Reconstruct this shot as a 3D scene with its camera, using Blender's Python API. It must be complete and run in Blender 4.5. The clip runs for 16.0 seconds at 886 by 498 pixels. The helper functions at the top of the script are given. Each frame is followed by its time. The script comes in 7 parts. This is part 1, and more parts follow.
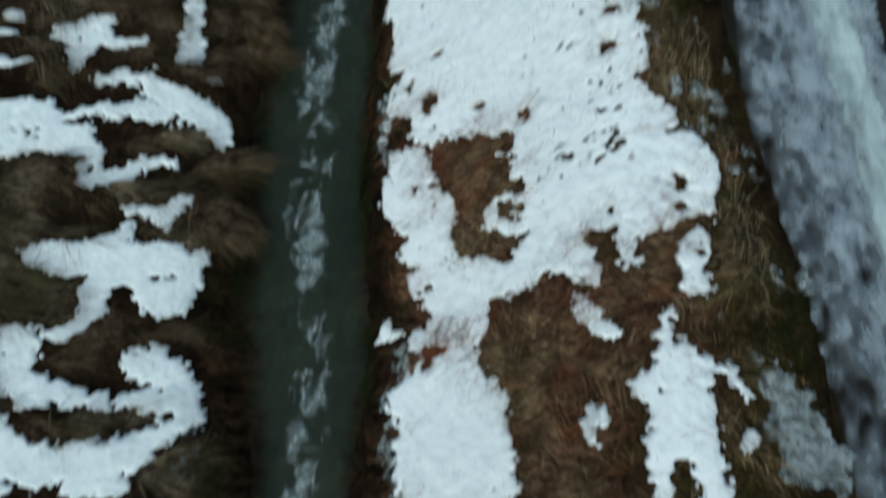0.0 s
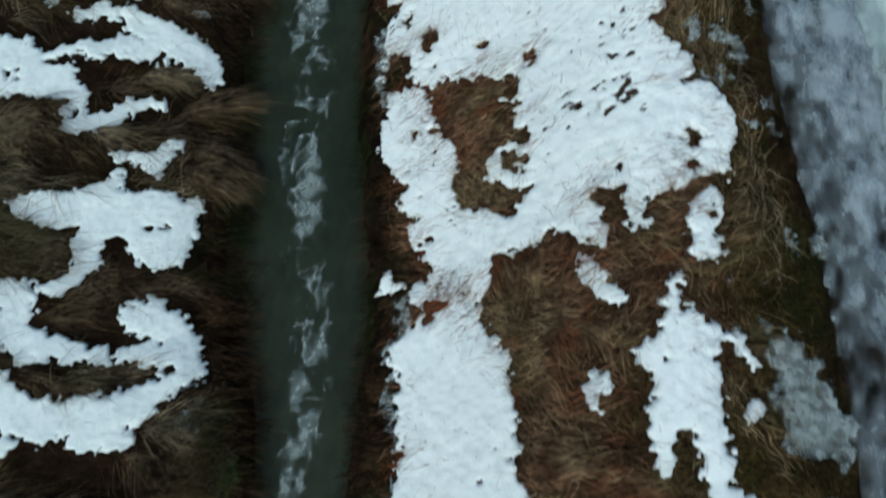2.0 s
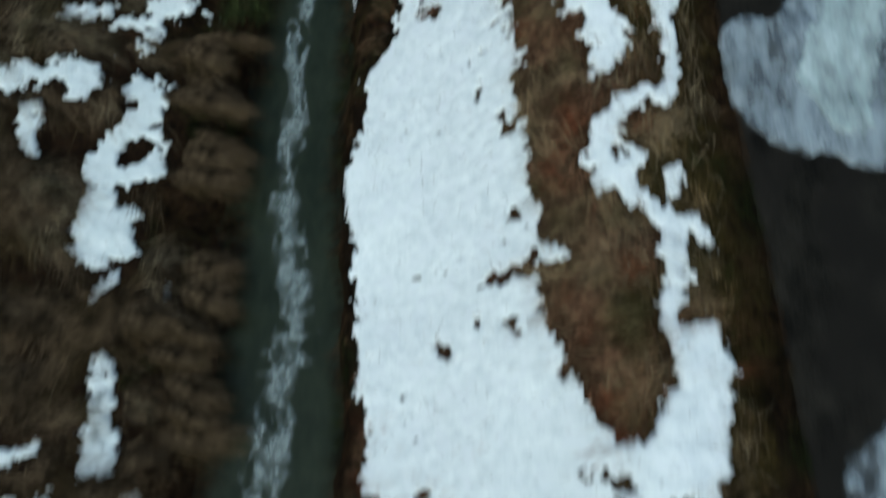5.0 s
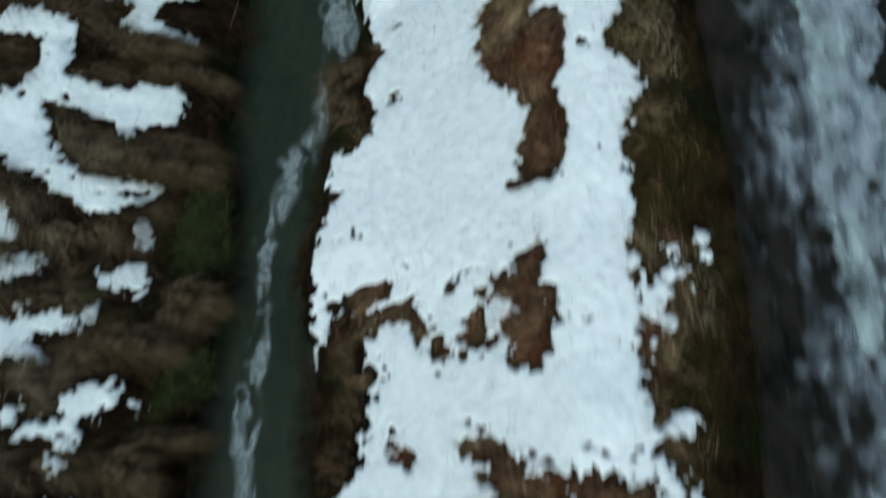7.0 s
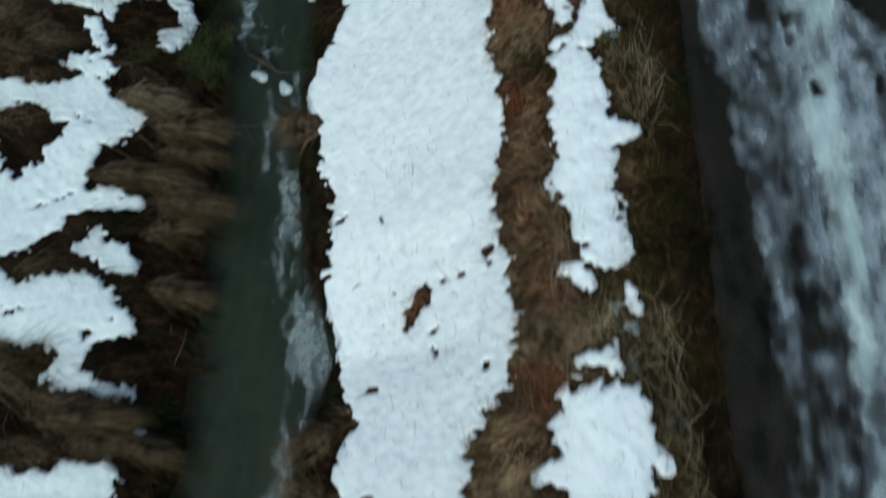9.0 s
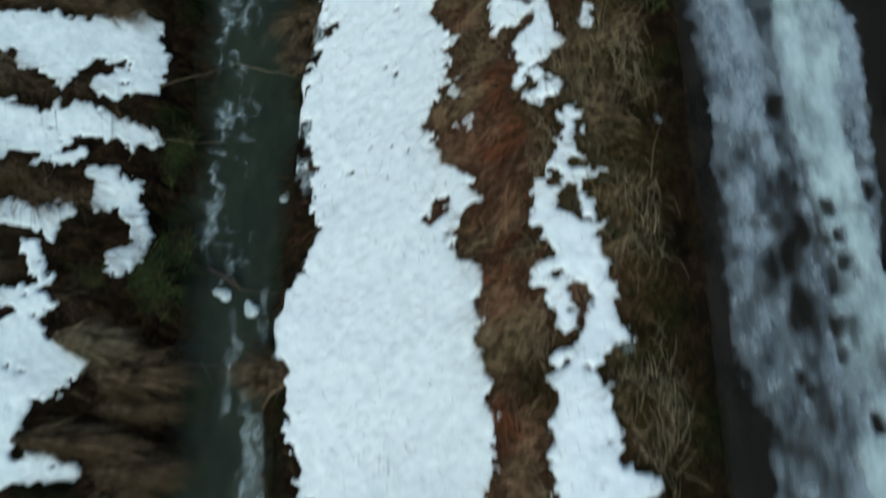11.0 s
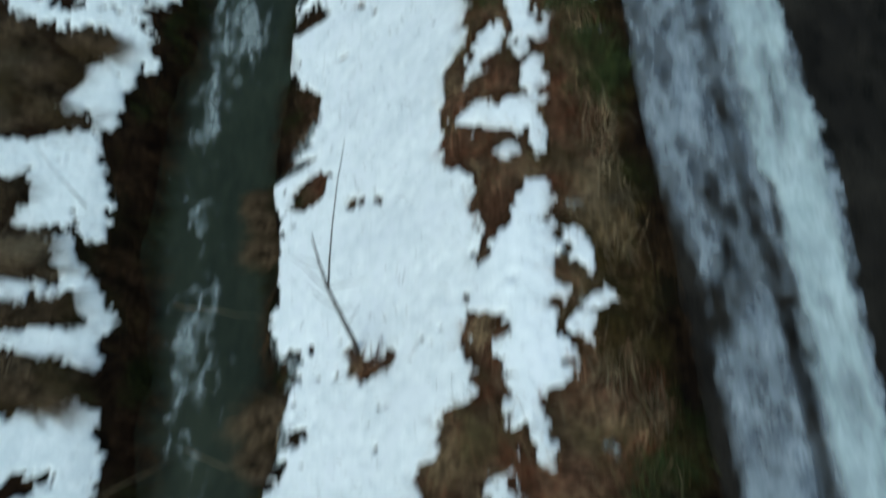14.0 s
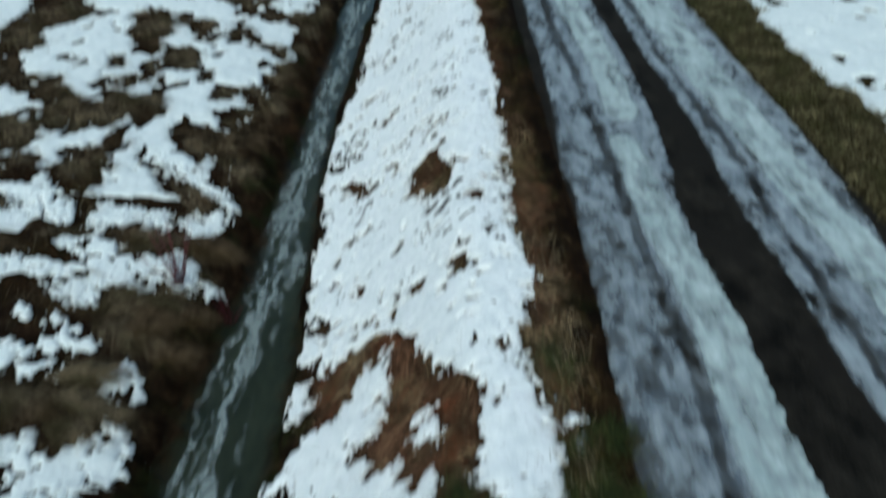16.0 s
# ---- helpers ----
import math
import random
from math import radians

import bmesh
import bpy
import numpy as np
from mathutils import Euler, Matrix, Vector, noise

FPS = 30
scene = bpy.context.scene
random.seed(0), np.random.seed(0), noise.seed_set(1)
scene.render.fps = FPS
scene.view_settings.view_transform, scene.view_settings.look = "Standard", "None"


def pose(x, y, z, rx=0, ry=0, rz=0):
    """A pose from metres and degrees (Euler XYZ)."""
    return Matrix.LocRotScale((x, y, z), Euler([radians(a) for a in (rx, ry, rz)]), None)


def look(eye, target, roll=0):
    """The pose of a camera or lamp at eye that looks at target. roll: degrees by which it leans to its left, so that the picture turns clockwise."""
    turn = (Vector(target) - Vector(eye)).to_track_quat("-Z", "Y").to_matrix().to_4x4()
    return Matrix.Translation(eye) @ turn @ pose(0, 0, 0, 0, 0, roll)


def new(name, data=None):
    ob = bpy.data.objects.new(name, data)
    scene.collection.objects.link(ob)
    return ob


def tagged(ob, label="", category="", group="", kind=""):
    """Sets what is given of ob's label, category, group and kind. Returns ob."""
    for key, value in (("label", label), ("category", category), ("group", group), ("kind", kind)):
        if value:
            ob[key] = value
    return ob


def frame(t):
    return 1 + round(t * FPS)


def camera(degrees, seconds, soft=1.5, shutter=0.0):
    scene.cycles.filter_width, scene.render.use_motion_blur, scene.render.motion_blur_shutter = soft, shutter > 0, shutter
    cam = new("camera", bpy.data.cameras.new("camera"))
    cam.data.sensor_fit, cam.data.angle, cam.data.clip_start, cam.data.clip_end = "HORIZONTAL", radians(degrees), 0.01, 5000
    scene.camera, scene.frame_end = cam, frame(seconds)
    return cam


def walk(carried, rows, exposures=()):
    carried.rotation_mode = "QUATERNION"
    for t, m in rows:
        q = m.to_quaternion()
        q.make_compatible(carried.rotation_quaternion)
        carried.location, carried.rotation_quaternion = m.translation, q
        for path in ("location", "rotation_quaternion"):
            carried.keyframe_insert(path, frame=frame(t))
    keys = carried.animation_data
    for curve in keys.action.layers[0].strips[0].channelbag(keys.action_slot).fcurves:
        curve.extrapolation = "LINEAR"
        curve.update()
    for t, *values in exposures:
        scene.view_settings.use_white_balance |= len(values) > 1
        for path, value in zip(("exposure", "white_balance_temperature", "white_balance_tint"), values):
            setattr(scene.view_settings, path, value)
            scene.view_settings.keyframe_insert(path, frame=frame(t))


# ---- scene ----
cam = camera(64.31, 16.0, soft=2.0, shutter=1.0)

# the flight: seconds and pose
PATH = [
    (0, pose(-0.168, -1.279, 4.591, 24.37, -0.30, 1.84)),
    (0.5, pose(-0.154, -1.273, 4.589, 18.48, -0.13, 1.83)),
    (1, pose(-0.146, -1.230, 4.579, 16.88, 0.01, 1.81)),
    (1.5, pose(-0.146, -1.143, 4.566, 16.98, 0.06, 1.82)),
    (2, pose(-0.160, -0.931, 4.558, 16.88, 0.06, 1.77)),
    (2.5, pose(-0.173, -0.616, 4.542, 17.08, -0.01, 1.64)),
    (3, pose(-0.194, -0.173, 4.524, 17.22, -0.06, 1.48)),
    (3.2, pose(-0.200, 0.070, 4.512, 17.28, -0.08, 1.43)),
    (5.3, pose(-0.178, 3.227, 4.519, 18.66, 0.06, 1.22)),
    (5.5, pose(-0.163, 3.588, 4.515, 18.59, 0.04, 1.28)),
    (6, pose(-0.142, 4.383, 4.513, 18.31, 0.00, 1.25)),
    (6.5, pose(-0.133, 5.185, 4.513, 17.83, -0.02, 1.15)),
    (7, pose(-0.110, 5.997, 4.494, 17.85, -0.03, 1.22)),
    (7.5, pose(-0.103, 6.730, 4.452, 17.90, -0.04, 1.33)),
    (8, pose(-0.097, 7.453, 4.443, 17.63, -0.05, 1.30)),
    (8.5, pose(-0.083, 8.174, 4.433, 17.53, -0.08, 1.24)),
    (9, pose(-0.074, 8.898, 4.412, 17.32, -0.11, 1.10)),
    (9.2, pose(-0.072, 9.068, 4.410, 17.10, -0.12, 1.08)),
    (11.3, pose(0.027, 10.930, 4.208, 19.43, 0.26, 1.37)),
    (11.5, pose(0.025, 11.107, 4.209, 19.54, 0.22, 1.32)),
    (12, pose(0.020, 11.503, 4.217, 19.52, 0.10, 1.25)),
    (12.5, pose(0.010, 11.903, 4.232, 19.39, 0.02, 1.11)),
    (13, pose(0.005, 12.328, 4.226, 19.23, -0.02, 1.08)),
    (13.5, pose(0.006, 12.730, 4.225, 20.63, -0.00, 0.98)),
    (14, pose(0.009, 13.148, 4.236, 25.51, 0.02, 0.84)),
    (14.5, pose(0.018, 13.529, 4.246, 32.20, 0.01, 0.72)),
    (15, pose(0.025, 13.875, 4.237, 39.93, -0.14, 0.69)),
    (15.5, pose(0.012, 14.203, 4.218, 46.74, -0.30, 0.45)),
    (16, pose(0.032, 14.535, 4.188, 53.53, -0.32, 0.40)),
]
walk(cam, PATH, exposures=[(0.0, -0.04, 5480, -13), (0.8, 0.01, 5480, -13), (5.0, 0.0, 5410, -13), (9.0, 0.0, 5410, -13), (14.5, 0.03, 5320, -13), (16.0, 0.0, 5430, -12)])

# ---- light: an overcast winter evening ----
world = bpy.data.worlds.new("overcast_sky")
scene.world = world
world.use_nodes = True
sky = world.node_tree.nodes.new("ShaderNodeTexSky")
sky.sky_type = "NISHITA"
sky.sun_disc = False
sky.sun_elevation, sky.sun_rotation = radians(48), radians(198)
sky.air_density, sky.dust_density, sky.ozone_density = 1.0, 6.0, 1.0
world.node_tree.links.new(sky.outputs[0], world.node_tree.nodes["Background"].inputs[0])
world.node_tree.nodes["Background"].inputs[1].default_value = 0.13
sun_lamp = bpy.data.lights.new("sun", "SUN")
sun_lamp.energy, sun_lamp.angle, sun_lamp.color = 0.45, radians(40), (1.0, 0.98, 0.95)
new("sun", sun_lamp).matrix_world = look((-2.5, -7.5, 9), (0, 0, 0))

# ---- materials ----
def surface(name, low, high, size=0.3, fine=0.02, gloss=0.9, bump=0.4, depth=0.01, spec=0.3, third=None, third_size=1.2, islands=0.0, stretch=(1, 1, 1)):
    """A matt natural surface: two colours mixed by noise at two scales, a third in larger stains, and fine relief."""
    m = bpy.data.materials.new(name)
    m.use_nodes = True
    n, link = m.node_tree.nodes, m.node_tree.links.new
    bsdf = n["Principled BSDF"]
    place = n.new("ShaderNodeTexCoord")
    scale = n.new("ShaderNodeMapping")
    scale.inputs["Scale"].default_value = stretch
    link(place.outputs["Object"], scale.inputs["Vector"])
    big, small, stain = (n.new("ShaderNodeTexNoise") for _ in range(3))
    for tex, step, detail in ((big, size, 5), (small, fine, 4), (stain, third_size, 4)):
        tex.inputs["Scale"].default_value, tex.inputs["Detail"].default_value = 1 / step, detail
        link(scale.outputs[0], tex.inputs["Vector"])
    blend = n.new("ShaderNodeMath")
    blend.operation = "MULTIPLY_ADD"
    link(small.outputs[0], blend.inputs[0])
    blend.inputs[1].default_value = 0.6
    link(big.outputs[0], blend.inputs[2])
    ramp = n.new("ShaderNodeValToRGB")
    ramp.color_ramp.elements[0].position, ramp.color_ramp.elements[1].position = 0.6, 1.0
    ramp.color_ramp.elements[0].color, ramp.color_ramp.elements[1].color = (*low, 1), (*high, 1)
    link(blend.outputs[0], ramp.inputs[0])
    colour = ramp.outputs[0]
    if third:
        step = n.new("ShaderNodeValToRGB")
        step.color_ramp.elements[0].position, step.color_ramp.elements[1].position = 0.5, 0.62
        link(stain.outputs[0], step.inputs[0])
        mix = n.new("ShaderNodeMix")
        mix.data_type = "RGBA"
        link(step.outputs[0], mix.inputs[0])
        link(colour, mix.inputs[6])
        mix.inputs[7].default_value = (*third, 1)
        colour = mix.outputs[2]
    if islands:
        piece = n.new("ShaderNodeNewGeometry")
        gain = n.new("ShaderNodeMapRange")
        gain.inputs[3].default_value, gain.inputs[4].default_value = 1 - islands, 1 + islands
        link(piece.outputs["Random Per Island"], gain.inputs[0])
        mul = n.new("ShaderNodeMix")
        mul.data_type, mul.blend_type = "RGBA", "MULTIPLY"
        mul.inputs[0].default_value = 1
        link(colour, mul.inputs[6])
        link(gain.outputs[0], mul.inputs[7])
        colour = mul.outputs[2]
    link(colour, bsdf.inputs["Base Color"])
    bsdf.inputs["Roughness"].default_value = gloss
    bsdf.inputs["Specular IOR Level"].default_value = spec
    if bump:
        relief = n.new("ShaderNodeBump")
        relief.inputs["Strength"].default_value, relief.inputs["Distance"].default_value = bump, depth
        link(blend.outputs[0], relief.inputs["Height"])
        link(relief.outputs[0], bsdf.inputs["Normal"])
    return m


def thinning(m, thin, full, most=1.0, speckle=0.0, step=0.05, along=1.0):
    """Let the surface below show where the sheet is thin, by its thickness in metres, which the mesh carries."""
    n, link = m.node_tree.nodes, m.node_tree.links.new
    depth = n.new("ShaderNodeAttribute")
    depth.attribute_name = "thickness"
    value = depth.outputs["Fac"]
    if speckle:
        place, tex, add = n.new("ShaderNodeTexCoord"), n.new("ShaderNodeTexNoise"), n.new("ShaderNodeMath")
        tex.inputs["Scale"].default_value, tex.inputs["Detail"].default_value = 1 / step, 5
        scale = n.new("ShaderNodeMapping")
        scale.inputs["Scale"].default_value = (1, along, 1)
        link(place.outputs["Object"], scale.inputs["Vector"])
        link(scale.outputs[0], tex.inputs["Vector"])
        add.operation = "MULTIPLY_ADD"
        shift = n.new("ShaderNodeMath")
        shift.operation = "SUBTRACT"
        link(tex.outputs[0], shift.inputs[0])
        shift.inputs[1].default_value = 0.5
        link(shift.outputs[0], add.inputs[0])
        add.inputs[1].default_value = speckle
        link(value, add.inputs[2])
        value = add.outputs[0]
    span = n.new("ShaderNodeMapRange")
    span.interpolation_type = "SMOOTHSTEP"
    span.inputs[1].default_value, span.inputs[2].default_value = thin, full
    span.inputs[3].default_value, span.inputs[4].default_value = 0, most
    link(value, span.inputs[0])
    link(span.outputs[0], n["Principled BSDF"].inputs["Alpha"])
    return m


SNOW = thinning(surface("old_snow", (0.66, 0.686, 0.712), (0.81, 0.825, 0.842), 0.10, 0.016, 0.75, 0.30, 0.012, 0.3, (0.75, 0.765, 0.795), 0.16), 0.001, 0.020, 1.0, 0.026, 0.035)
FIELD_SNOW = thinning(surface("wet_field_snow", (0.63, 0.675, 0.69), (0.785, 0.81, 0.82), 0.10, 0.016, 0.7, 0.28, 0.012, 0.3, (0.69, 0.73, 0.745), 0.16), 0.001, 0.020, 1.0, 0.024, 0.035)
SLUSH = thinning(surface("grey_slush", (0.20, 0.23, 0.235), (0.50, 0.54, 0.55), 0.06, 0.012, 0.35, 0.6, 0.01, 0.5), 0.002, 0.030, 0.62, 0.040, 0.045)
ICE = thinning(surface("trodden_ice", (0.11, 0.128, 0.155), (0.35, 0.385, 0.42), 0.09, 0.016, 0.4, 0.7, 0.012, 0.5, (0.29, 0.325, 0.36), 0.22, stretch=(1, 0.5, 1)), -0.001, 0.028, 1.0, 0.026, 0.07, 0.45)
LANE = thinning(surface("packed_snow", (0.345, 0.41, 0.42), (0.54, 0.61, 0.615), 0.14, 0.025, 0.5, 0.35, 0.006, 0.4, (0.37, 0.425, 0.44), 0.11, stretch=(1, 0.45, 1)), 0.001, 0.016, 0.92, 0.016, 0.10, 0.35)
# wet soil, taken near black so that its colour also carries ditch shade
SOIL = surface("wet_shade_dark_soil", (0.0022, 0.0018, 0.0015), (0.0125, 0.0078, 0.0052), 0.18, 0.012, 0.95, 1.0, 0.02, 0.02, (0.007, 0.0058, 0.003), 0.9)
DIRT = surface("wet_gravel_road", (0.0034, 0.0031, 0.0026), (0.0215, 0.0186, 0.0150), 0.16, 0.012, 0.85, 0.9, 0.010, 0.06, (0.0118, 0.0102, 0.0086), 0.45, stretch=(1, 0.6, 1))
FIELD_GRASS = surface("matted_brown_grass", (0.007, 0.0050, 0.003), (0.125, 0.088, 0.052), 0.22, 0.05, 0.9, 0, 0.0, 0.04, (0.046, 0.032, 0.016), 0.40, 0.85)
PALE_GRASS = surface("bleached_matted_grass", (0.030, 0.024, 0.014), (0.21, 0.165, 0.105), 0.22, 0.05, 0.9, 0, 0.0, 0.04, (0.068, 0.056, 0.030), 0.40, 0.8)
RUST_GRASS = surface("rust_brown_grass", (0.046, 0.021, 0.012), (0.225, 0.125, 0.073), 0.2, 0.05, 0.9, 0, 0.0, 0.04, (0.145, 0.052, 0.026), 0.30, 0.8)
TAN_GRASS = surface("tan_dead_grass", (0.050, 0.036, 0.018), (0.31, 0.22, 0.125), 0.2, 0.05, 0.9, 0, 0.0, 0.04, (0.115, 0.090, 0.042), 0.35, 0.8)
VERGE_GRASS = surface("olive_brown_grass", (0.014, 0.0105, 0.0042), (0.125, 0.086, 0.037), 0.2, 0.05, 0.9, 0, 0.0, 0.04, (0.026, 0.026, 0.0085), 0.18, 0.9)
# wet grass; the very dark colour also stands for shade under the banks
DARK_GRASS = surface("wet_shade_dark_grass", (0.0040, 0.0026, 0.0016), (0.046, 0.027, 0.014), 0.2, 0.05, 0.9, 0, 0.0, 0.04, (0.013, 0.0155, 0.005), 0.4, 0.9)
GREEN_GRASS = surface("green_grass", (0.011, 0.016, 0.005), (0.060, 0.076, 0.020), 0.15, 0.03, 0.8, 0, 0.0, 0.15, (0.030, 0.024, 0.009), 0.1, 0.6)
OLIVE_GRASS = surface("faded_olive_grass", (0.030, 0.027, 0.012), (0.155, 0.130, 0.068), 0.3, 0.05, 0.9, 0, 0.0, 0.04, (0.060, 0.056, 0.024), 0.4, 0.7)
STRAW = surface("pale_straw", (0.13, 0.095, 0.055), (0.28, 0.22, 0.13), 0.2, 0.03, 0.7, 0, 0.0, 0.2, None, 1, 0.4)
BARK = surface("grey_brown_bark", (0.020, 0.015, 0.012), (0.065, 0.048, 0.038), 0.06, 0.01, 0.8, 0.5, 0.003, 0.3)
ROOT_BARK = surface("brown_root_bark", (0.06, 0.035, 0.025), (0.15, 0.09, 0.06), 0.06, 0.01, 0.8, 0.4, 0.002, 0.3)
RED_BARK = surface("dark_red_bark", (0.045, 0.007, 0.010), (0.10, 0.016, 0.022), 0.06, 0.01, 0.6, 0.3, 0.002, 0.3)
FOAM = thinning(surface("foam_and_sheen", (0.20, 0.245, 0.25), (0.42, 0.47, 0.48), 0.08, 0.02, 0.5, 0.5, 0.004, 0.4), 0.0, 0.015, 0.52, 0.009, 0.03, 0.5)

WATER_SKIN = surface("turbid_green_water", (0.0145, 0.0185, 0.0115), (0.026, 0.031, 0.0195), 0.4, 0.08, 0.22, 0.5, 0.02, 0.17, stretch=(1, 0.5, 1))


def littered(m):
    """Matted litter on the bare soil: rust brown thatch and olive moss, as far as the mesh carries them, in fine combed streaks."""
    n, link = m.node_tree.nodes, m.node_tree.links.new
    bsdf = n["Principled BSDF"]
    colour = bsdf.inputs["Base Color"].links[0].from_socket
    place, scale = n.new("ShaderNodeTexCoord"), n.new("ShaderNodeMapping")
    scale.inputs["Scale"].default_value = (1, 2.6, 1)
    scale.inputs["Rotation"].default_value = (0, 0, 0.35)
    link(place.outputs["Object"], scale.inputs["Vector"])
    streak, patch = n.new("ShaderNodeTexNoise"), n.new("ShaderNodeTexNoise")
    for tex, step, bend in ((streak, 0.028, 1.2), (patch, 0.11, 0.6)):
        tex.inputs["Scale"].default_value, tex.inputs["Detail"].default_value, tex.inputs["Distortion"].default_value = 1 / step, 5, bend
        link(scale.outputs[0], tex.inputs["Vector"])
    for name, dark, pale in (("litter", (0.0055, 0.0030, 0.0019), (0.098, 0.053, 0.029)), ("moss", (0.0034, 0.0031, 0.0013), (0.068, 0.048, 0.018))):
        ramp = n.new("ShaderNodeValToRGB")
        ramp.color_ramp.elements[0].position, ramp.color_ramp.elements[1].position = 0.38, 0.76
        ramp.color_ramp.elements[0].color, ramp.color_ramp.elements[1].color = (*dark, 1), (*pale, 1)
        link(streak.outputs[0], ramp.inputs[0])
        share, spread = n.new("ShaderNodeAttribute"), n.new("ShaderNodeMath")
        share.attribute_name = name
        spread.operation, spread.use_clamp = "MULTIPLY_ADD", True
        link(patch.outputs[0], spread.inputs[0])
        spread.inputs[1].default_value = 1.2
        offset = n.new("ShaderNodeMath")
        offset.operation = "MULTIPLY_ADD"
        link(share.outputs["Fac"], offset.inputs[0])
        offset.inputs[1].default_value, offset.inputs[2].default_value = 1.25, -0.95
        link(offset.outputs[0], spread.inputs[2])
        mix = n.new("ShaderNodeMix")
        mix.data_type = "RGBA"
        link(spread.outputs[0], mix.inputs[0])
        link(colour, mix.inputs[6])
        link(ramp.outputs[0], mix.inputs[7])
        colour = mix.outputs[2]
    link(colour, bsdf.inputs["Base Color"])
    return m


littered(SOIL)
SLUSH_LUMP = surface("wet_grey_snow", (0.30, 0.35, 0.36), (0.58, 0.63, 0.64), 0.05, 0.012, 0.5, 0.5, 0.008, 0.4)


# ---- the lie of the land ----
# plan of the place: the stream's two water lines, the crest of the bank and the edge of the road, along y
STREAM_Y = (-3, -1.6, -0.6, 0.4, 1.4, 2.2, 3, 4, 5, 6.6, 7.5, 8.9, 9.3, 9.6, 10, 10.4, 11.42, 12.42, 13.33, 14.13, 15.22, 16.41, 17.73, 19.23, 20.64, 23.15, 27.37, 600)
STREAM_L = (-1.6, -1.52, -1.6, -1.83, -1.91, -1.95, -1.95, -1.9, -1.95, -1.9, -1.82, -1.95, -1.93, -1.9, -1.91, -1.93, -1.93, -2.03, -2.05, -2.1, -2.3, -2.41, -2.34, -2.36, -2.23, -2.24, -2.25, 2.13)
STREAM_R = (-0.94, -0.87, -0.82, -0.78, -0.9, -0.96, -0.96, -0.98, -1.12, -1.12, -1.25, -1.06, -0.94, -0.84, -0.96, -1.13, -1.25, -1.25, -1.21, -1.25, -1.35, -1.42, -1.41, -1.4, -1.49, -1.66, -1.6, 3.12)
CREST_Y = (-3, -1, 0.6, 2, 4, 6, 9, 13.34, 15.83, 17.34, 18.85, 20.35, 24.37, 600)
CREST_X = (0.73, 0.84, 0.88, 0.88, 0.6, 0.5, 0.55, 0.36, 0.15, 0.19, 0.19, 0.13, 0.11, 4.12)
ROAD_Y = (-3, -1.2, -0.6, 0.2, 1.3, 5.5, 6.5, 7.8, 9, 10.7, 12.42, 13.43, 14.93, 15.92, 17.13, 18.24, 20.35, 24.26, 600)
ROAD_X = (1.8, 1.89, 1.88, 1.84, 1.69, 1.39, 1.45, 1.42, 1.3, 1.25, 1.23, 1.22, 1.15, 1.08, 1.07, 1.11, 1.06, 0.98, 5.11)
WATER = -0.8


def hashed(ix, iy, seed):
    h = (ix.astype(np.int64) * 374761393 + iy.astype(np.int64) * 668265263 + seed * 974634777) & 0x7FFFFFFF
    h = ((h ^ (h >> 13)) * 1274126177) & 0x7FFFFFFF
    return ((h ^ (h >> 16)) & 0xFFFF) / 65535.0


def grain(x, y, size, seed=0):
    """Smooth noise from -1 to 1, of that size in metres."""
    x, y = np.asarray(x, float) / size, np.asarray(y, float) / size
    ix, iy = np.floor(x), np.floor(y)
    u, v = x - ix, y - iy
    u, v = u * u * u * (u * (u * 6 - 15) + 10), v * v * v * (v * (v * 6 - 15) + 10)
    a, b = hashed(ix, iy, seed), hashed(ix + 1, iy, seed)
    c, d = hashed(ix, iy + 1, seed), hashed(ix + 1, iy + 1, seed)
    return 2 * (a + (b - a) * u + (c - a) * v + (a - b - c + d) * u * v) - 1


def eased(t):
    t = np.clip(t, 0, 1)
    return t * t * (3 - 2 * t)


def profile(x, y):
    """Height of the bare ground, without tussocks and fine relief."""
    xl = np.interp(y, STREAM_Y, STREAM_L) + 0.06 * grain(y, 0 * y, 0.5, 3) + 0.03 * grain(y, 0 * y, 0.17, 4)
    foot = np.interp(y, STREAM_Y, STREAM_R)
    xr = foot + 0.05 * grain(y, 0 * y, 0.45, 5) + 0.03 * grain(y, 0 * y, 0.15, 6)
    xc, xe = np.interp(y, CREST_Y, CREST_X), np.interp(y, ROAD_Y, ROAD_X)
    off = xl - x
    left = -0.84 + 0.24 * eased(off / 0.13) + 0.08 * eased(off / 0.45) + 0.24 * np.clip((off - 0.2) / 1.1, 0, 1) + 0.2 * eased((off - 1.2) / 2.2)
    u = np.clip((x - foot - 0.1) / (xc + 0.03 - foot - 0.1), 0, 6)
    rise = -0.07 * np.log(np.exp(-np.minimum(u ** 1.25, 3) / 0.07) + np.exp(-1 / 0.07))
    bank = -0.84 + 0.38 * eased((x - xr) / 0.12) + 1.32 * rise
    mid = (xl + xr) / 2
    bed = -0.84 - 0.22 * (1 - np.clip(np.abs(x - mid) / ((xr - xl) / 2), 0, 1) ** 2)
    return np.where(x < xl, left, np.where(x > xr, bank, bed))


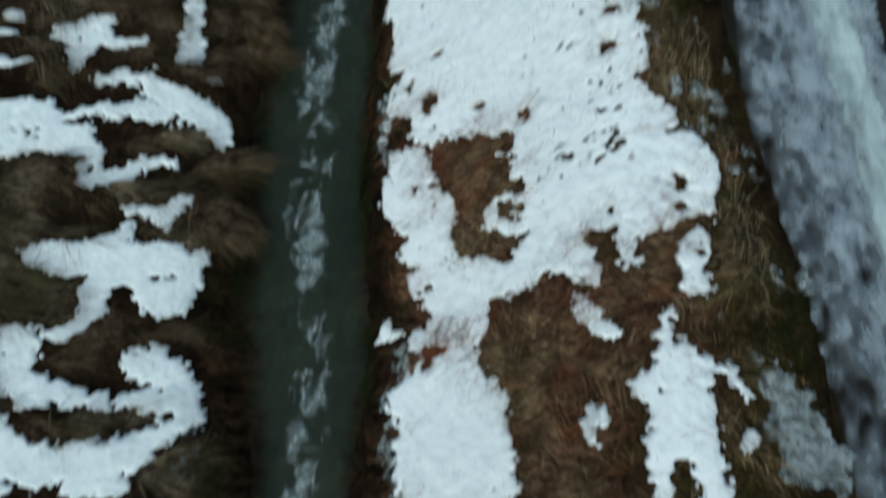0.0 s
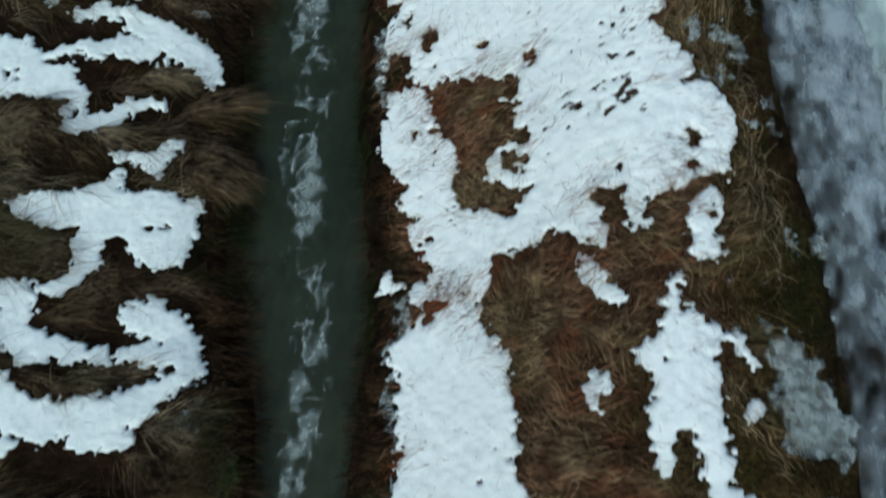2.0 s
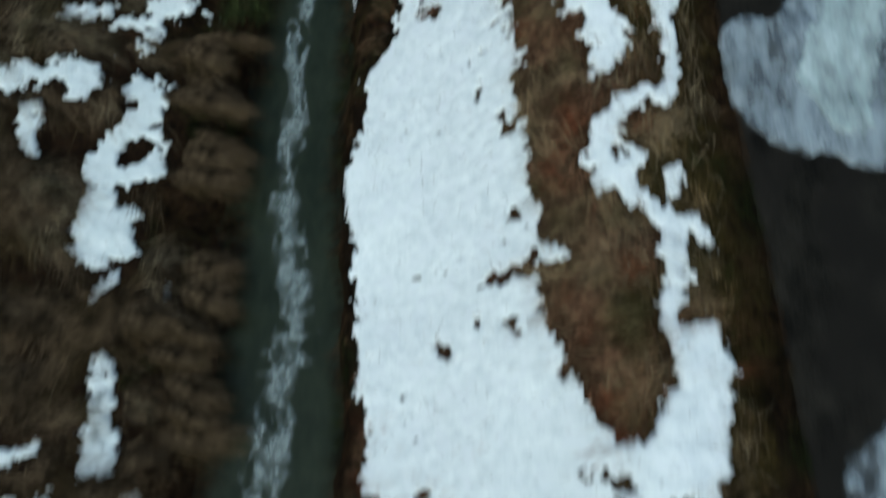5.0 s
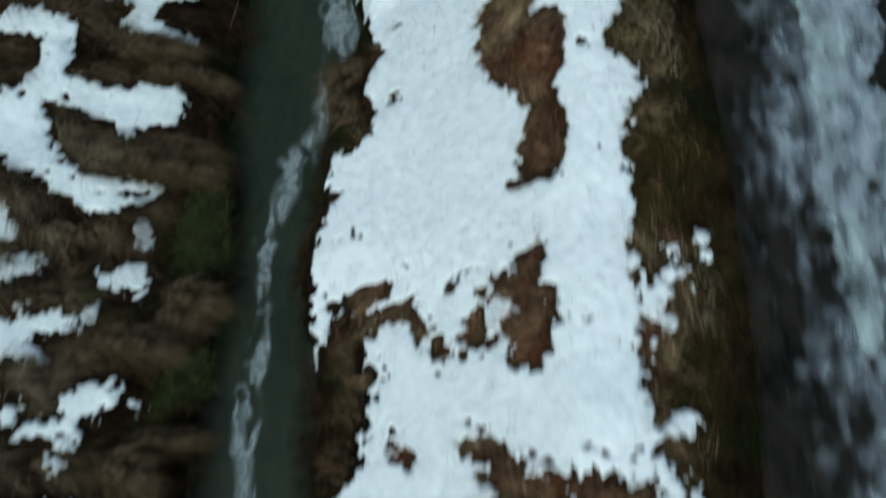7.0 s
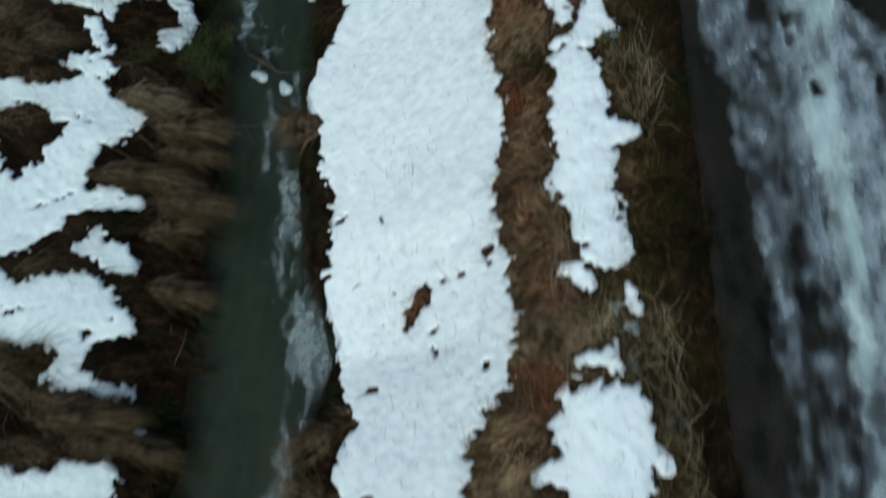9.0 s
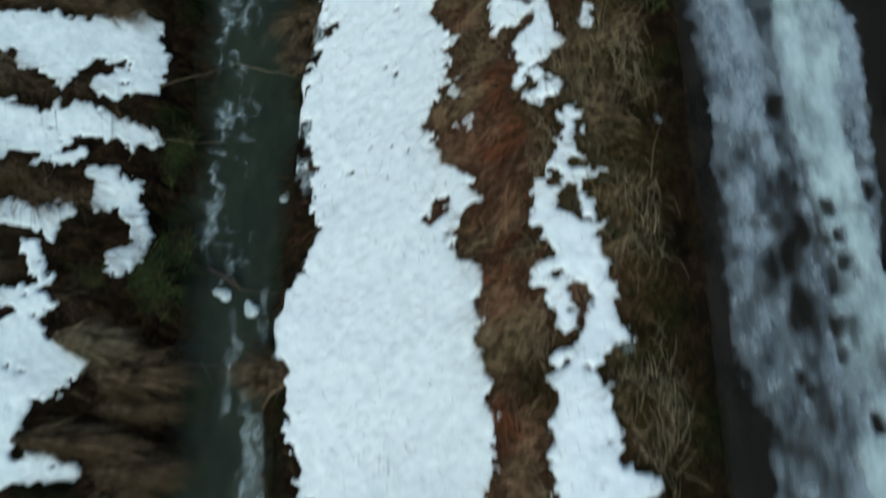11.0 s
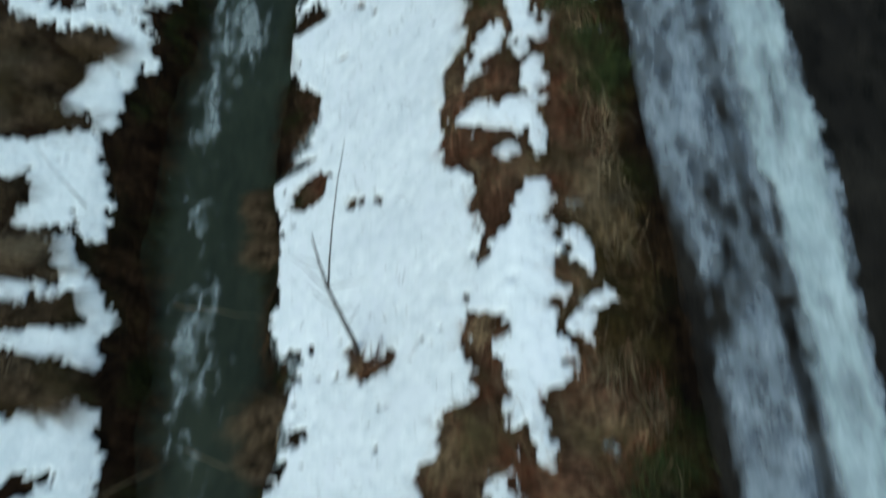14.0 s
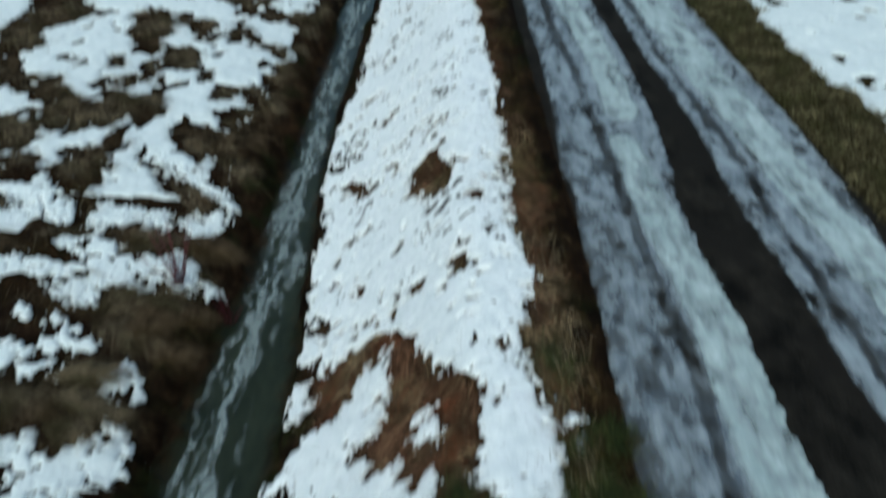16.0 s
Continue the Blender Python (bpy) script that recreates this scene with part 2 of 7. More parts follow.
# ---- sheets of snow, ice and foam ----
class Sheet:
    """A plan shape that grows out of soft mounds: runs of (x, y, radius), joined; cut takes runs away again."""

    def __init__(self):
        self.runs = []

    def add(self, *run):
        self.runs.append((False, run))
        return self

    def cut(self, *run):
        self.runs.append((True, run))
        return self

    def band(self, *run):
        """A strip that runs along y: middle, y and half width at each station."""
        self.runs.append((None, run))
        return self

    def bounds(self, margin=0.15):
        p = np.array([q for hole, run in self.runs if not hole for q in run])
        lo, hi = (p[:, :2] - p[:, 2:]).min(0) - margin, (p[:, :2] + p[:, 2:]).max(0) + margin
        return lo[0], hi[0], lo[1], hi[1]

    def inside(self, x, y):
        """How far each point is outside the shape, in metres; negative within it. x, y: a plain grid."""
        out, holes = np.full(x.shape, 1.0), np.full(x.shape, 1.0)
        xs, ys = x[0], y[:, 0]
        for hole, run in self.runs:
            target = holes if hole else out
            if hole is None:
                line = np.array(sorted(run, key=lambda q: q[1]))
                j0, j1 = np.searchsorted(ys, (line[0, 1], line[-1, 1]))
                at = y[j0:j1]
                d = np.abs(x[j0:j1] - np.interp(at, line[:, 1], line[:, 0])) - np.interp(at, line[:, 1], line[:, 2])
                out[j0:j1] = np.minimum(out[j0:j1], d)
                continue
            ends = list(zip(run, run[1:])) or [(run[0], run[0])]
            for (ax, ay, ar), (bx, by, br) in ends:
                pad = max(ar, br) + 0.5
                i0, i1 = np.searchsorted(xs, (min(ax, bx) - pad, max(ax, bx) + pad))
                j0, j1 = np.searchsorted(ys, (min(ay, by) - pad, max(ay, by) + pad))
                if i0 >= i1 or j0 >= j1:
                    continue
                px, py = x[j0:j1, i0:i1], y[j0:j1, i0:i1]
                dx, dy = bx - ax, by - ay
                t = np.clip(((px - ax) * dx + (py - ay) * dy) / (dx * dx + dy * dy + 1e-9), 0, 1)
                d = np.hypot(px - ax - t * dx, py - ay - t * dy) - (ar + t * (br - ar))
                target[j0:j1, i0:i1] = np.minimum(target[j0:j1, i0:i1], d)
        return np.maximum(out, -holes)


def grid(x0, x1, y0, y1, step):
    xs, ys = np.arange(x0, x1 + step, step), np.arange(y0, y1 + step, step)
    return np.meshgrid(xs, ys)


def mesh_from(name, points, quads, material, extra=None, smooth=True):
    me = bpy.data.meshes.new(name)
    n, f = len(points), len(quads)
    sides = quads.shape[1]
    me.vertices.add(n)
    me.vertices.foreach_set("co", np.ascontiguousarray(points, np.float32).ravel())
    me.loops.add(f * sides)
    me.loops.foreach_set("vertex_index", np.ascontiguousarray(quads, np.int32).ravel())
    me.polygons.add(f)
    me.polygons.foreach_set("loop_start", np.arange(0, f * sides, sides, dtype=np.int32))
    me.polygons.foreach_set("use_smooth", np.full(f, smooth))
    me.update(calc_edges=True)
    me.validate()
    if extra is not None:
        me.attributes.new("thickness", "FLOAT", "POINT").data.foreach_set("value", np.ascontiguousarray(extra, np.float32))
    me.materials.append(material)
    return me


def sheet_mesh(name, x, y, sd, base, thick, shoulder, material, step, carry=False, worn=0.0):
    """A sheet over the cells where sd is negative: rounded shoulders, its rim drawn onto the edge of the shape and set into the ground."""
    gy, gx = np.gradient(sd, step)
    size = np.hypot(gx, gy) + 1e-6
    move = np.clip(sd / np.maximum(size, 0.3), 0, 1.2 * step)
    px, py = x - gx / size * move, y - gy / size * move
    s = np.clip(-sd / shoulder, 0, 1)
    depth = thick * np.sqrt(1 - (1 - s) ** 2)
    pz = base(px, py) + depth - np.where(sd >= 0, 0.012, 0.0)
    live = sd < 0
    cell = live[:-1, :-1] | live[1:, :-1] | live[:-1, 1:] | live[1:, 1:]
    j, i = np.nonzero(cell)
    if not len(j):
        return None
    w = x.shape[1]
    a = j * w + i
    quads = np.stack([a, a + 1, a + 1 + w, a + w], -1)
    used, flat = np.unique(quads, return_inverse=True)
    points = np.stack([px.ravel()[used], py.ravel()[used], pz.ravel()[used]], -1)
    return mesh_from(name, points, flat.reshape(-1, 4), material, (depth * (1 - 0.97 * worn)).ravel()[used] if carry else None)


# where snow lies, on one coarse map, for the ground and the grass
MAP_X0, MAP_Y0, MAP_STEP = -9.0, -3.0, 0.03
map_x, map_y = grid(MAP_X0, 9.5, MAP_Y0, 32.0, MAP_STEP)
cover = np.full(map_x.shape, 1.0)


def covered(x, y):
    i = np.clip(np.round((x - MAP_X0) / MAP_STEP).astype(int), 0, cover.shape[1] - 1)
    j = np.clip(np.round((y - MAP_Y0) / MAP_STEP).astype(int), 0, cover.shape[0] - 1)
    return cover[j, i]


def ragged(x, y, amount=1.0):
    """Frayed outline of melting snow."""
    return amount * (0.024 * grain(x, y, 0.17, 11) + 0.026 * grain(x, y, 0.075, 12) + 0.030 * grain(x, y, 0.036, 13) + 0.020 * grain(x, y, 0.02, 14))


def mound(x, y):
    """Long humps of old tussocks, from -1 to 1."""
    return grain(x * 0.62 + 0.12 * grain(x, y, 0.4, 24), y * 1.3, 0.30, 21)


def relief(x, y):
    """Tussocks and hollows of the grassed ground."""
    xl, xe = np.interp(y, STREAM_Y, STREAM_L), np.interp(y, ROAD_Y, ROAD_X)
    field = eased((xl - x) / 0.25)
    verge = eased((x - np.interp(y, STREAM_Y, STREAM_R) - 0.15) / 0.3) * eased((xe + 0.05 - x) / 0.3)
    lumps = 0.12 * np.clip(mound(x, y), -0.4, 1) + 0.03 * grain(x, y, 0.14, 22)
    return field * lumps + 0.75 * verge * lumps + 0.012 * grain(x, y, 0.06, 23) * np.maximum(field, verge)


def snow_base(x, y):
    return profile(x, y) + 0.012 * grain(x, y, 0.35, 31)


def melt(x, y):
    """How far grass tips have melted through, in slanting streaks: 0 none, 1 bare."""
    u, v = 0.85 * x + 0.53 * y, -0.53 * x + 0.85 * y
    u, v = u + 0.05 * grain(x, y, 0.2, 144), v + 0.03 * grain(x, y, 0.09, 145)
    streak = 0.50 * grain(u * 0.8, v, 0.06, 141) + 0.55 * grain(u * 0.75, v, 0.03, 142) + 0.60 * grain(x, y, 0.40, 143) + 0.25 * grain(x, y, 0.13, 146)
    strong = 0.08 + 0.20 * eased((3.3 - y) / 0.6) * eased((y - 0.2) / 0.5) + 0.16 * eased((y - 5.6) / 0.4) * eased((7.4 - y) / 0.5) + 0.34 * eased((y - 16.4) / 1.6) + 0.16 * eased((y - 18.5) / 2)
    return np.clip((streak - 0.95 + strong) / 0.45, 0, 1)


def lay_snow(shape, name, label, group, thick=0.030, fray=1.0, step=0.014, holes=0.5, material=None, kind="", category="snow", grow=0.005, tight=0.0):
    x, y = grid(*shape.bounds(), step)
    sd = shape.inside(x, y) + ragged(x, y, fray) * (1 + 0.9 * eased((y - 16.6) / 1.5) + 0.7 * eased((y - 5.0) / 0.4) * eased((7.4 - y) / 0.4)) - grow + tight * eased((y - 8.2) / 0.5) * eased((13.2 - y) / 0.5)
    # grass tips that melt through
    rim = 0.34 * np.exp(-np.abs(sd) / 0.10)
    wx, wy = x + 0.035 * grain(x, y, 0.12, 49), y + 0.035 * grain(x, y, 0.12, 50)
    spots = grain(wx, wy * 0.8, 0.075, 41) + 0.45 * grain(x, y, 0.5, 42) + 0.35 * grain(wx, wy, 0.033, 46) + rim - 1.50 + 0.15 * holes + 0.52 * eased((y - 16.8) / 1.5)
    sd = np.maximum(sd, 0.14 * spots)
    far = eased((y - 17) / 1.5)
    loft = thick * (1 + 0.16 * grain(x, y, 0.3, 43) + 0.13 * grain(x, y, 0.07, 44) * (0.5 + 0.5 * grain(x, y, 0.7, 47)) + 0.12 * grain(x, y, 0.032, 45) + far * (0.5 + 0.22 * grain(x, y * 0.7, 0.13, 48)))
    bared = 0.0
    if name == "snow_drift":
        bared = melt(x, y)
        loft = loft * (1 - (0.35 - 0.2 * far) * bared)
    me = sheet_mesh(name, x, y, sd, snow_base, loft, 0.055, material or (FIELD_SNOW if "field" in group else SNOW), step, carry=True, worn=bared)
    if me is None:
        return None
    i = np.clip(np.round((x - MAP_X0) / MAP_STEP).astype(int), 0, cover.shape[1] - 1)
    j = np.clip(np.round((y - MAP_Y0) / MAP_STEP).astype(int), 0, cover.shape[0] - 1)
    if material is None:
        np.minimum.at(cover, (j, i), sd)
    ob = new(name, me)
    return tagged(ob, label, category, group, kind)


# ---- snow ----
# the long drift on the bank
drift = Sheet()
drift.add((0.48, 2.05, 0.411), (0.87, 1.95, 0.28))
drift.add((-0.06, 2.01, 0.285), (0.38, 1.72, 0.337), (0.78, 1.48, 0.332), (1.03, 1.38, 0.213))
drift.add((-0.52, 1.67, 0.173), (-0.53, 1.46, 0.216), (-0.42, 1.25, 0.239), (-0.29, 1.14, 0.188), (-0.37, 0.97, 0.19), (-0.27, 0.8, 0.143), (-0.31, 0.64, 0.164))
drift.add((0.4, 1.32, 0.179), (0.66, 1.11, 0.292), (1.07, 1.03, 0.297), (1.25, 1.13, 0.157), (1.34, 0.99, 0.127), (1.31, 0.8, 0.11), (1.37, 0.7, 0.045))
drift.add((0.21, 1, 0.138), (0.46, 0.93, 0.185), (0.76, 0.84, 0.193), (1.02, 0.73, 0.142), (0.92, 0.58, 0.081), (1.09, 0.67, 0.072))
drift.add((0.49, 0.66, 0.179), (0.37, 0.56, 0.156), (0.1, 0.53, 0.174), (-0.16, 0.54, 0.232), (-0.07, 0.33, 0.185), (0.01, 0.21, 0.106))
drift.add((0.58, 0.51, 0.14), (0.69, 0.39, 0.08), (0.72, 0.33, 0.047))
drift.add((-0.34, 0.33, 0.081), (-0.36, 0.13, 0.073), (-0.14, 0.14, 0.094), (-0.03, 0.03, 0.089), (-0.18, -0.12, 0.222), (-0.43, -0.25, 0.159), (-0.14, -0.4, 0.365), (-0.1, -0.73, 0.385))
drift.cut((-0.26, 1.71, 0.094), (-0.02, 1.55, 0.13), (0.21, 1.57, 0.069))
drift.cut((-0.17, 1.48, 0.089), (0.03, 1.4, 0.05))
drift.cut((0, 1.22, 0.067), (-0.03, 1.06, 0.067), (-0.01, 0.86, 0.071), (0.14, 0.77, 0.091), (0.23, 0.65, 0.035))
drift.cut((0.2, 1.05, 0.037), (0.27, 0.89, 0.029), (0.33, 0.99, 0.028))
drift.cut((1.22, 0.9, 0.059))
drift.cut((0.77, 0.76, 0.022))
drift.cut((0.02, 1.97, 0.02))
drift.cut((0.33, 1.72, 0.03))
drift.cut((0.92, 1.65, 0.026))
drift.cut((0.88, 2, 0.042))
drift.cut((-0.25, 0.1, 0.06), (-0.3, 0.01, 0.034))
drift.cut((-0.04, 0.18, 0.021))
drift.cut((-0.4, 0.37, 0.091))
drift.cut((-0.49, 0.06, 0.101))
drift.add((-0.01, 3.16, 0.493), (0.47, 2.66, 0.333))
drift.add((-0.29, 2.77, 0.304), (0.12, 2.53, 0.351), (0.52, 2.31, 0.322))
drift.add((0.47, 2.66, 0.333), (0.81, 2.12, 0.264), (0.96, 2.62, 0.139), (1.01, 2.78, 0.127))
drift.cut((0.72, 2.63, 0.037))
drift.cut((0.92, 2.29, 0.041))
drift.cut((-0.31, 2.65, 0.038))
drift.add((-0.45, 2.49, 0.193), (-0.46, 2.24, 0.182), (-0.47, 2.05, 0.133), (-0.35, 1.91, 0.137), (-0.19, 2.02, 0.254))
drift.add((-0.66, 2.42, 0.06), (-0.67, 2.25, 0.05), (-0.75, 2, 0.029))
drift.add((-0.28, 2.42, 0.262), (0.06, 2.14, 0.329))
drift.cut((-0.53, 2.43, 0.042))
drift.cut((-0.37, 2.18, 0.053))
drift.cut((-0.62, 2.11, 0.076), (-0.55, 1.96, 0.051))
drift.cut((-0.32, 1.92, 0.02))
drift.band((-0.08, -1.84, 0.42), (-0.06, -1.49, 0.42), (-0.09, -1.14, 0.40), (-0.12, -0.9, 0.37))
drift.band((-0.06, 2.62, 0.66), (-0.08, 2.95, 0.66), (-0.10, 3.2, 0.65), (-0.19, 3.38, 0.642))
drift.add((0.5, 2.66, 0.3), (0.9, 2.62, 0.26))
drift.add((1.17, 3.5, 0.09), (1.15, 3.3, 0.15), (1.08, 3.02, 0.18), (0.98, 2.75, 0.22))
drift.cut((0.95, 2.62, 0.04), (1.02, 2.66, 0.03))
drift.cut((0.72, 2.72, 0.05))
drift.band((-0.19, 3.37, 0.642), (-0.19, 3.43, 0.631), (-0.25, 3.77, 0.588), (-0.28, 4.13, 0.605), (-0.31, 4.51, 0.615), (-0.38, 4.91, 0.625), (-0.31, 5.33, 0.555), (-0.34, 5.79, 0.49), (-0.26, 6.07, 0.369), (-0.27, 6.33, 0.339))
drift.add((-0.03, 6.45, 0.121), (0.37, 6.17, 0.103), (0.8, 6.06, 0.087), (0.97, 6.02, 0.077), (1.06, 5.88, 0.086), (1.1, 5.68, 0.068), (1.11, 5.45, 0.06), (1.11, 5.26, 0.059), (1.15, 5.08, 0.065), (1.08, 4.9, 0.07), (0.96, 4.93, 0.047), (0.83, 4.86, 0.056), (0.73, 4.73, 0.076), (0.69, 4.53, 0.081), (0.77, 4.39, 0.083), (0.87, 4.49, 0.055))
drift.add((0.77, 4.36, 0.045), (0.94, 4.2, 0.067), (1.02, 4.11, 0.096), (1.03, 3.93, 0.104), (1.05, 3.76, 0.073), (1, 3.58, 0.062), (1.03, 3.42, 0.085))
drift.add((1.02, 4.11, 0.084), (1.14, 4.11, 0.076), (1.22, 4.02, 0.054), (1.27, 3.94, 0.03))
drift.add((0.69, 4.49, 0.058), (0.66, 4.3, 0.023))
drift.add((0.34, 4.07, 0.046), (0.47, 3.95, 0.032))
drift.add((0.3, 3.6, 0.079), (0.44, 3.42, 0.052))
drift.add((0.63, 5.81, 0.059), (0.59, 5.62, 0.08), (0.74, 5.56, 0.06), (0.73, 5.37, 0.096), (0.82, 5.33, 0.072), (0.72, 5.15, 0.088), (0.68, 5.06, 0.056))
drift.cut((0.19, 3.63, 0.026), (0.23, 3.53, 0.02))
drift.cut((0.13, 3.94, 0.014), (0.28, 3.95, 0.031), (0.36, 3.91, 0.024))
drift.cut((-0.2, 3.51, 0.019))
drift.cut((-0.46, 6.2, 0.024), (-0.32, 6.06, 0.022))
drift.cut((0.14, 4.98, 0.022))
drift.cut((0.22, 4.33, 0.032))
drift.cut((0.01, 6.14, 0.059), (0.12, 6.12, 0.031))
drift.cut((0.21, 6.08, 0.036))
drift.band((-0.37, 7.16, 0.578), (-0.37, 7.46, 0.578), (-0.34, 7.68, 0.624), (-0.23, 7.91, 0.604), (-0.18, 8.16, 0.547))
drift.add((-0.54, 7.81, 0.418), (-0.6, 7.58, 0.442), (-0.75, 7.41, 0.339), (-0.04, 7.41, 0.413), (-0.12, 7.16, 0.262), (-0.11, 6.96, 0.166))
drift.add((0.75, 8.08, 0.169), (0.72, 7.76, 0.165), (0.72, 7.48, 0.194), (0.65, 7.23, 0.22), (0.7, 6.97, 0.248), (0.72, 6.72, 0.214), (0.65, 6.52, 0.253), (0.7, 6.32, 0.223), (0.4, 6.36, 0.203), (0.1, 6.44, 0.196), (-0.26, 6.53, 0.266), (-0.33, 6.39, 0.278), (-0.33, 6.17, 0.273))
drift.add((0.72, 7.48, 0.178), (0.43, 7.48, 0.189), (0.07, 7.45, 0.222))
drift.add((-0.26, 6.53, 0.228), (-0.46, 6.82, 0.174))
drift.add((0.17, 6.9, 0.065), (0.2, 6.74, 0.057), (0.17, 6.53, 0.095))
drift.add((0.7, 6.32, 0.208), (0.78, 6.19, 0.164))
drift.add((0.23, 6.3, 0.091), (0.52, 6.21, 0.084))
drift.add((0.92, 6.96, 0.097), (1.05, 6.97, 0.071), (1.12, 7.07, 0.045), (1.11, 7.2, 0.033))
drift.add((0.97, 6.86, 0.056), (1.05, 6.77, 0.032))
drift.add((0.96, 6.21, 0.046), (1.09, 6.26, 0.04))
drift.add((-1, 7.25, 0.065), (-0.99, 6.94, 0.056))
drift.cut((-0.72, 7.1, 0.123), (-0.55, 7.18, 0.056))
drift.cut((-0.85, 6.91, 0.072), (-0.79, 6.69, 0.096), (-0.84, 6.41, 0.102))
drift.cut((-0.36, 7.08, 0.041))
drift.cut((-0.26, 6.87, 0.026), (-0.1, 6.72, 0.047), (0.04, 6.68, 0.049), (0.09, 6.74, 0.029))
drift.cut((0.38, 7.06, 0.044), (0.36, 6.86, 0.048), (0.39, 6.71, 0.03))
drift.cut((0.25, 6.61, 0.031))
drift.cut((-0.01, 7.46, 0.022), (0.05, 7.5, 0.011))
drift.cut((0.26, 7.68, 0.031))
drift.cut((0.41, 7.98, 0.07), (0.41, 7.85, 0.074), (0.45, 7.69, 0.041))
drift.cut((-0.45, 6.25, 0.018))
drift.band((-0.35, 8, 0.667), (-0.35, 8.09, 0.667), (-0.29, 8.28, 0.6), (-0.27, 8.44, 0.453), (-0.29, 8.61, 0.41), (-0.36, 8.79, 0.437), (-0.36, 8.97, 0.433), (-0.26, 9.15, 0.399), (-0.22, 9.32, 0.519), (-0.24, 9.51, 0.577), (-0.27, 9.71, 0.605), (-0.29, 9.91, 0.607), (-0.33, 10.12, 0.609), (-0.33, 10.34, 0.59), (-0.36, 10.56, 0.592), (-0.31, 10.75, 0.592), (-0.38, 11, 0.648), (-0.42, 11.25, 0.626), (-0.43, 11.38, 0.64))
drift.add((-0.84, 10.2, 0.073), (-0.96, 10.22, 0.046))
drift.band((-0.43, 11.25, 0.64), (-0.44, 11.42, 0.65), (-0.46, 11.55, 0.66), (-0.5, 11.72, 0.65))
drift.add((0.03, 11.15, 0.2), (0.04, 11.45, 0.2), (0.03, 11.75, 0.16))
drift.add((-0.88, 9.98, 0.063), (-0.97, 9.96, 0.031))
drift.add((-0.85, 9.85, 0.054), (-0.89, 9.83, 0.036))
drift.add((-0.98, 8.32, 0.057), (-0.96, 8.1, 0.074))
drift.cut((-0.22, 9.93, 0.023), (-0.28, 9.83, 0.024))
drift.cut((-0.52, 8.66, 0.018))
drift.band((-0.49, 11.46, 0.683), (-0.55, 11.58, 0.688), (-0.59, 11.8, 0.674), (-0.5, 12.01, 0.564), (-0.44, 12.2, 0.553), (-0.36, 12.35, 0.527), (-0.48, 12.49, 0.489), (-0.53, 12.66, 0.451), (-0.56, 12.84, 0.422), (-0.56, 13, 0.475), (-0.52, 13.15, 0.527), (-0.51, 13.31, 0.52), (-0.49, 13.43, 0.469))
drift.add((0.03, 12.24, 0.125), (0.18, 12.22, 0.052))
drift.add((-0.14, 13.21, 0.071), (-0.02, 13.09, 0.046), (0.03, 12.96, 0.038))
drift.add((-0.06, 13.37, 0.041), (-0.1, 13.31, 0.041))
drift.add((-1.04, 12.87, 0.035), (-1.12, 12.88, 0.037))
drift.cut((-0.45, 13.19, 0.021))
drift.cut((-0.06, 12.26, 0.015), (-0.07, 12.2, 0.015))
drift.band((-0.59, 13.25, 0.568), (-0.61, 13.34, 0.589), (-0.64, 13.52, 0.563), (-0.62, 13.7, 0.469), (-0.56, 13.87, 0.438), (-0.49, 14.01, 0.43), (-0.5, 14.08, 0.425))
drift.add((0.47, 14.14, 0.113), (0.4, 13.99, 0.066), (0.43, 13.87, 0.044), (0.47, 13.73, 0.041))
drift.add((0.4, 13.99, 0.055), (0.34, 13.88, 0.038), (0.34, 13.73, 0.022))
drift.band((-0.65, 13.73, 0.598), (-0.63, 13.74, 0.594), (-0.57, 13.85, 0.535), (-0.49, 13.93, 0.465), (-0.51, 13.98, 0.478), (-0.43, 14, 0.562), (-0.45, 14.11, 0.608), (-0.45, 14.11, 0.608), (-0.48, 14.28, 0.583), (-0.48, 14.28, 0.582), (-0.47, 14.36, 0.555), (-0.48, 14.41, 0.564), (-0.5, 14.53, 0.618), (-0.5, 14.56, 0.629), (-0.49, 14.66, 0.668), (-0.52, 14.82, 0.704), (-0.52, 14.86, 0.71), (-0.51, 14.95, 0.688), (-0.51, 14.96, 0.688), (-0.55, 15.15, 0.694), (-0.55, 15.18, 0.695), (-0.55, 15.29, 0.677), (-0.57, 15.35, 0.647), (-0.6, 15.39, 0.626), (-0.62, 15.47, 0.599))
drift.band((-0.62, 15.47, 0.599), (-0.62, 15.5, 0.6), (-0.66, 15.74, 0.655), (-0.69, 15.87, 0.681), (-0.65, 15.93, 0.642), (-0.47, 16.03, 0.465), (-0.48, 16.03, 0.468), (-0.58, 16.08, 0.583), (-0.51, 16.19, 0.53), (-0.5, 16.23, 0.527), (-0.46, 16.34, 0.534), (-0.46, 16.37, 0.541), (-0.43, 16.52, 0.553), (-0.44, 16.58, 0.575))
drift.band((0.47, 14.02, 0.153), (0.48, 14.16, 0.205), (0.46, 14.2, 0.199), (0.45, 14.29, 0.164), (0.44, 14.31, 0.159), (0.44, 14.41, 0.14), (0.44, 14.41, 0.14), (0.36, 14.5, 0.266), (0.36, 14.52, 0.272), (0.36, 14.55, 0.271), (0.35, 14.62, 0.243), (0.36, 14.65, 0.234), (0.39, 14.76, 0.2), (0.39, 14.78, 0.193), (0.41, 14.87, 0.165), (0.42, 14.89, 0.151), (0.45, 14.93, 0.125), (0.48, 15.04, 0.099), (0.48, 15.07, 0.092), (0.51, 15.2, 0.051))
drift.add((0.36, 14.03, 0.052), (0.37, 13.89, 0.033), (0.36, 13.74, 0.022))
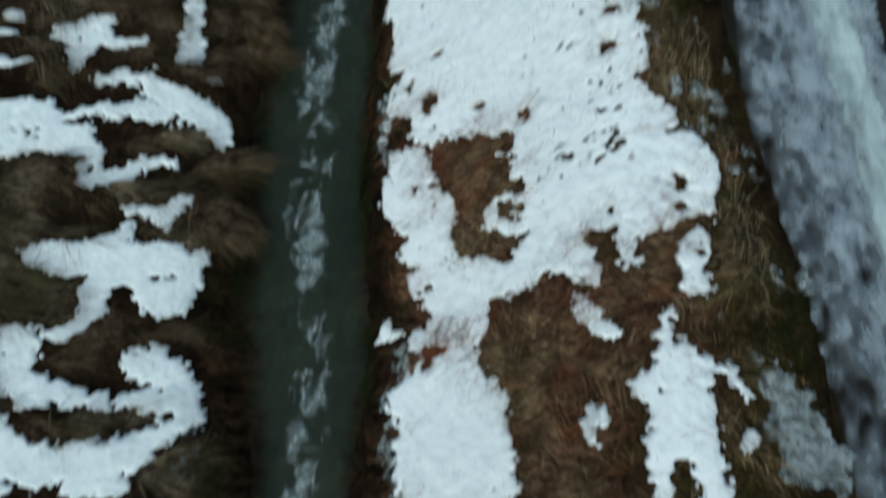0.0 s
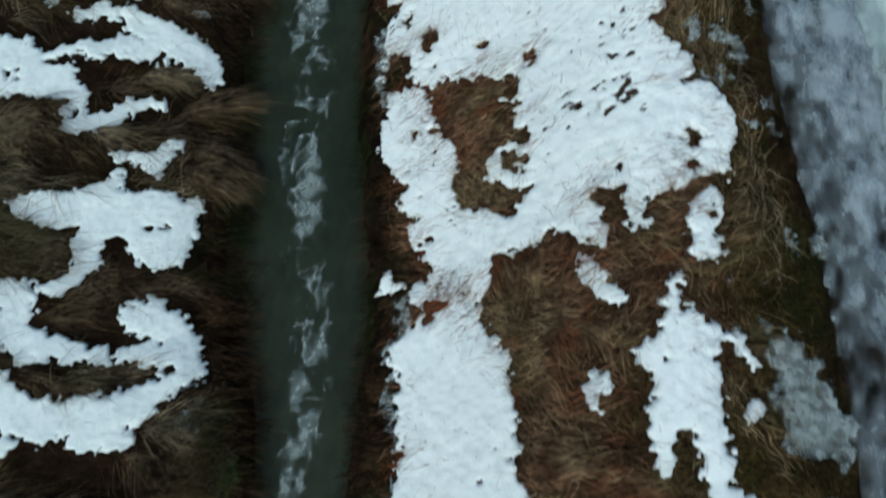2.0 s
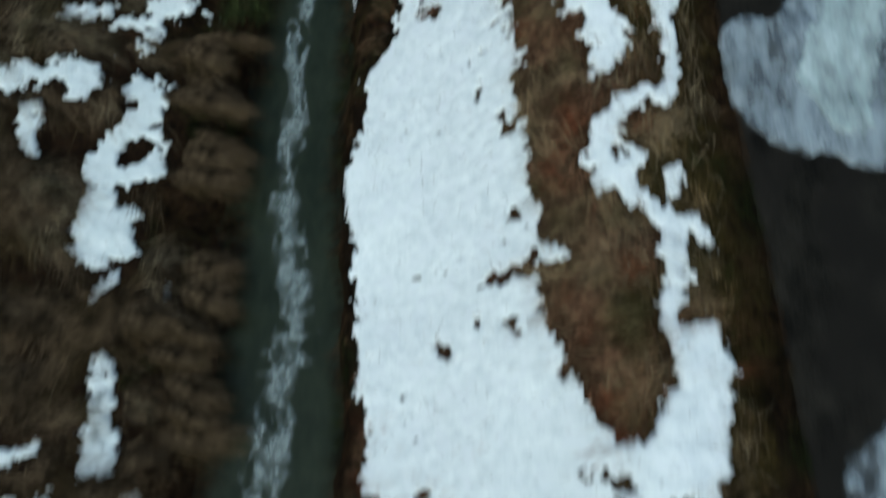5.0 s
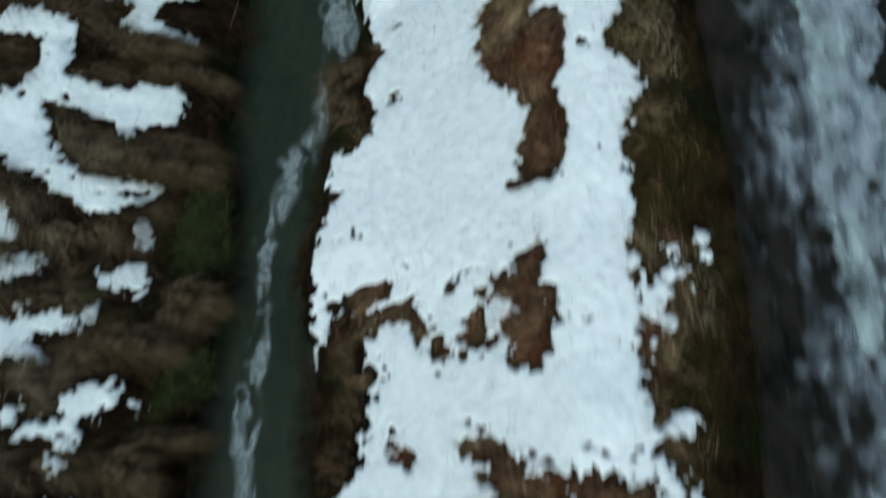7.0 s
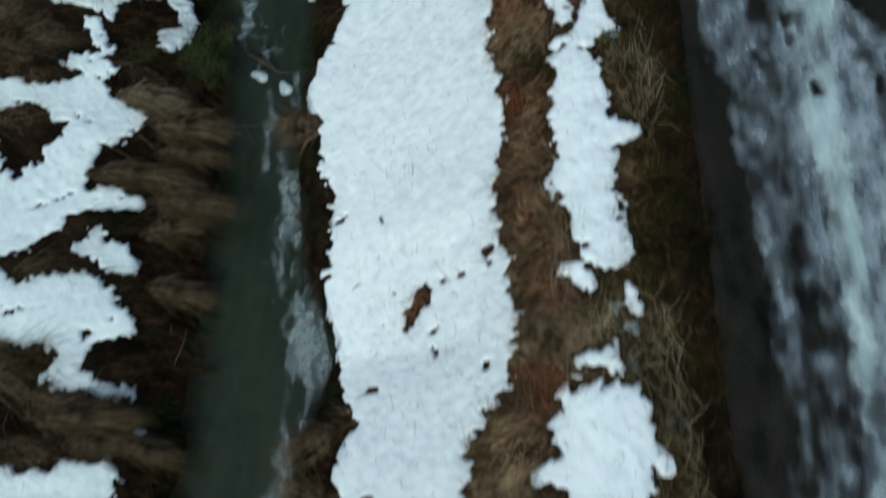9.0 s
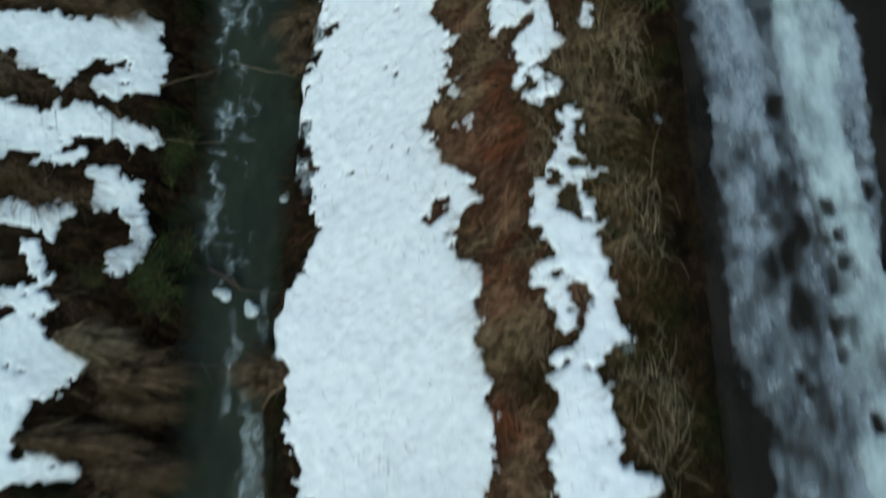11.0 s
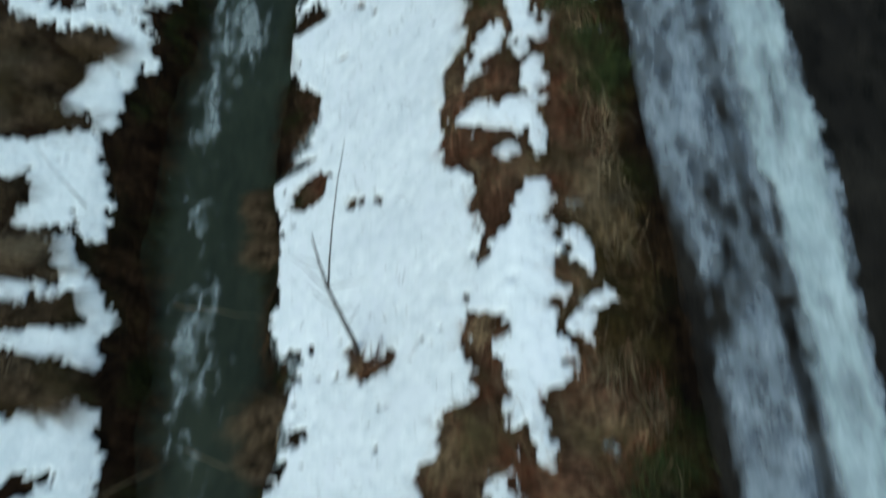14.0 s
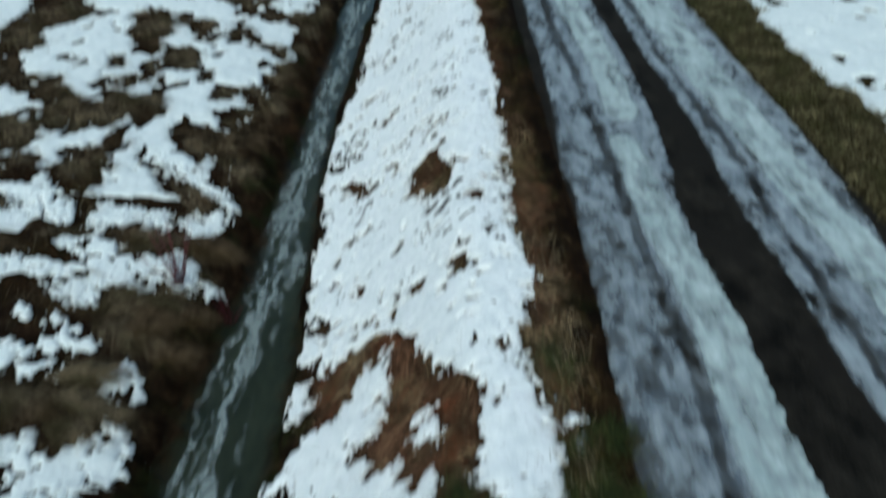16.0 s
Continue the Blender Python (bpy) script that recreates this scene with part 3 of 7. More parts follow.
drift.add((0.44, 14.02, 0.054), (0.46, 13.85, 0.036), (0.49, 13.7, 0.031))
drift.cut((-1.02, 15.74, 0.143), (-0.99, 15.79, 0.126))
drift.cut((-0.62, 15.48, 0.029), (-0.44, 15.44, 0.035))
drift.cut((-0.61, 14.44, 0.047), (-0.47, 14.33, 0.075), (-0.32, 14.35, 0.049))
drift.cut((-1.04, 14.49, 0.07), (-1, 14.39, 0.051))
drift.cut((-0.94, 13.98, 0.074), (-0.86, 14.01, 0.05))
drift.cut((-0.32, 14.06, 0.031))
drift.cut((0.03, 15.45, 0.025))
drift.cut((-1.06, 13.81, 0.064))
drift.band((-0.43, 16.02, 0.41), (-0.46, 16.07, 0.436), (-0.46, 16.12, 0.477), (-0.48, 16.21, 0.545), (-0.46, 16.26, 0.547), (-0.43, 16.37, 0.529), (-0.42, 16.55, 0.541), (-0.43, 16.57, 0.549), (-0.52, 16.75, 0.58), (-0.53, 16.76, 0.583), (-0.59, 16.88, 0.614), (-0.75, 17.04, 0.573), (-0.87, 17.18, 0.561), (-0.9, 17.22, 0.543), (-1, 17.36, 0.46), (-0.99, 17.37, 0.446), (-0.93, 17.39, 0.339), (-0.87, 17.45, 0.176), (-0.9, 17.48, 0.144), (-0.93, 17.62, 0.064), (-0.95, 17.7, 0.027))
drift.add((-0.05, 16.93, 0.061), (-0.06, 17.14, 0.018))
drift.add((-0.3, 17.13, 0.065), (-0.3, 17.35, 0.016))
drift.add((-0.6, 17.44, 0.11), (-0.17, 17, 0.079))
drift.add((-0.47, 18.42, 0.097), (-0.57, 18.17, 0.134), (-0.48, 17.87, 0.101), (-0.74, 17.93, 0.166), (-0.95, 17.86, 0.193), (-0.77, 17.68, 0.162), (-1.1, 17.8, 0.121), (-1.22, 17.73, 0.096), (-1.32, 17.59, 0.048))
drift.add((-0.97, 17.63, 0.141), (-0.64, 17.35, 0.176))
drift.add((-1.24, 18.68, 0.054), (-1.19, 18.4, 0.062), (-1.09, 18.44, 0.04))
drift.band((0.44, 16.21, 0.042), (0.46, 16.36, 0.067), (0.46, 16.38, 0.066), (0.43, 16.51, 0.082), (0.43, 16.57, 0.081), (0.49, 16.7, 0.157), (0.51, 16.77, 0.17), (0.48, 16.89, 0.227), (0.47, 16.93, 0.241), (0.48, 17.19, 0.242), (0.47, 17.29, 0.239), (0.49, 17.41, 0.223), (0.46, 17.56, 0.167), (0.45, 17.6, 0.164), (0.42, 17.72, 0.177), (0.37, 17.83, 0.197), (0.36, 17.92, 0.225))
drift.add((0.42, 16.23, 0.039), (0.45, 16.08, 0.028))
drift.add((0.61, 16.37, 0.02), (0.61, 16.27, 0.016))
drift.band((0.43, 17.68, 0.176), (0.38, 17.79, 0.209), (0.33, 17.92, 0.253), (0.31, 17.95, 0.265), (0.27, 18.14, 0.335), (0.24, 18.39, 0.436), (0.23, 18.41, 0.442), (0.13, 18.77, 0.558), (0.12, 18.81, 0.566), (-0.12, 18.78, 0.806), (-0.01, 18.91, 0.683), (-0.23, 18.89, 0.902), (-0.28, 19.15, 0.913), (-0.33, 19.35, 0.915), (-0.36, 19.5, 0.915))
drift.add((-1.12, 19.3, 0.135), (-0.87, 18.96, 0.139), (-1.03, 18.88, 0.097))
drift.add((-0.09, 17.65, 0.055), (-0.07, 17.48, 0.041), (-0.13, 17.6, 0.034))
drift.add((-0.06, 16.96, 0.044), (-0.06, 16.89, 0.044))
drift.add((-0.3, 17.17, 0.047), (-0.29, 17.09, 0.047))
drift.add((-0.61, 17.51, 0.079), (-0.59, 17.37, 0.079))
drift.add((-0.18, 17.05, 0.057), (-0.18, 16.95, 0.057))
drift.add((-0.48, 18.49, 0.07), (-0.47, 18.35, 0.07))
drift.add((-0.58, 18.26, 0.096), (-0.57, 18.08, 0.096))
drift.add((-0.49, 17.93, 0.073), (-0.49, 17.8, 0.073))
drift.add((-0.75, 18.03, 0.12), (-0.73, 17.82, 0.12))
drift.add((-0.96, 18, 0.139), (-0.93, 17.74, 0.139))
drift.add((-0.78, 17.79, 0.117), (-0.76, 17.58, 0.117))
drift.add((-1.11, 17.88, 0.087), (-1.08, 17.73, 0.087))
drift.add((-1.23, 17.79, 0.069), (-1.21, 17.68, 0.069))
drift.add((-0.98, 17.73, 0.102), (-0.95, 17.54, 0.102))
drift.add((-0.65, 17.46, 0.126), (-0.63, 17.24, 0.126))
drift.add((-1.14, 19.4, 0.097), (-1.11, 19.2, 0.097))
drift.add((-0.88, 19.06, 0.1), (-0.86, 18.85, 0.1))
drift.add((-1.04, 18.96, 0.07), (-1.03, 18.81, 0.07))
drift.band((-0.3, 18.98, 0.926), (-0.31, 19.04, 0.921), (-0.34, 19.28, 0.875), (-0.34, 19.35, 0.883), (-0.33, 19.72, 0.951), (-0.35, 19.96, 0.963), (-0.38, 20.32, 0.961), (-0.38, 20.41, 0.964), (-0.38, 21.1, 0.974), (-0.4, 21.41, 0.992), (-0.44, 22.03, 1.024), (-0.46, 22.5, 1.042), (-0.49, 22.89, 1.045), (-0.49, 23.86, 0.982), (-0.48, 24.16, 0.965), (-0.41, 24.86, 0.863), (-0.45, 25.38, 0.864), (-0.47, 25.87, 0.865), (-0.46, 26.61, 0.812))
drift.cut((-0.18, 21, 0.142), (-0.13, 20.61, 0.226), (0.02, 20.24, 0.118))
drift.cut((-1.02, 23.93, 0.138))
drift.cut((-0.31, 21.86, 0.065), (-0.18, 21.97, 0.072))
drift.cut((-0.72, 22.81, 0.066))
drift.cut((-1.15, 21.79, 0.089), (-0.85, 21.38, 0.071))
drift.cut((-0.13, 19.66, 0.056))
drift.cut((0.1, 19.04, 0.064), (0.19, 18.92, 0.062))
drift.cut((-0.75, 19.55, 0.058))
drift.cut((-0.21, 19.07, 0.047))
drift.cut((-0.59, 19.06, 0.044))
drift.cut((-0.32, 19.11, 0.038))
drift.cut((0.54, 20.12, 0.046))
drift.cut((0.24, 19.87, 0.056))
drift.cut((-0.61, 21.97, 0.061))
drift.cut((-1.28, 22.37, 0.079))
drift.cut((-1.46, 23.45, 0.095))
drift.cut((-0.6, 27.24, 0.101))
drift.cut((-0.8, 26.09, 0.104))
drift.cut((0.2, 18.39, 0.03))
drift.cut((0.45, 17.97, 0.033))
drift.cut((-1.16, 23.61, 0.072))
drift.cut((-0.62, 22.97, 0.052))
drift.cut((-0.05, 21.68, 0.044))
drift.cut((-0.72, 22.82, 0.08))
drift.cut((-0.35, 21.98, 0.087))
drift.cut((-0.47, 21.85, 0.053))
drift.cut((-0.92, 22.98, 0.067))
drift.cut((-1.14, 21.74, 0.096), (-0.91, 21.48, 0.08))
drift.cut((-1.31, 22.37, 0.095))
drift.cut((-1.67, 24.25, 0.138))
drift.cut((-1.09, 22.53, 0.066))
drift.cut((-0.56, 21.5, 0.052))
drift.cut((-0.16, 21.92, 0.085))
drift.cut((0.27, 19.86, 0.053))
drift.cut((-0.77, 19.51, 0.055))
drift.cut((-0.37, 19.11, 0.04))
drift.cut((-0.2, 19.07, 0.034))
drift.cut((-0.6, 19.06, 0.041))
drift.cut((-0.97, 20.49, 0.043))
drift.cut((-1.12, 19.35, 0.094))
drift.cut((0.63, 20.6, 0.044))
drift.cut((0.62, 20.06, 0.037))
drift.cut((-1.28, 20.1, 0.052))
drift.cut((-1.42, 21.44, 0.068))
drift.add(*[(0.5 * float(np.interp(k, STREAM_Y, STREAM_R)) + 0.5 * float(np.interp(k, ROAD_Y, ROAD_X)) - 0.28, k, 0.72) for k in range(25, 32)])
drift.add((-0.05, -1.9, 0.42), (0.0, -2.8, 0.45))
lay_snow(drift, "snow_drift", "long drift of old white snow along the bank", "", 0.036, 1.0, 0.014, tight=0.022)
patch = Sheet()
patch.add((1.11, -0.18, 0.1), (0.98, -0.34, 0.093), (1.09, -0.45, 0.167), (1.02, -0.57, 0.122), (0.95, -0.76, 0.065), (0.95, -0.93, 0.047))
patch.add((1.18, -0.57, 0.1), (1.19, -0.76, 0.071), (1.22, -0.95, 0.07), (1.26, -1.11, 0.077), (1.27, -1.25, 0.07))
patch.add((1.26, -1.11, 0.077), (1.38, -1.13, 0.051), (1.43, -1.11, 0.022))
patch.add((1.22, -0.21, 0.044), (1.22, -0.33, 0.045))
lay_snow(patch, "snow_patch", "small patch of old snow on the grassy bank", "snow patches on the bank", grow=0.014)
patch = Sheet()
patch.add((0.62, 0.22, 0.039), (0.68, 0.1, 0.054), (0.73, -0.01, 0.041))
lay_snow(patch, "snow_patch", "small patch of old snow on the grassy bank", "snow patches on the bank", grow=0.014)
patch = Sheet()
patch.add((0.68, -0.44, 0.021), (0.66, -0.52, 0.048), (0.65, -0.61, 0.021))
lay_snow(patch, "snow_patch", "small patch of old snow on the grassy bank", "snow patches on the bank", grow=0.014)
patch = Sheet()
patch.add((0.88, 0.4, 0.054), (0.93, 0.39, 0.038))
lay_snow(patch, "snow_patch", "small patch of old snow on the grassy bank", "snow patches on the bank", grow=0.014)
patch = Sheet()
patch.add((1.06, 0.05, 0.034), (1.05, -0.08, 0.027), (1.07, -0.14, 0.04))
lay_snow(patch, "snow_patch", "small patch of old snow on the grassy bank", "snow patches on the bank", grow=0.014)
patch = Sheet()
patch.add((1.27, 0.54, 0.05), (1.23, 0.4, 0.075), (1.24, 0.27, 0.077), (1.3, 0.21, 0.037))
lay_snow(patch, "snow_patch", "small patch of old snow on the grassy bank", "snow patches on the bank", grow=0.014)
patch = Sheet()
patch.add((1.36, -0.27, 0.034), (1.39, -0.31, 0.054), (1.42, -0.38, 0.036))
lay_snow(patch, "snow_patch", "small patch of old snow on the grassy bank", "snow patches on the bank", grow=0.014)
patch = Sheet()
patch.add((1.44, -0.61, 0.024), (1.43, -0.65, 0.024))
lay_snow(patch, "snow_patch", "small patch of old snow on the grassy bank", "snow patches on the bank", grow=0.014)
patch = Sheet()
patch.add((-0.6, 0.3, 0.064), (-0.53, 0.27, 0.043))
lay_snow(patch, "snow_patch", "small patch of old snow on the grassy bank", "snow patches on the bank", grow=0.014)
patch = Sheet()
patch.add((-3.59, 2.85, 0.082), (-3.43, 2.92, 0.113), (-3.26, 3.04, 0.087))
patch.add((-3.25, 2.89, 0.086), (-3.41, 2.65, 0.089), (-3.39, 2.5, 0.045))
patch.add((-3.22, 2.82, 0.068), (-3.06, 2.82, 0.038), (-2.9, 2.89, 0.028))
lay_snow(patch, "snow_patch", "thin patch of old snow between grass tussocks", "snow patches in the field", grow=0.016)
patch = Sheet()
patch.add((-2.56, 3.22, 0.041), (-2.57, 3.03, 0.071), (-2.5, 2.89, 0.062), (-2.43, 2.74, 0.037))
patch.add((-2.57, 2.86, 0.057), (-2.58, 2.75, 0.048))
lay_snow(patch, "snow_patch", "thin patch of old snow between grass tussocks", "snow patches in the field", grow=0.016)
patch = Sheet()
patch.add((-2.31, 2.59, 0.042), (-2.23, 2.59, 0.024))
lay_snow(patch, "snow_patch", "thin patch of old snow between grass tussocks", "snow patches in the field", grow=0.016)
patch = Sheet()
patch.add((-3.19, 2.41, 0.045), (-3, 2.48, 0.068), (-2.8, 2.53, 0.061), (-2.71, 2.39, 0.116), (-2.49, 2.3, 0.132), (-2.33, 2.23, 0.138), (-2.21, 2.15, 0.105), (-2.15, 2, 0.068))
patch.add((-3.02, 2.1, 0.053), (-2.83, 2.19, 0.095), (-2.56, 2.19, 0.108))
patch.add((-3.06, 2.15, 0.031), (-3.14, 2.11, 0.031), (-3.27, 2.04, 0.034), (-3.39, 2, 0.029), (-3.45, 2.06, 0.046), (-3.42, 1.8, 0.125), (-3.23, 1.81, 0.143), (-3.13, 1.75, 0.107), (-3.07, 1.64, 0.063), (-3.13, 1.55, 0.038))
lay_snow(patch, "snow_patch", "thin patch of old snow between grass tussocks", "snow patches in the field", grow=0.016)
patch = Sheet()
patch.add((-3.1, 1.42, 0.049), (-2.94, 1.48, 0.063), (-2.78, 1.58, 0.066), (-2.68, 1.67, 0.03), (-2.47, 1.71, 0.019))
lay_snow(patch, "snow_patch", "thin patch of old snow between grass tussocks", "snow patches in the field", grow=0.016)
patch = Sheet()
patch.add((-2.73, 1.23, 0.026), (-2.55, 1.24, 0.043), (-2.44, 1.21, 0.08), (-2.36, 1.34, 0.042), (-2.29, 1.4, 0.034))
patch.add((-2.44, 1.21, 0.074), (-2.41, 1.09, 0.034))
lay_snow(patch, "snow_patch", "thin patch of old snow between grass tussocks", "snow patches in the field", grow=0.016)
patch = Sheet()
patch.add((-3.29, 0.75, 0.101), (-3, 0.75, 0.14), (-2.81, 0.82, 0.169), (-2.55, 0.79, 0.194), (-2.37, 0.85, 0.154), (-2.22, 0.81, 0.113), (-2.12, 0.92, 0.059))
patch.add((-2.82, 0.86, 0.07), (-2.71, 0.97, 0.057), (-2.69, 1.08, 0.029))
patch.add((-2.22, 0.81, 0.113), (-2.16, 0.72, 0.07), (-2.25, 0.53, 0.118), (-2.41, 0.56, 0.138), (-2.31, 0.43, 0.061))
patch.add((-2.81, 0.62, 0.104), (-2.81, 0.38, 0.075), (-2.84, 0.26, 0.059), (-2.93, 0.18, 0.049), (-3.06, 0.16, 0.065))
lay_snow(patch, "snow_patch", "thin patch of old snow between grass tussocks", "snow patches in the field", grow=0.016)
patch = Sheet()
patch.add((-3.4, 0.11, 0.1), (-3.12, 0.09, 0.095), (-3.2, -0.13, 0.137), (-3.06, -0.24, 0.109), (-2.88, -0.25, 0.078), (-2.72, -0.28, 0.054), (-2.47, -0.27, 0.06), (-2.21, -0.26, 0.089), (-2.06, -0.21, 0.098))
patch.add((-2.29, 0.07, 0.096), (-2.39, -0.01, 0.104), (-2.15, -0.05, 0.106), (-2.06, -0.21, 0.098), (-1.99, -0.37, 0.078))
patch.add((-1.99, -0.37, 0.07), (-2.13, -0.5, 0.085), (-2.27, -0.6, 0.102), (-2.43, -0.7, 0.141), (-2.64, -0.73, 0.149), (-2.86, -0.74, 0.146), (-3.08, -0.66, 0.129), (-3.26, -0.52, 0.128))
patch.add((-3.07, -0.93, 0.049), (-3.21, -0.93, 0.049))
patch.add((-2.62, -0.84, 0.076), (-2.37, -0.84, 0.064))
lay_snow(patch, "snow_patch", "thin patch of old snow between grass tussocks", "snow patches in the field", grow=0.016)
patch = Sheet()
patch.add((1.09, 4.41, 0.049), (1.08, 4.33, 0.055))
lay_snow(patch, "snow_patch", "small patch of old snow on the grassy bank", "snow patches on the bank", grow=0.014)
patch = Sheet()
patch.add((-2.67, 5.62, 0.078), (-2.52, 5.57, 0.112), (-2.58, 5.4, 0.086), (-2.68, 5.27, 0.07), (-2.81, 5.06, 0.096), (-2.86, 4.89, 0.082), (-2.67, 4.89, 0.066), (-2.49, 5, 0.076), (-2.48, 5.18, 0.056), (-2.53, 5.27, 0.047))
lay_snow(patch, "snow_patch", "thin patch of old snow between grass tussocks", "snow patches in the field", grow=0.016)
patch = Sheet()
patch.add((-2.8, 4.66, 0.117), (-2.78, 4.45, 0.153), (-2.66, 4.35, 0.154), (-2.88, 4.28, 0.067))
patch.add((-2.61, 4.59, 0.057), (-2.63, 4.42, 0.074))
patch.add((-2.75, 4.22, 0.07), (-2.85, 4.2, 0.035))
lay_snow(patch, "snow_patch", "thin patch of old snow between grass tussocks", "snow patches in the field", grow=0.016)
patch = Sheet()
patch.add((-2.73, 3.93, 0.026), (-2.7, 3.99, 0.048), (-2.61, 4.08, 0.037))
lay_snow(patch, "snow_patch", "thin patch of old snow between grass tussocks", "snow patches in the field", grow=0.016)
patch = Sheet()
patch.add((-2.59, 3.49, 0.052), (-2.6, 3.36, 0.083), (-2.56, 3.22, 0.06), (-2.55, 3.08, 0.067), (-2.51, 2.94, 0.084))
lay_snow(patch, "snow_patch", "thin patch of old snow between grass tussocks", "snow patches in the field", grow=0.016)
patch = Sheet()
patch.add((-3.4, 5.36, 0.056), (-3.39, 5.2, 0.064), (-3.34, 5.02, 0.03))
lay_snow(patch, "snow_patch", "thin patch of old snow between grass tussocks", "snow patches in the field", grow=0.016)
patch = Sheet()
patch.add((-2.26, 4.07, 0.014), (-2.25, 3.99, 0.012))
lay_snow(patch, "snow_patch", "thin patch of old snow between grass tussocks", "snow patches in the field", grow=0.016)
patch = Sheet()
patch.add((-3.7, 5.62, 0.097), (-3.38, 5.67, 0.083), (-3.1, 5.71, 0.09), (-2.98, 5.68, 0.068))
lay_snow(patch, "snow_patch", "thin patch of old snow between grass tussocks", "snow patches in the field", grow=0.016)
patch = Sheet()
patch.add((-1.08, 6.84, 0.036), (-1.08, 6.79, 0.045))
lay_snow(patch, "snow_patch", "small patch of old snow on the grassy bank", "snow patches on the bank", grow=0.014)
patch = Sheet()
patch.add((1.28, 7.24, 0.023), (1.28, 7.17, 0.023))
lay_snow(patch, "snow_patch", "small patch of old snow on the grassy bank", "snow patches on the bank", grow=0.014)
patch = Sheet()
patch.add((-3.78, 8.47, 0.188), (-3.44, 8.5, 0.215), (-3.23, 8.25, 0.183), (-3.05, 8.09, 0.075), (-2.9, 8.01, 0.085), (-2.75, 7.88, 0.087), (-2.57, 7.89, 0.06), (-2.43, 7.9, 0.04), (-2.36, 7.97, 0.036))
lay_snow(patch, "snow_patch", "thin patch of old snow between grass tussocks", "snow patches in the field", grow=0.016)
patch = Sheet()
patch.add((-2.89, 8.75, 0.103), (-2.71, 8.65, 0.074), (-2.58, 8.6, 0.091), (-2.37, 8.69, 0.116), (-2.32, 8.8, 0.093))
patch.add((-2.59, 8.52, 0.033), (-2.59, 8.44, 0.025))
lay_snow(patch, "snow_patch", "thin patch of old snow between grass tussocks", "snow patches in the field", grow=0.016)
patch = Sheet()
patch.add((-3.36, 7.75, 0.06), (-3.4, 7.63, 0.071), (-3.26, 7.59, 0.048))
lay_snow(patch, "snow_patch", "thin patch of old snow between grass tussocks", "snow patches in the field", grow=0.016)
patch = Sheet()
patch.add((-2.37, 7.74, 0.031), (-2.35, 7.57, 0.049))
lay_snow(patch, "snow_patch", "thin patch of old snow between grass tussocks", "snow patches in the field", grow=0.016)
patch = Sheet()
patch.add((-2.54, 7.31, 0.054), (-2.4, 7.33, 0.087), (-2.31, 7.27, 0.059))
lay_snow(patch, "snow_patch", "thin patch of old snow between grass tussocks", "snow patches in the field", grow=0.016)
patch = Sheet()
patch.add((-3.46, 7.14, 0.139), (-3.25, 7.31, 0.089), (-3.05, 7.35, 0.054))
patch.add((-3.43, 7.01, 0.117), (-3.28, 6.84, 0.157), (-3.13, 6.85, 0.144), (-2.95, 6.9, 0.111), (-2.81, 6.96, 0.059), (-2.63, 7.04, 0.021))
patch.add((-3.37, 6.66, 0.118), (-3.17, 6.65, 0.064))
patch.add((-2.96, 6.77, 0.071), (-2.89, 6.74, 0.044))
lay_snow(patch, "snow_patch", "thin patch of old snow between grass tussocks", "snow patches in the field", grow=0.016)
patch = Sheet()
patch.add((-3.28, 6.27, 0.076), (-3, 6.33, 0.063), (-2.9, 6.26, 0.042), (-2.75, 6.23, 0.072), (-2.64, 6.32, 0.082), (-2.5, 6.43, 0.103), (-2.42, 6.48, 0.068))
patch.add((-2.63, 6.26, 0.071), (-2.63, 6.14, 0.07), (-2.69, 6.04, 0.029))
lay_snow(patch, "snow_patch", "thin patch of old snow between grass tussocks", "snow patches in the field", grow=0.016)
patch = Sheet()
patch.add((-2.29, 6.43, 0.027), (-2.24, 6.42, 0.017))
lay_snow(patch, "snow_patch", "thin patch of old snow between grass tussocks", "snow patches in the field", grow=0.016)
patch = Sheet()
patch.add((-3.18, 5.77, 0.089), (-3.01, 5.78, 0.048), (-3.02, 5.64, 0.075), (-3.11, 5.56, 0.066))
lay_snow(patch, "snow_patch", "thin patch of old snow between grass tussocks", "snow patches in the field", grow=0.016)
patch = Sheet()
patch.add((0.68, 11.07, 0.132), (0.67, 10.83, 0.129), (0.69, 10.59, 0.144), (0.69, 10.4, 0.164), (0.74, 10.18, 0.141), (0.76, 10.02, 0.118), (0.84, 9.96, 0.037))
patch.add((0.79, 10.7, 0.115), (0.93, 10.71, 0.046))
patch.add((0.59, 10.38, 0.092), (0.52, 10.38, 0.049))
lay_snow(patch, "snow_patch", "patch of melting snow in brown verge grass", "snow patches along the verge", grow=0.014)
patch = Sheet()
patch.add((0.55, 9.92, 0.047), (0.61, 9.91, 0.047), (0.68, 9.85, 0.03))
lay_snow(patch, "snow_patch", "patch of melting snow in brown verge grass", "snow patches along the verge", grow=0.014)
patch = Sheet()
patch.add((0.89, 9.82, 0.038), (0.91, 9.74, 0.022))
lay_snow(patch, "snow_patch", "patch of melting snow in brown verge grass", "snow patches along the verge", grow=0.014)
patch = Sheet()
patch.add((0.63, 9.45, 0.035), (0.77, 9.45, 0.054), (0.79, 9.39, 0.027))
lay_snow(patch, "snow_patch", "patch of melting snow in brown verge grass", "snow patches along the verge", grow=0.014)
patch = Sheet()
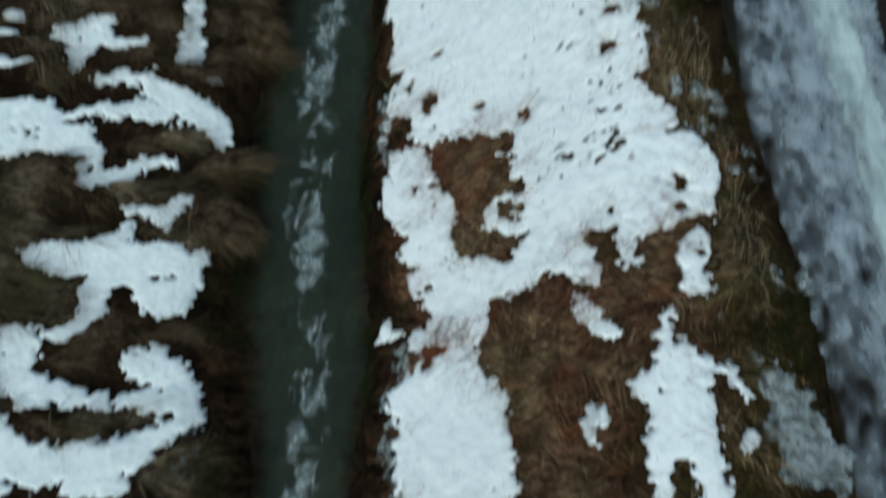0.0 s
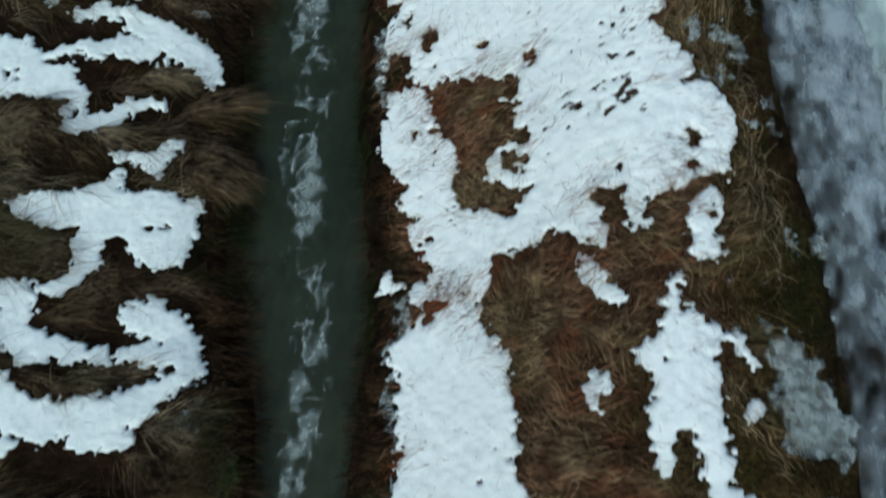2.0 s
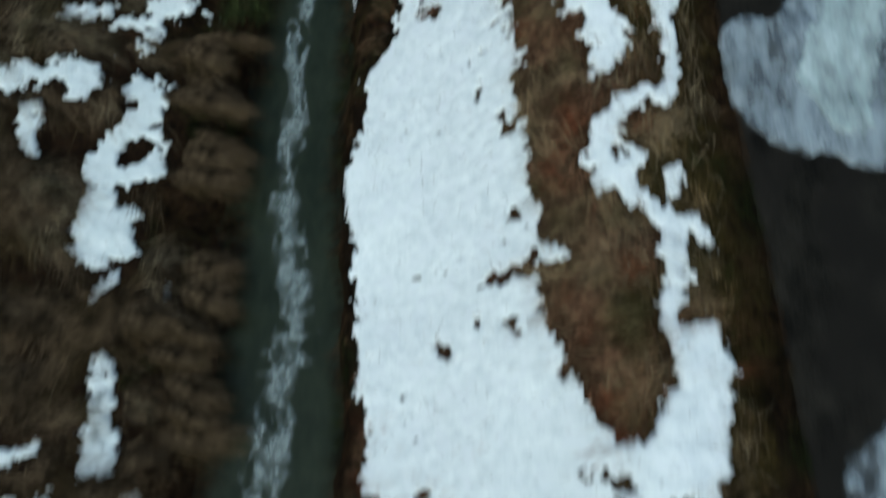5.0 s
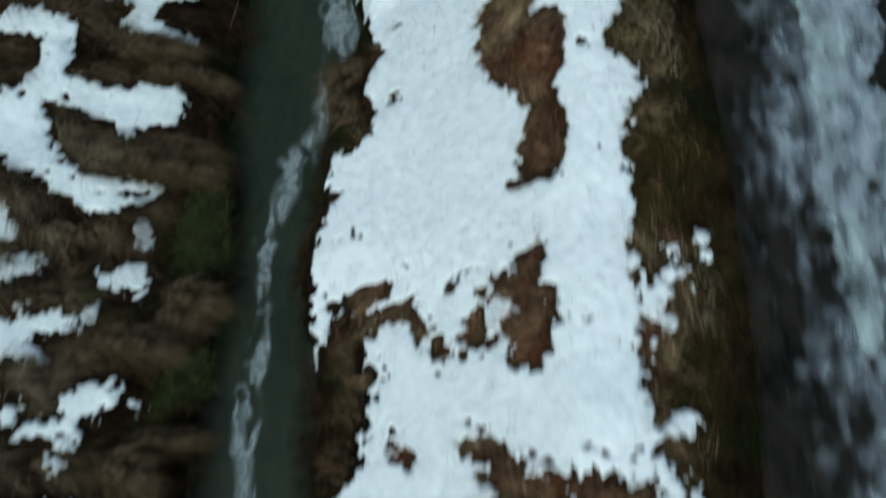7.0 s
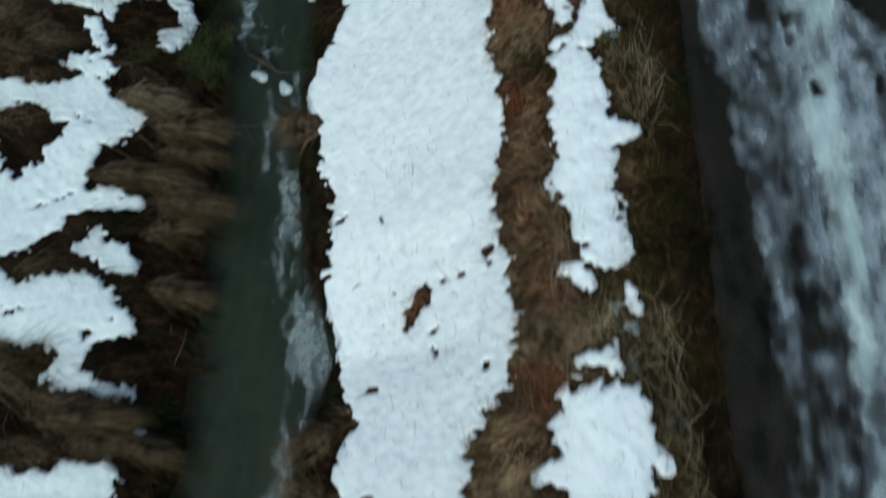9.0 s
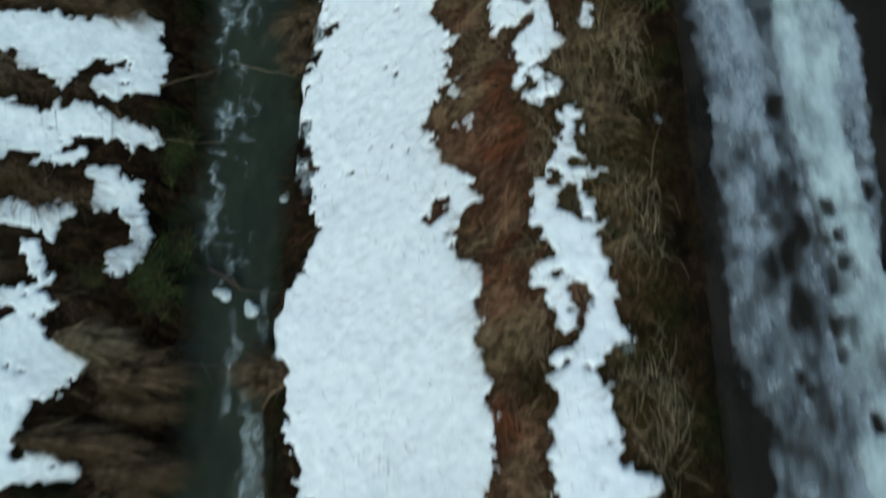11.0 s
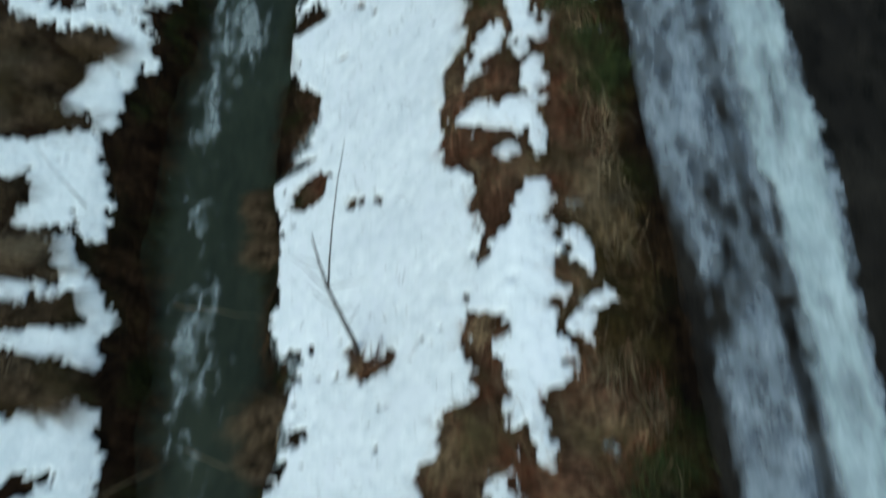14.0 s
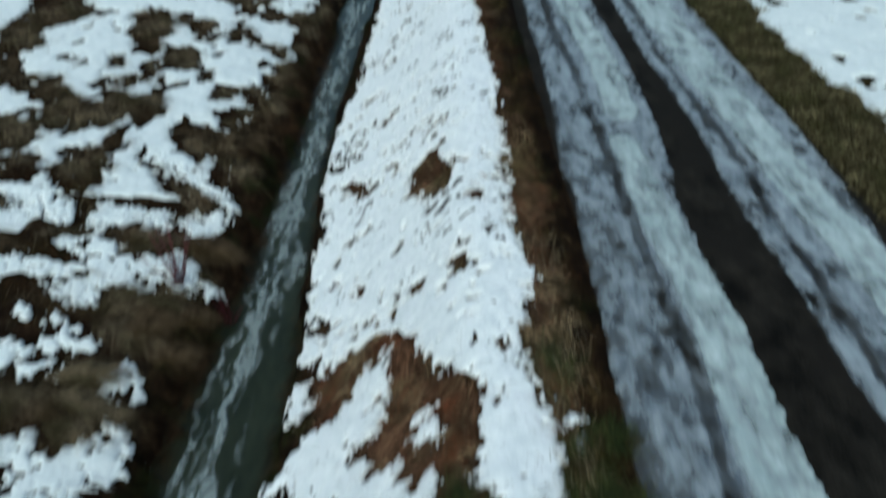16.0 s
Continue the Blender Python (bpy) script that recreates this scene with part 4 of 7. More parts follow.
patch.add((0.64, 9.22, 0.107), (0.84, 9.2, 0.112), (0.75, 9.02, 0.204), (0.55, 9.06, 0.082), (0.74, 8.84, 0.169), (0.68, 8.7, 0.115), (0.7, 8.56, 0.114), (0.69, 8.36, 0.12), (0.63, 8.18, 0.104))
patch.add((0.55, 8.91, 0.059), (0.47, 8.87, 0.043), (0.4, 8.87, 0.022))
patch.add((0.82, 8.76, 0.071), (0.77, 8.59, 0.056))
patch.add((0.77, 8.37, 0.081), (0.87, 8.23, 0.122), (0.76, 8.08, 0.158))
patch.add((0.9, 8.26, 0.083), (0.97, 8.29, 0.054))
patch.cut((0.68, 8.5, 0.028))
lay_snow(patch, "snow_patch", "patch of melting snow in brown verge grass", "snow patches along the verge", grow=0.014)
patch = Sheet()
patch.add((0.97, 8.96, 0.026), (1, 8.93, 0.02))
lay_snow(patch, "snow_patch", "patch of melting snow in brown verge grass", "snow patches along the verge", grow=0.014)
patch = Sheet()
patch.add((-3.68, 11.47, 0.1), (-3.35, 11.52, 0.108), (-3.07, 11.53, 0.085), (-2.83, 11.55, 0.112), (-2.65, 11.46, 0.102), (-2.51, 11.35, 0.057))
patch.add((-2.74, 11.25, 0.06), (-2.91, 11.08, 0.097), (-2.79, 10.94, 0.071), (-2.91, 10.83, 0.133), (-3.09, 10.73, 0.149), (-3.3, 10.57, 0.156), (-3.47, 10.46, 0.24))
patch.add((-3.49, 11.23, 0.084), (-3.42, 10.99, 0.074), (-3.3, 10.8, 0.122))
patch.add((-3.16, 10.44, 0.171), (-2.94, 10.56, 0.111), (-2.74, 10.73, 0.058), (-2.51, 10.74, 0.059), (-2.36, 10.72, 0.049))
patch.cut((-3.13, 11.21, 0.112), (-2.98, 11.24, 0.083), (-3.21, 10.95, 0.085))
lay_snow(patch, "snow_patch", "thin patch of old snow between grass tussocks", "snow patches in the field", grow=0.016)
patch = Sheet()
patch.add((-3.39, 10.06, 0.194), (-3.03, 9.98, 0.092), (-2.85, 10.02, 0.11), (-2.64, 10.09, 0.074), (-2.55, 10.01, 0.113), (-2.45, 9.84, 0.131), (-2.3, 9.79, 0.073))
patch.add((-2.53, 9.9, 0.15), (-2.71, 9.82, 0.164), (-2.99, 9.73, 0.107), (-3.14, 9.74, 0.055))
patch.add((-2.61, 9.61, 0.092), (-2.65, 9.44, 0.078), (-2.5, 9.39, 0.065), (-2.31, 9.36, 0.054), (-2.23, 9.35, 0.024))
patch.add((-2.65, 9.44, 0.043), (-2.76, 9.43, 0.025))
lay_snow(patch, "snow_patch", "thin patch of old snow between grass tussocks", "snow patches in the field", grow=0.016)
patch = Sheet()
patch.add((-2.66, 10.36, 0.061), (-2.59, 10.5, 0.047))
patch.add((-2.63, 10.39, 0.053), (-2.5, 10.31, 0.066), (-2.35, 10.25, 0.049))
lay_snow(patch, "snow_patch", "thin patch of old snow between grass tussocks", "snow patches in the field", grow=0.016)
patch = Sheet()
patch.add((-3.13, 8.77, 0.12), (-2.81, 8.72, 0.131), (-2.61, 8.73, 0.122), (-2.44, 8.77, 0.113), (-2.32, 8.82, 0.077), (-2.29, 8.7, 0.046))
patch.add((-2.6, 8.65, 0.069), (-2.62, 8.56, 0.053), (-2.64, 8.45, 0.024))
lay_snow(patch, "snow_patch", "thin patch of old snow between grass tussocks", "snow patches in the field", grow=0.016)
patch = Sheet()
patch.add((-2.97, 7.99, 0.081), (-2.62, 8, 0.05), (-2.35, 8.04, 0.047), (-2.32, 8.11, 0.02))
lay_snow(patch, "snow_patch", "thin patch of old snow between grass tussocks", "snow patches in the field", grow=0.016)
patch = Sheet()
patch.add((-2.16, 9.13, 0.02), (-2.14, 9.1, 0.016))
lay_snow(patch, "snow_patch", "thin patch of old snow between grass tussocks", "snow patches in the field", grow=0.016)
patch = Sheet()
patch.add((0.28, 13.56, 0.041), (0.3, 13.37, 0.041), (0.27, 13.28, 0.041))
patch.add((0.3, 13.35, 0.035), (0.39, 13.29, 0.038), (0.5, 13.32, 0.043), (0.5, 13.14, 0.083), (0.55, 13.09, 0.053))
patch.add((0.48, 13.11, 0.082), (0.45, 13, 0.072), (0.52, 12.99, 0.041))
lay_snow(patch, "snow_patch", "patch of melting snow in brown verge grass", "snow patches along the verge", grow=0.014)
patch = Sheet()
patch.add((0.39, 12.91, 0.02), (0.39, 12.86, 0.02))
lay_snow(patch, "snow_patch", "patch of melting snow in brown verge grass", "snow patches along the verge", grow=0.014)
patch = Sheet()
patch.add((0.47, 12.89, 0.017), (0.48, 12.87, 0.017))
lay_snow(patch, "snow_patch", "patch of melting snow in brown verge grass", "snow patches along the verge", grow=0.014)
patch = Sheet()
patch.add((0.45, 12.72, 0.028), (0.54, 12.76, 0.042))
lay_snow(patch, "snow_patch", "patch of melting snow in brown verge grass", "snow patches along the verge", grow=0.014)
patch = Sheet()
patch.add((0.11, 12.74, 0.031), (0.12, 12.69, 0.028))
lay_snow(patch, "snow_patch", "patch of melting snow in brown verge grass", "snow patches along the verge", grow=0.014)
patch = Sheet()
patch.add((0.65, 12.63, 0.037), (0.63, 12.48, 0.033), (0.6, 12.36, 0.044), (0.55, 12.3, 0.027))
patch.add((0.59, 12.31, 0.044), (0.64, 12.25, 0.055), (0.76, 12.25, 0.045))
lay_snow(patch, "snow_patch", "patch of melting snow in brown verge grass", "snow patches along the verge", grow=0.014)
patch = Sheet()
patch.add((0.51, 12.15, 0.048), (0.52, 12.03, 0.065), (0.61, 11.9, 0.105), (0.65, 11.76, 0.091), (0.75, 11.71, 0.063), (0.8, 11.59, 0.064), (0.78, 11.46, 0.071), (0.69, 11.3, 0.086), (0.6, 11.17, 0.073), (0.65, 11.02, 0.09), (0.62, 10.9, 0.082))
patch.add((0.73, 12.09, 0.039), (0.73, 11.99, 0.038), (0.67, 11.9, 0.053))
patch.add((0.6, 11.79, 0.064), (0.49, 11.72, 0.039), (0.56, 11.62, 0.05), (0.58, 11.52, 0.029), (0.6, 11.43, 0.034))
patch.add((0.82, 11.43, 0.036), (0.85, 11.4, 0.032))
patch.add((0.61, 11.3, 0.044), (0.56, 11.26, 0.029))
patch.cut((0.66, 11.53, 0.048))
patch.cut((0.56, 11.71, 0.022))
lay_snow(patch, "snow_patch", "patch of melting snow in brown verge grass", "snow patches along the verge", grow=0.014)
patch = Sheet()
patch.add((0.75, 13.26, 0.024), (0.75, 13.21, 0.024))
lay_snow(patch, "snow_patch", "patch of melting snow in brown verge grass", "snow patches along the verge", grow=0.014)
patch = Sheet()
patch.add((-3.46, 13.87, 0.175), (-3.09, 13.98, 0.132), (-2.86, 13.81, 0.146), (-2.66, 13.95, 0.185), (-2.48, 14.04, 0.15), (-2.38, 13.85, 0.104), (-2.4, 13.64, 0.09), (-2.53, 13.59, 0.068), (-2.67, 13.52, 0.048))
patch.add((-3.11, 13.72, 0.147), (-2.93, 13.57, 0.06))
patch.cut((-2.76, 13.62, 0.026), (-2.66, 13.69, 0.02))
patch.cut((-2.51, 13.71, 0.024))
lay_snow(patch, "snow_patch", "thin patch of old snow between grass tussocks", "snow patches in the field", grow=0.016)
patch = Sheet()
patch.add((-3.29, 13.13, 0.146), (-2.97, 13.16, 0.109), (-2.75, 13.25, 0.091), (-2.57, 13.21, 0.083), (-2.37, 13.15, 0.076), (-2.28, 13.13, 0.034))
patch.add((-3.25, 12.97, 0.104), (-2.87, 13.06, 0.101), (-2.92, 12.89, 0.051), (-2.72, 12.92, 0.032))
lay_snow(patch, "snow_patch", "thin patch of old snow between grass tussocks", "snow patches in the field", grow=0.016)
patch = Sheet()
patch.add((-2.61, 12.8, 0.034), (-2.45, 12.77, 0.078), (-2.36, 12.69, 0.075), (-2.3, 12.52, 0.076), (-2.23, 12.36, 0.046), (-2.24, 12.22, 0.043), (-2.32, 12.17, 0.054), (-2.34, 12.1, 0.032))
patch.add((-2.36, 12.65, 0.052), (-2.52, 12.58, 0.041))
lay_snow(patch, "snow_patch", "thin patch of old snow between grass tussocks", "snow patches in the field", grow=0.016)
patch = Sheet()
patch.add((-3.14, 12.42, 0.076), (-2.83, 12.44, 0.087), (-2.71, 12.49, 0.044))
patch.add((-2.79, 12.37, 0.062), (-2.78, 12.3, 0.029))
lay_snow(patch, "snow_patch", "thin patch of old snow between grass tussocks", "snow patches in the field", grow=0.016)
patch = Sheet()
patch.add((-2.89, 12.2, 0.024), (-2.81, 12.07, 0.048), (-2.74, 11.96, 0.024))
lay_snow(patch, "snow_patch", "thin patch of old snow between grass tussocks", "snow patches in the field", grow=0.016)
patch = Sheet()
patch.add((-2.97, 11.84, 0.053), (-2.74, 11.8, 0.059), (-2.83, 11.66, 0.057), (-2.88, 11.61, 0.045))
lay_snow(patch, "snow_patch", "thin patch of old snow between grass tussocks", "snow patches in the field", grow=0.016)
patch = Sheet()
patch.add((-2.92, 11.44, 0.121), (-2.62, 11.45, 0.114), (-2.48, 11.39, 0.08), (-2.62, 11.29, 0.097), (-2.83, 11.23, 0.094), (-2.54, 11.19, 0.037))
patch.add((-2.73, 11.14, 0.062), (-2.73, 10.97, 0.039))
lay_snow(patch, "snow_patch", "thin patch of old snow between grass tussocks", "snow patches in the field", grow=0.016)
patch = Sheet()
patch.add((0.68, 14.87, 0.028), (0.72, 14.76, 0.056), (0.76, 14.7, 0.031))
lay_snow(patch, "snow_patch", "patch of melting snow in brown verge grass", "snow patches along the verge", grow=0.014)
patch = Sheet()
patch.add((0.76, 14.46, 0.015), (0.85, 14.5, 0.027))
lay_snow(patch, "snow_patch", "patch of melting snow in brown verge grass", "snow patches along the verge", grow=0.014)
patch = Sheet()
patch.add((0.65, 14.34, 0.03), (0.73, 14.35, 0.048), (0.76, 14.39, 0.024))
lay_snow(patch, "snow_patch", "patch of melting snow in brown verge grass", "snow patches along the verge", grow=0.014)
patch = Sheet()
patch.add((-3.55, 16.01, 0.172), (-3.22, 16.13, 0.137), (-3, 16.24, 0.119), (-2.86, 16.24, 0.089), (-2.82, 15.88, 0.155), (-2.71, 15.73, 0.073), (-2.68, 15.53, 0.072))
patch.add((-3.01, 15.92, 0.174), (-2.94, 15.65, 0.11), (-3.15, 15.58, 0.061))
patch.cut((-3.22, 15.73, 0.06), (-3.34, 15.74, 0.039))
lay_snow(patch, "snow_patch", "thin patch of old snow between grass tussocks", "snow patches in the field", grow=0.032)
patch = Sheet()
patch.add((-2.86, 15.39, 0.07), (-2.76, 15.2, 0.052), (-2.62, 15.04, 0.052), (-2.51, 14.88, 0.052), (-2.44, 14.81, 0.044), (-2.51, 14.67, 0.085), (-2.69, 14.63, 0.088), (-2.9, 14.61, 0.059), (-3.22, 14.63, 0.05))
patch.add((-2.51, 14.62, 0.069), (-2.42, 14.52, 0.036))
patch.add((-2.56, 14.57, 0.048))
lay_snow(patch, "snow_patch", "thin patch of old snow between grass tussocks", "snow patches in the field", grow=0.032)
patch = Sheet()
patch.add((-3.29, 14.94, 0.072), (-2.98, 14.99, 0.068), (-2.8, 15.01, 0.045), (-2.69, 15.04, 0.037))
lay_snow(patch, "snow_patch", "thin patch of old snow between grass tussocks", "snow patches in the field", grow=0.016)
patch = Sheet()
patch.add((-3.05, 13.88, 0.164), (-2.73, 13.97, 0.152), (-2.58, 14.04, 0.154), (-2.47, 14.09, 0.127), (-2.38, 13.94, 0.082), (-2.32, 13.75, 0.064), (-2.39, 13.6, 0.09), (-2.54, 13.52, 0.06), (-2.66, 13.46, 0.034))
patch.cut((-2.54, 13.62, 0.041), (-2.68, 13.6, 0.02))
lay_snow(patch, "snow_patch", "thin patch of old snow between grass tussocks", "snow patches in the field", grow=0.016)
patch = Sheet()
patch.add((-2.89, 13.15, 0.102), (-2.65, 13.2, 0.091), (-2.48, 13.19, 0.079), (-2.33, 13.17, 0.067))
lay_snow(patch, "snow_patch", "thin patch of old snow between grass tussocks", "snow patches in the field", grow=0.016)
patch = Sheet()
patch.add((-0.1, 17.66, 0.041), (-0.06, 17.51, 0.048), (0, 17.35, 0.021))
lay_snow(patch, "snow_patch", "patch of melting snow in brown verge grass", "snow patches along the verge", grow=0.014)
patch = Sheet()
patch.add((-2.65, 18.3, 0.086), (-2.58, 18.1, 0.076), (-2.71, 17.93, 0.158), (-2.93, 17.82, 0.16), (-3.12, 17.71, 0.073))
patch.add((-3.29, 18.06, 0.059), (-3.43, 17.95, 0.06))
patch.add((-3.14, 17.9, 0.075), (-3.29, 18.06, 0.059))
lay_snow(patch, "snow_patch", "thin patch of old snow between grass tussocks", "snow patches in the field", grow=0.032)
patch = Sheet()
patch.add((-3.66, 17.56, 0.088), (-3.28, 17.46, 0.071), (-3.05, 17.53, 0.064), (-2.81, 17.47, 0.155), (-2.69, 17.29, 0.127), (-2.78, 17.07, 0.131), (-2.86, 16.81, 0.146), (-2.99, 16.69, 0.109), (-3.05, 16.64, 0.063))
patch.add((-2.64, 17.35, 0.077), (-2.57, 17.13, 0.05))
patch.add((-2.82, 16.72, 0.125), (-2.8, 16.47, 0.045))
lay_snow(patch, "snow_patch", "thin patch of old snow between grass tussocks", "snow patches in the field", grow=0.032)
patch = Sheet()
patch.add((-2.88, 18.79, 0.076), (-2.81, 18.89, 0.085), (-2.68, 18.71, 0.043))
patch.add((-2.9, 18.83, 0.061), (-2.88, 18.74, 0.061))
patch.add((-2.83, 18.95, 0.068), (-2.8, 18.84, 0.068))
lay_snow(patch, "snow_patch", "thin patch of old snow between grass tussocks", "snow patches in the field", grow=0.032)
patch = Sheet()
patch.add((-4.2, 18.78, 0.152), (-3.8, 18.93, 0.112), (-3.56, 18.82, 0.059), (-3.4, 18.85, 0.033))
patch.add((-4.24, 18.88, 0.122), (-4.15, 18.67, 0.122))
patch.add((-3.84, 19.01, 0.089), (-3.78, 18.85, 0.089))
patch.add((-3.57, 18.85, 0.047), (-3.54, 18.77, 0.047))
patch.add((-3.4, 18.87, 0.026), (-3.39, 18.82, 0.026))
lay_snow(patch, "snow_patch", "thin patch of old snow between grass tussocks", "snow patches in the field", grow=0.032)
patch = Sheet()
patch.add((-3.61, 19.33, 0.078), (-3.49, 19.17, 0.096), (-3.19, 19.15, 0.044))
patch.add((-3.63, 19.39, 0.062), (-3.6, 19.27, 0.062))
patch.add((-3.52, 19.25, 0.077), (-3.47, 19.11, 0.077))
patch.add((-3.21, 19.18, 0.035), (-3.19, 19.12, 0.035))
lay_snow(patch, "snow_patch", "thin patch of old snow between grass tussocks", "snow patches in the field", grow=0.012)
patch = Sheet()
patch.add((-4.84, 20.81, 0.09), (-4.66, 20.96, 0.102), (-4.48, 21.13, 0.116), (-4.29, 21.09, 0.103))
patch.add((-4.86, 20.89, 0.072), (-4.81, 20.75, 0.072))
patch.add((-4.7, 21.06, 0.082), (-4.62, 20.89, 0.082))
patch.add((-4.51, 21.23, 0.093), (-4.44, 21.04, 0.093))
patch.add((-4.32, 21.18, 0.083), (-4.25, 21, 0.083))
lay_snow(patch, "snow_patch", "thin patch of old snow between grass tussocks", "snow patches in the field", grow=0.012)
patch = Sheet()
patch.add((-3.81, 21.03, 0.098), (-3.57, 21.06, 0.121), (-3.32, 21.07, 0.092), (-3.12, 21.12, 0.053))
patch.add((-3.84, 21.12, 0.078), (-3.78, 20.94, 0.078))
patch.add((-3.6, 21.15, 0.097), (-3.53, 20.95, 0.097))
patch.add((-3.35, 21.15, 0.073), (-3.31, 20.99, 0.073))
patch.add((-3.13, 21.16, 0.043), (-3.11, 21.07, 0.043))
lay_snow(patch, "snow_patch", "thin patch of old snow between grass tussocks", "snow patches in the field", grow=0.012)
patch = Sheet()
patch.add((-4.46, 20.05, 0.093), (-4.26, 20.09, 0.064), (-4.04, 20.12, 0.086), (-3.78, 19.97, 0.111), (-3.52, 19.78, 0.115))
patch.add((-4.01, 20.55, 0.057), (-3.71, 20.54, 0.095), (-3.47, 20.16, 0.119), (-3.26, 20.21, 0.151), (-3.01, 20.34, 0.139), (-2.8, 20.45, 0.124), (-2.72, 20.14, 0.1), (-2.41, 20.16, 0.061))
patch.add((-4.49, 20.12, 0.074), (-4.44, 19.98, 0.074))
patch.add((-4.27, 20.14, 0.051), (-4.23, 20.04, 0.051))
patch.add((-4.07, 20.19, 0.069), (-4.02, 20.06, 0.069))
patch.add((-3.81, 20.05, 0.089), (-3.75, 19.89, 0.089))
patch.add((-3.55, 19.86, 0.092), (-3.51, 19.72, 0.092))
patch.add((-4.04, 20.59, 0.046), (-4, 20.5, 0.046))
patch.add((-3.74, 20.61, 0.076), (-3.69, 20.46, 0.076))
patch.add((-3.5, 20.24, 0.095), (-3.45, 20.06, 0.095))
patch.add((-3.3, 20.33, 0.12), (-3.23, 20.11, 0.12))
patch.add((-3.04, 20.45, 0.111), (-2.98, 20.24, 0.111))
patch.add((-2.83, 20.56, 0.099), (-2.78, 20.37, 0.099))
patch.add((-2.74, 20.21, 0.08), (-2.71, 20.06, 0.08))
patch.add((-2.43, 20.2, 0.049), (-2.41, 20.11, 0.049))
lay_snow(patch, "snow_patch", "thin patch of old snow between grass tussocks", "snow patches in the field", grow=0.012)
patch = Sheet()
patch.add((-2.93, 21.21, 0.072), (-2.73, 21.04, 0.119), (-2.64, 21.33, 0.072))
patch.add((-2.94, 21.27, 0.058), (-2.91, 21.15, 0.058))
patch.add((-2.75, 21.14, 0.096), (-2.71, 20.95, 0.096))
patch.add((-2.64, 21.39, 0.058), (-2.62, 21.28, 0.058))
lay_snow(patch, "snow_patch", "thin patch of old snow between grass tussocks", "snow patches in the field", grow=0.012)
patch = Sheet()
patch.add((-3.56, 22.43, 0.078), (-3.15, 22.17, 0.071), (-2.74, 21.86, 0.071), (-2.51, 21.55, 0.041))
patch.add((-3.59, 22.5, 0.062), (-3.54, 22.36, 0.062))
patch.add((-3.16, 22.23, 0.057), (-3.14, 22.11, 0.057))
patch.add((-2.76, 21.92, 0.057), (-2.74, 21.8, 0.057))
patch.add((-2.52, 21.59, 0.033), (-2.51, 21.51, 0.033))
lay_snow(patch, "snow_patch", "thin patch of old snow between grass tussocks", "snow patches in the field", grow=0.012)
patch = Sheet()
patch.add((-3.99, 19.54, 0.037), (-3.88, 19.47, 0.037))
patch.add((-4, 19.57, 0.03), (-3.99, 19.51, 0.03))
patch.add((-3.89, 19.49, 0.029), (-3.87, 19.44, 0.029))
lay_snow(patch, "snow_patch", "thin patch of old snow between grass tussocks", "snow patches in the field", grow=0.012)
patch = Sheet()
patch.add((0.51, 16.03, 0.041), (0.48, 15.86, 0.084), (0.53, 15.74, 0.04), (0.43, 15.64, 0.111), (0.29, 15.63, 0.076), (0.1, 15.69, 0.044))
patch.add((0.51, 15.41, 0.039), (0.5, 15.55, 0.051))
patch.add((0.32, 15.39, 0.025), (0.43, 15.38, 0.028))
lay_snow(patch, "snow_patch", "patch of melting snow in brown verge grass", "snow patches along the verge", grow=0.014)
patch = Sheet()
patch.add((0.44, 16.49, 0.064), (0.46, 16.3, 0.055), (0.45, 16.1, 0.034))
patch.add((0.53, 16.21, 0.035), (0.48, 16.25, 0.041))
lay_snow(patch, "snow_patch", "patch of melting snow in brown verge grass", "snow patches along the verge", grow=0.014)
patch = Sheet()
patch.add((0.28, 16.28, 0.057), (0.19, 16.12, 0.061), (0.11, 15.94, 0.032))
lay_snow(patch, "snow_patch", "patch of melting snow in brown verge grass", "snow patches along the verge", grow=0.014)
patch = Sheet()
patch.add((0.81, 17.31, 0.047), (0.88, 17.32, 0.027))
lay_snow(patch, "snow_patch", "patch of melting snow in brown verge grass", "snow patches along the verge", grow=0.014)
patch = Sheet()
patch.add((-3.77, 22.44, 0.047), (-3.19, 22.05, 0.044), (-2.76, 21.85, 0.044), (-2.48, 21.65, 0.035))
patch.add((-3.79, 22.49, 0.038), (-3.76, 22.39, 0.038))
patch.add((-3.2, 22.09, 0.035), (-3.17, 22.02, 0.035))
patch.add((-2.77, 21.89, 0.035), (-2.75, 21.81, 0.035))
patch.add((-2.48, 21.67, 0.028), (-2.48, 21.62, 0.028))
lay_snow(patch, "snow_patch", "thin patch of old snow between grass tussocks", "snow patches in the field", grow=0.012)
patch = Sheet()
patch.add((-2.68, 21.13, 0.081), (-2.63, 21.34, 0.106), (-2.83, 21.26, 0.06))
patch.add((-2.7, 21.21, 0.065), (-2.66, 21.08, 0.065))
patch.add((-2.65, 21.41, 0.085), (-2.61, 21.26, 0.085))
patch.add((-2.85, 21.31, 0.048), (-2.82, 21.22, 0.048))
lay_snow(patch, "snow_patch", "thin patch of old snow between grass tussocks", "snow patches in the field", grow=0.012)
patch = Sheet()
patch.add((-4.92, 21.35, 0.08), (-4.67, 21.33, 0.091), (-4.49, 21.35, 0.128), (-4.31, 21.14, 0.08), (-4.56, 20.96, 0.055), (-4.78, 20.92, 0.056))
patch.add((-4.96, 21.41, 0.064), (-4.88, 21.27, 0.064))
patch.add((-4.72, 21.42, 0.073), (-4.64, 21.26, 0.073))
patch.add((-4.54, 21.47, 0.103), (-4.45, 21.25, 0.103))
patch.add((-4.33, 21.2, 0.064), (-4.28, 21.07, 0.064))
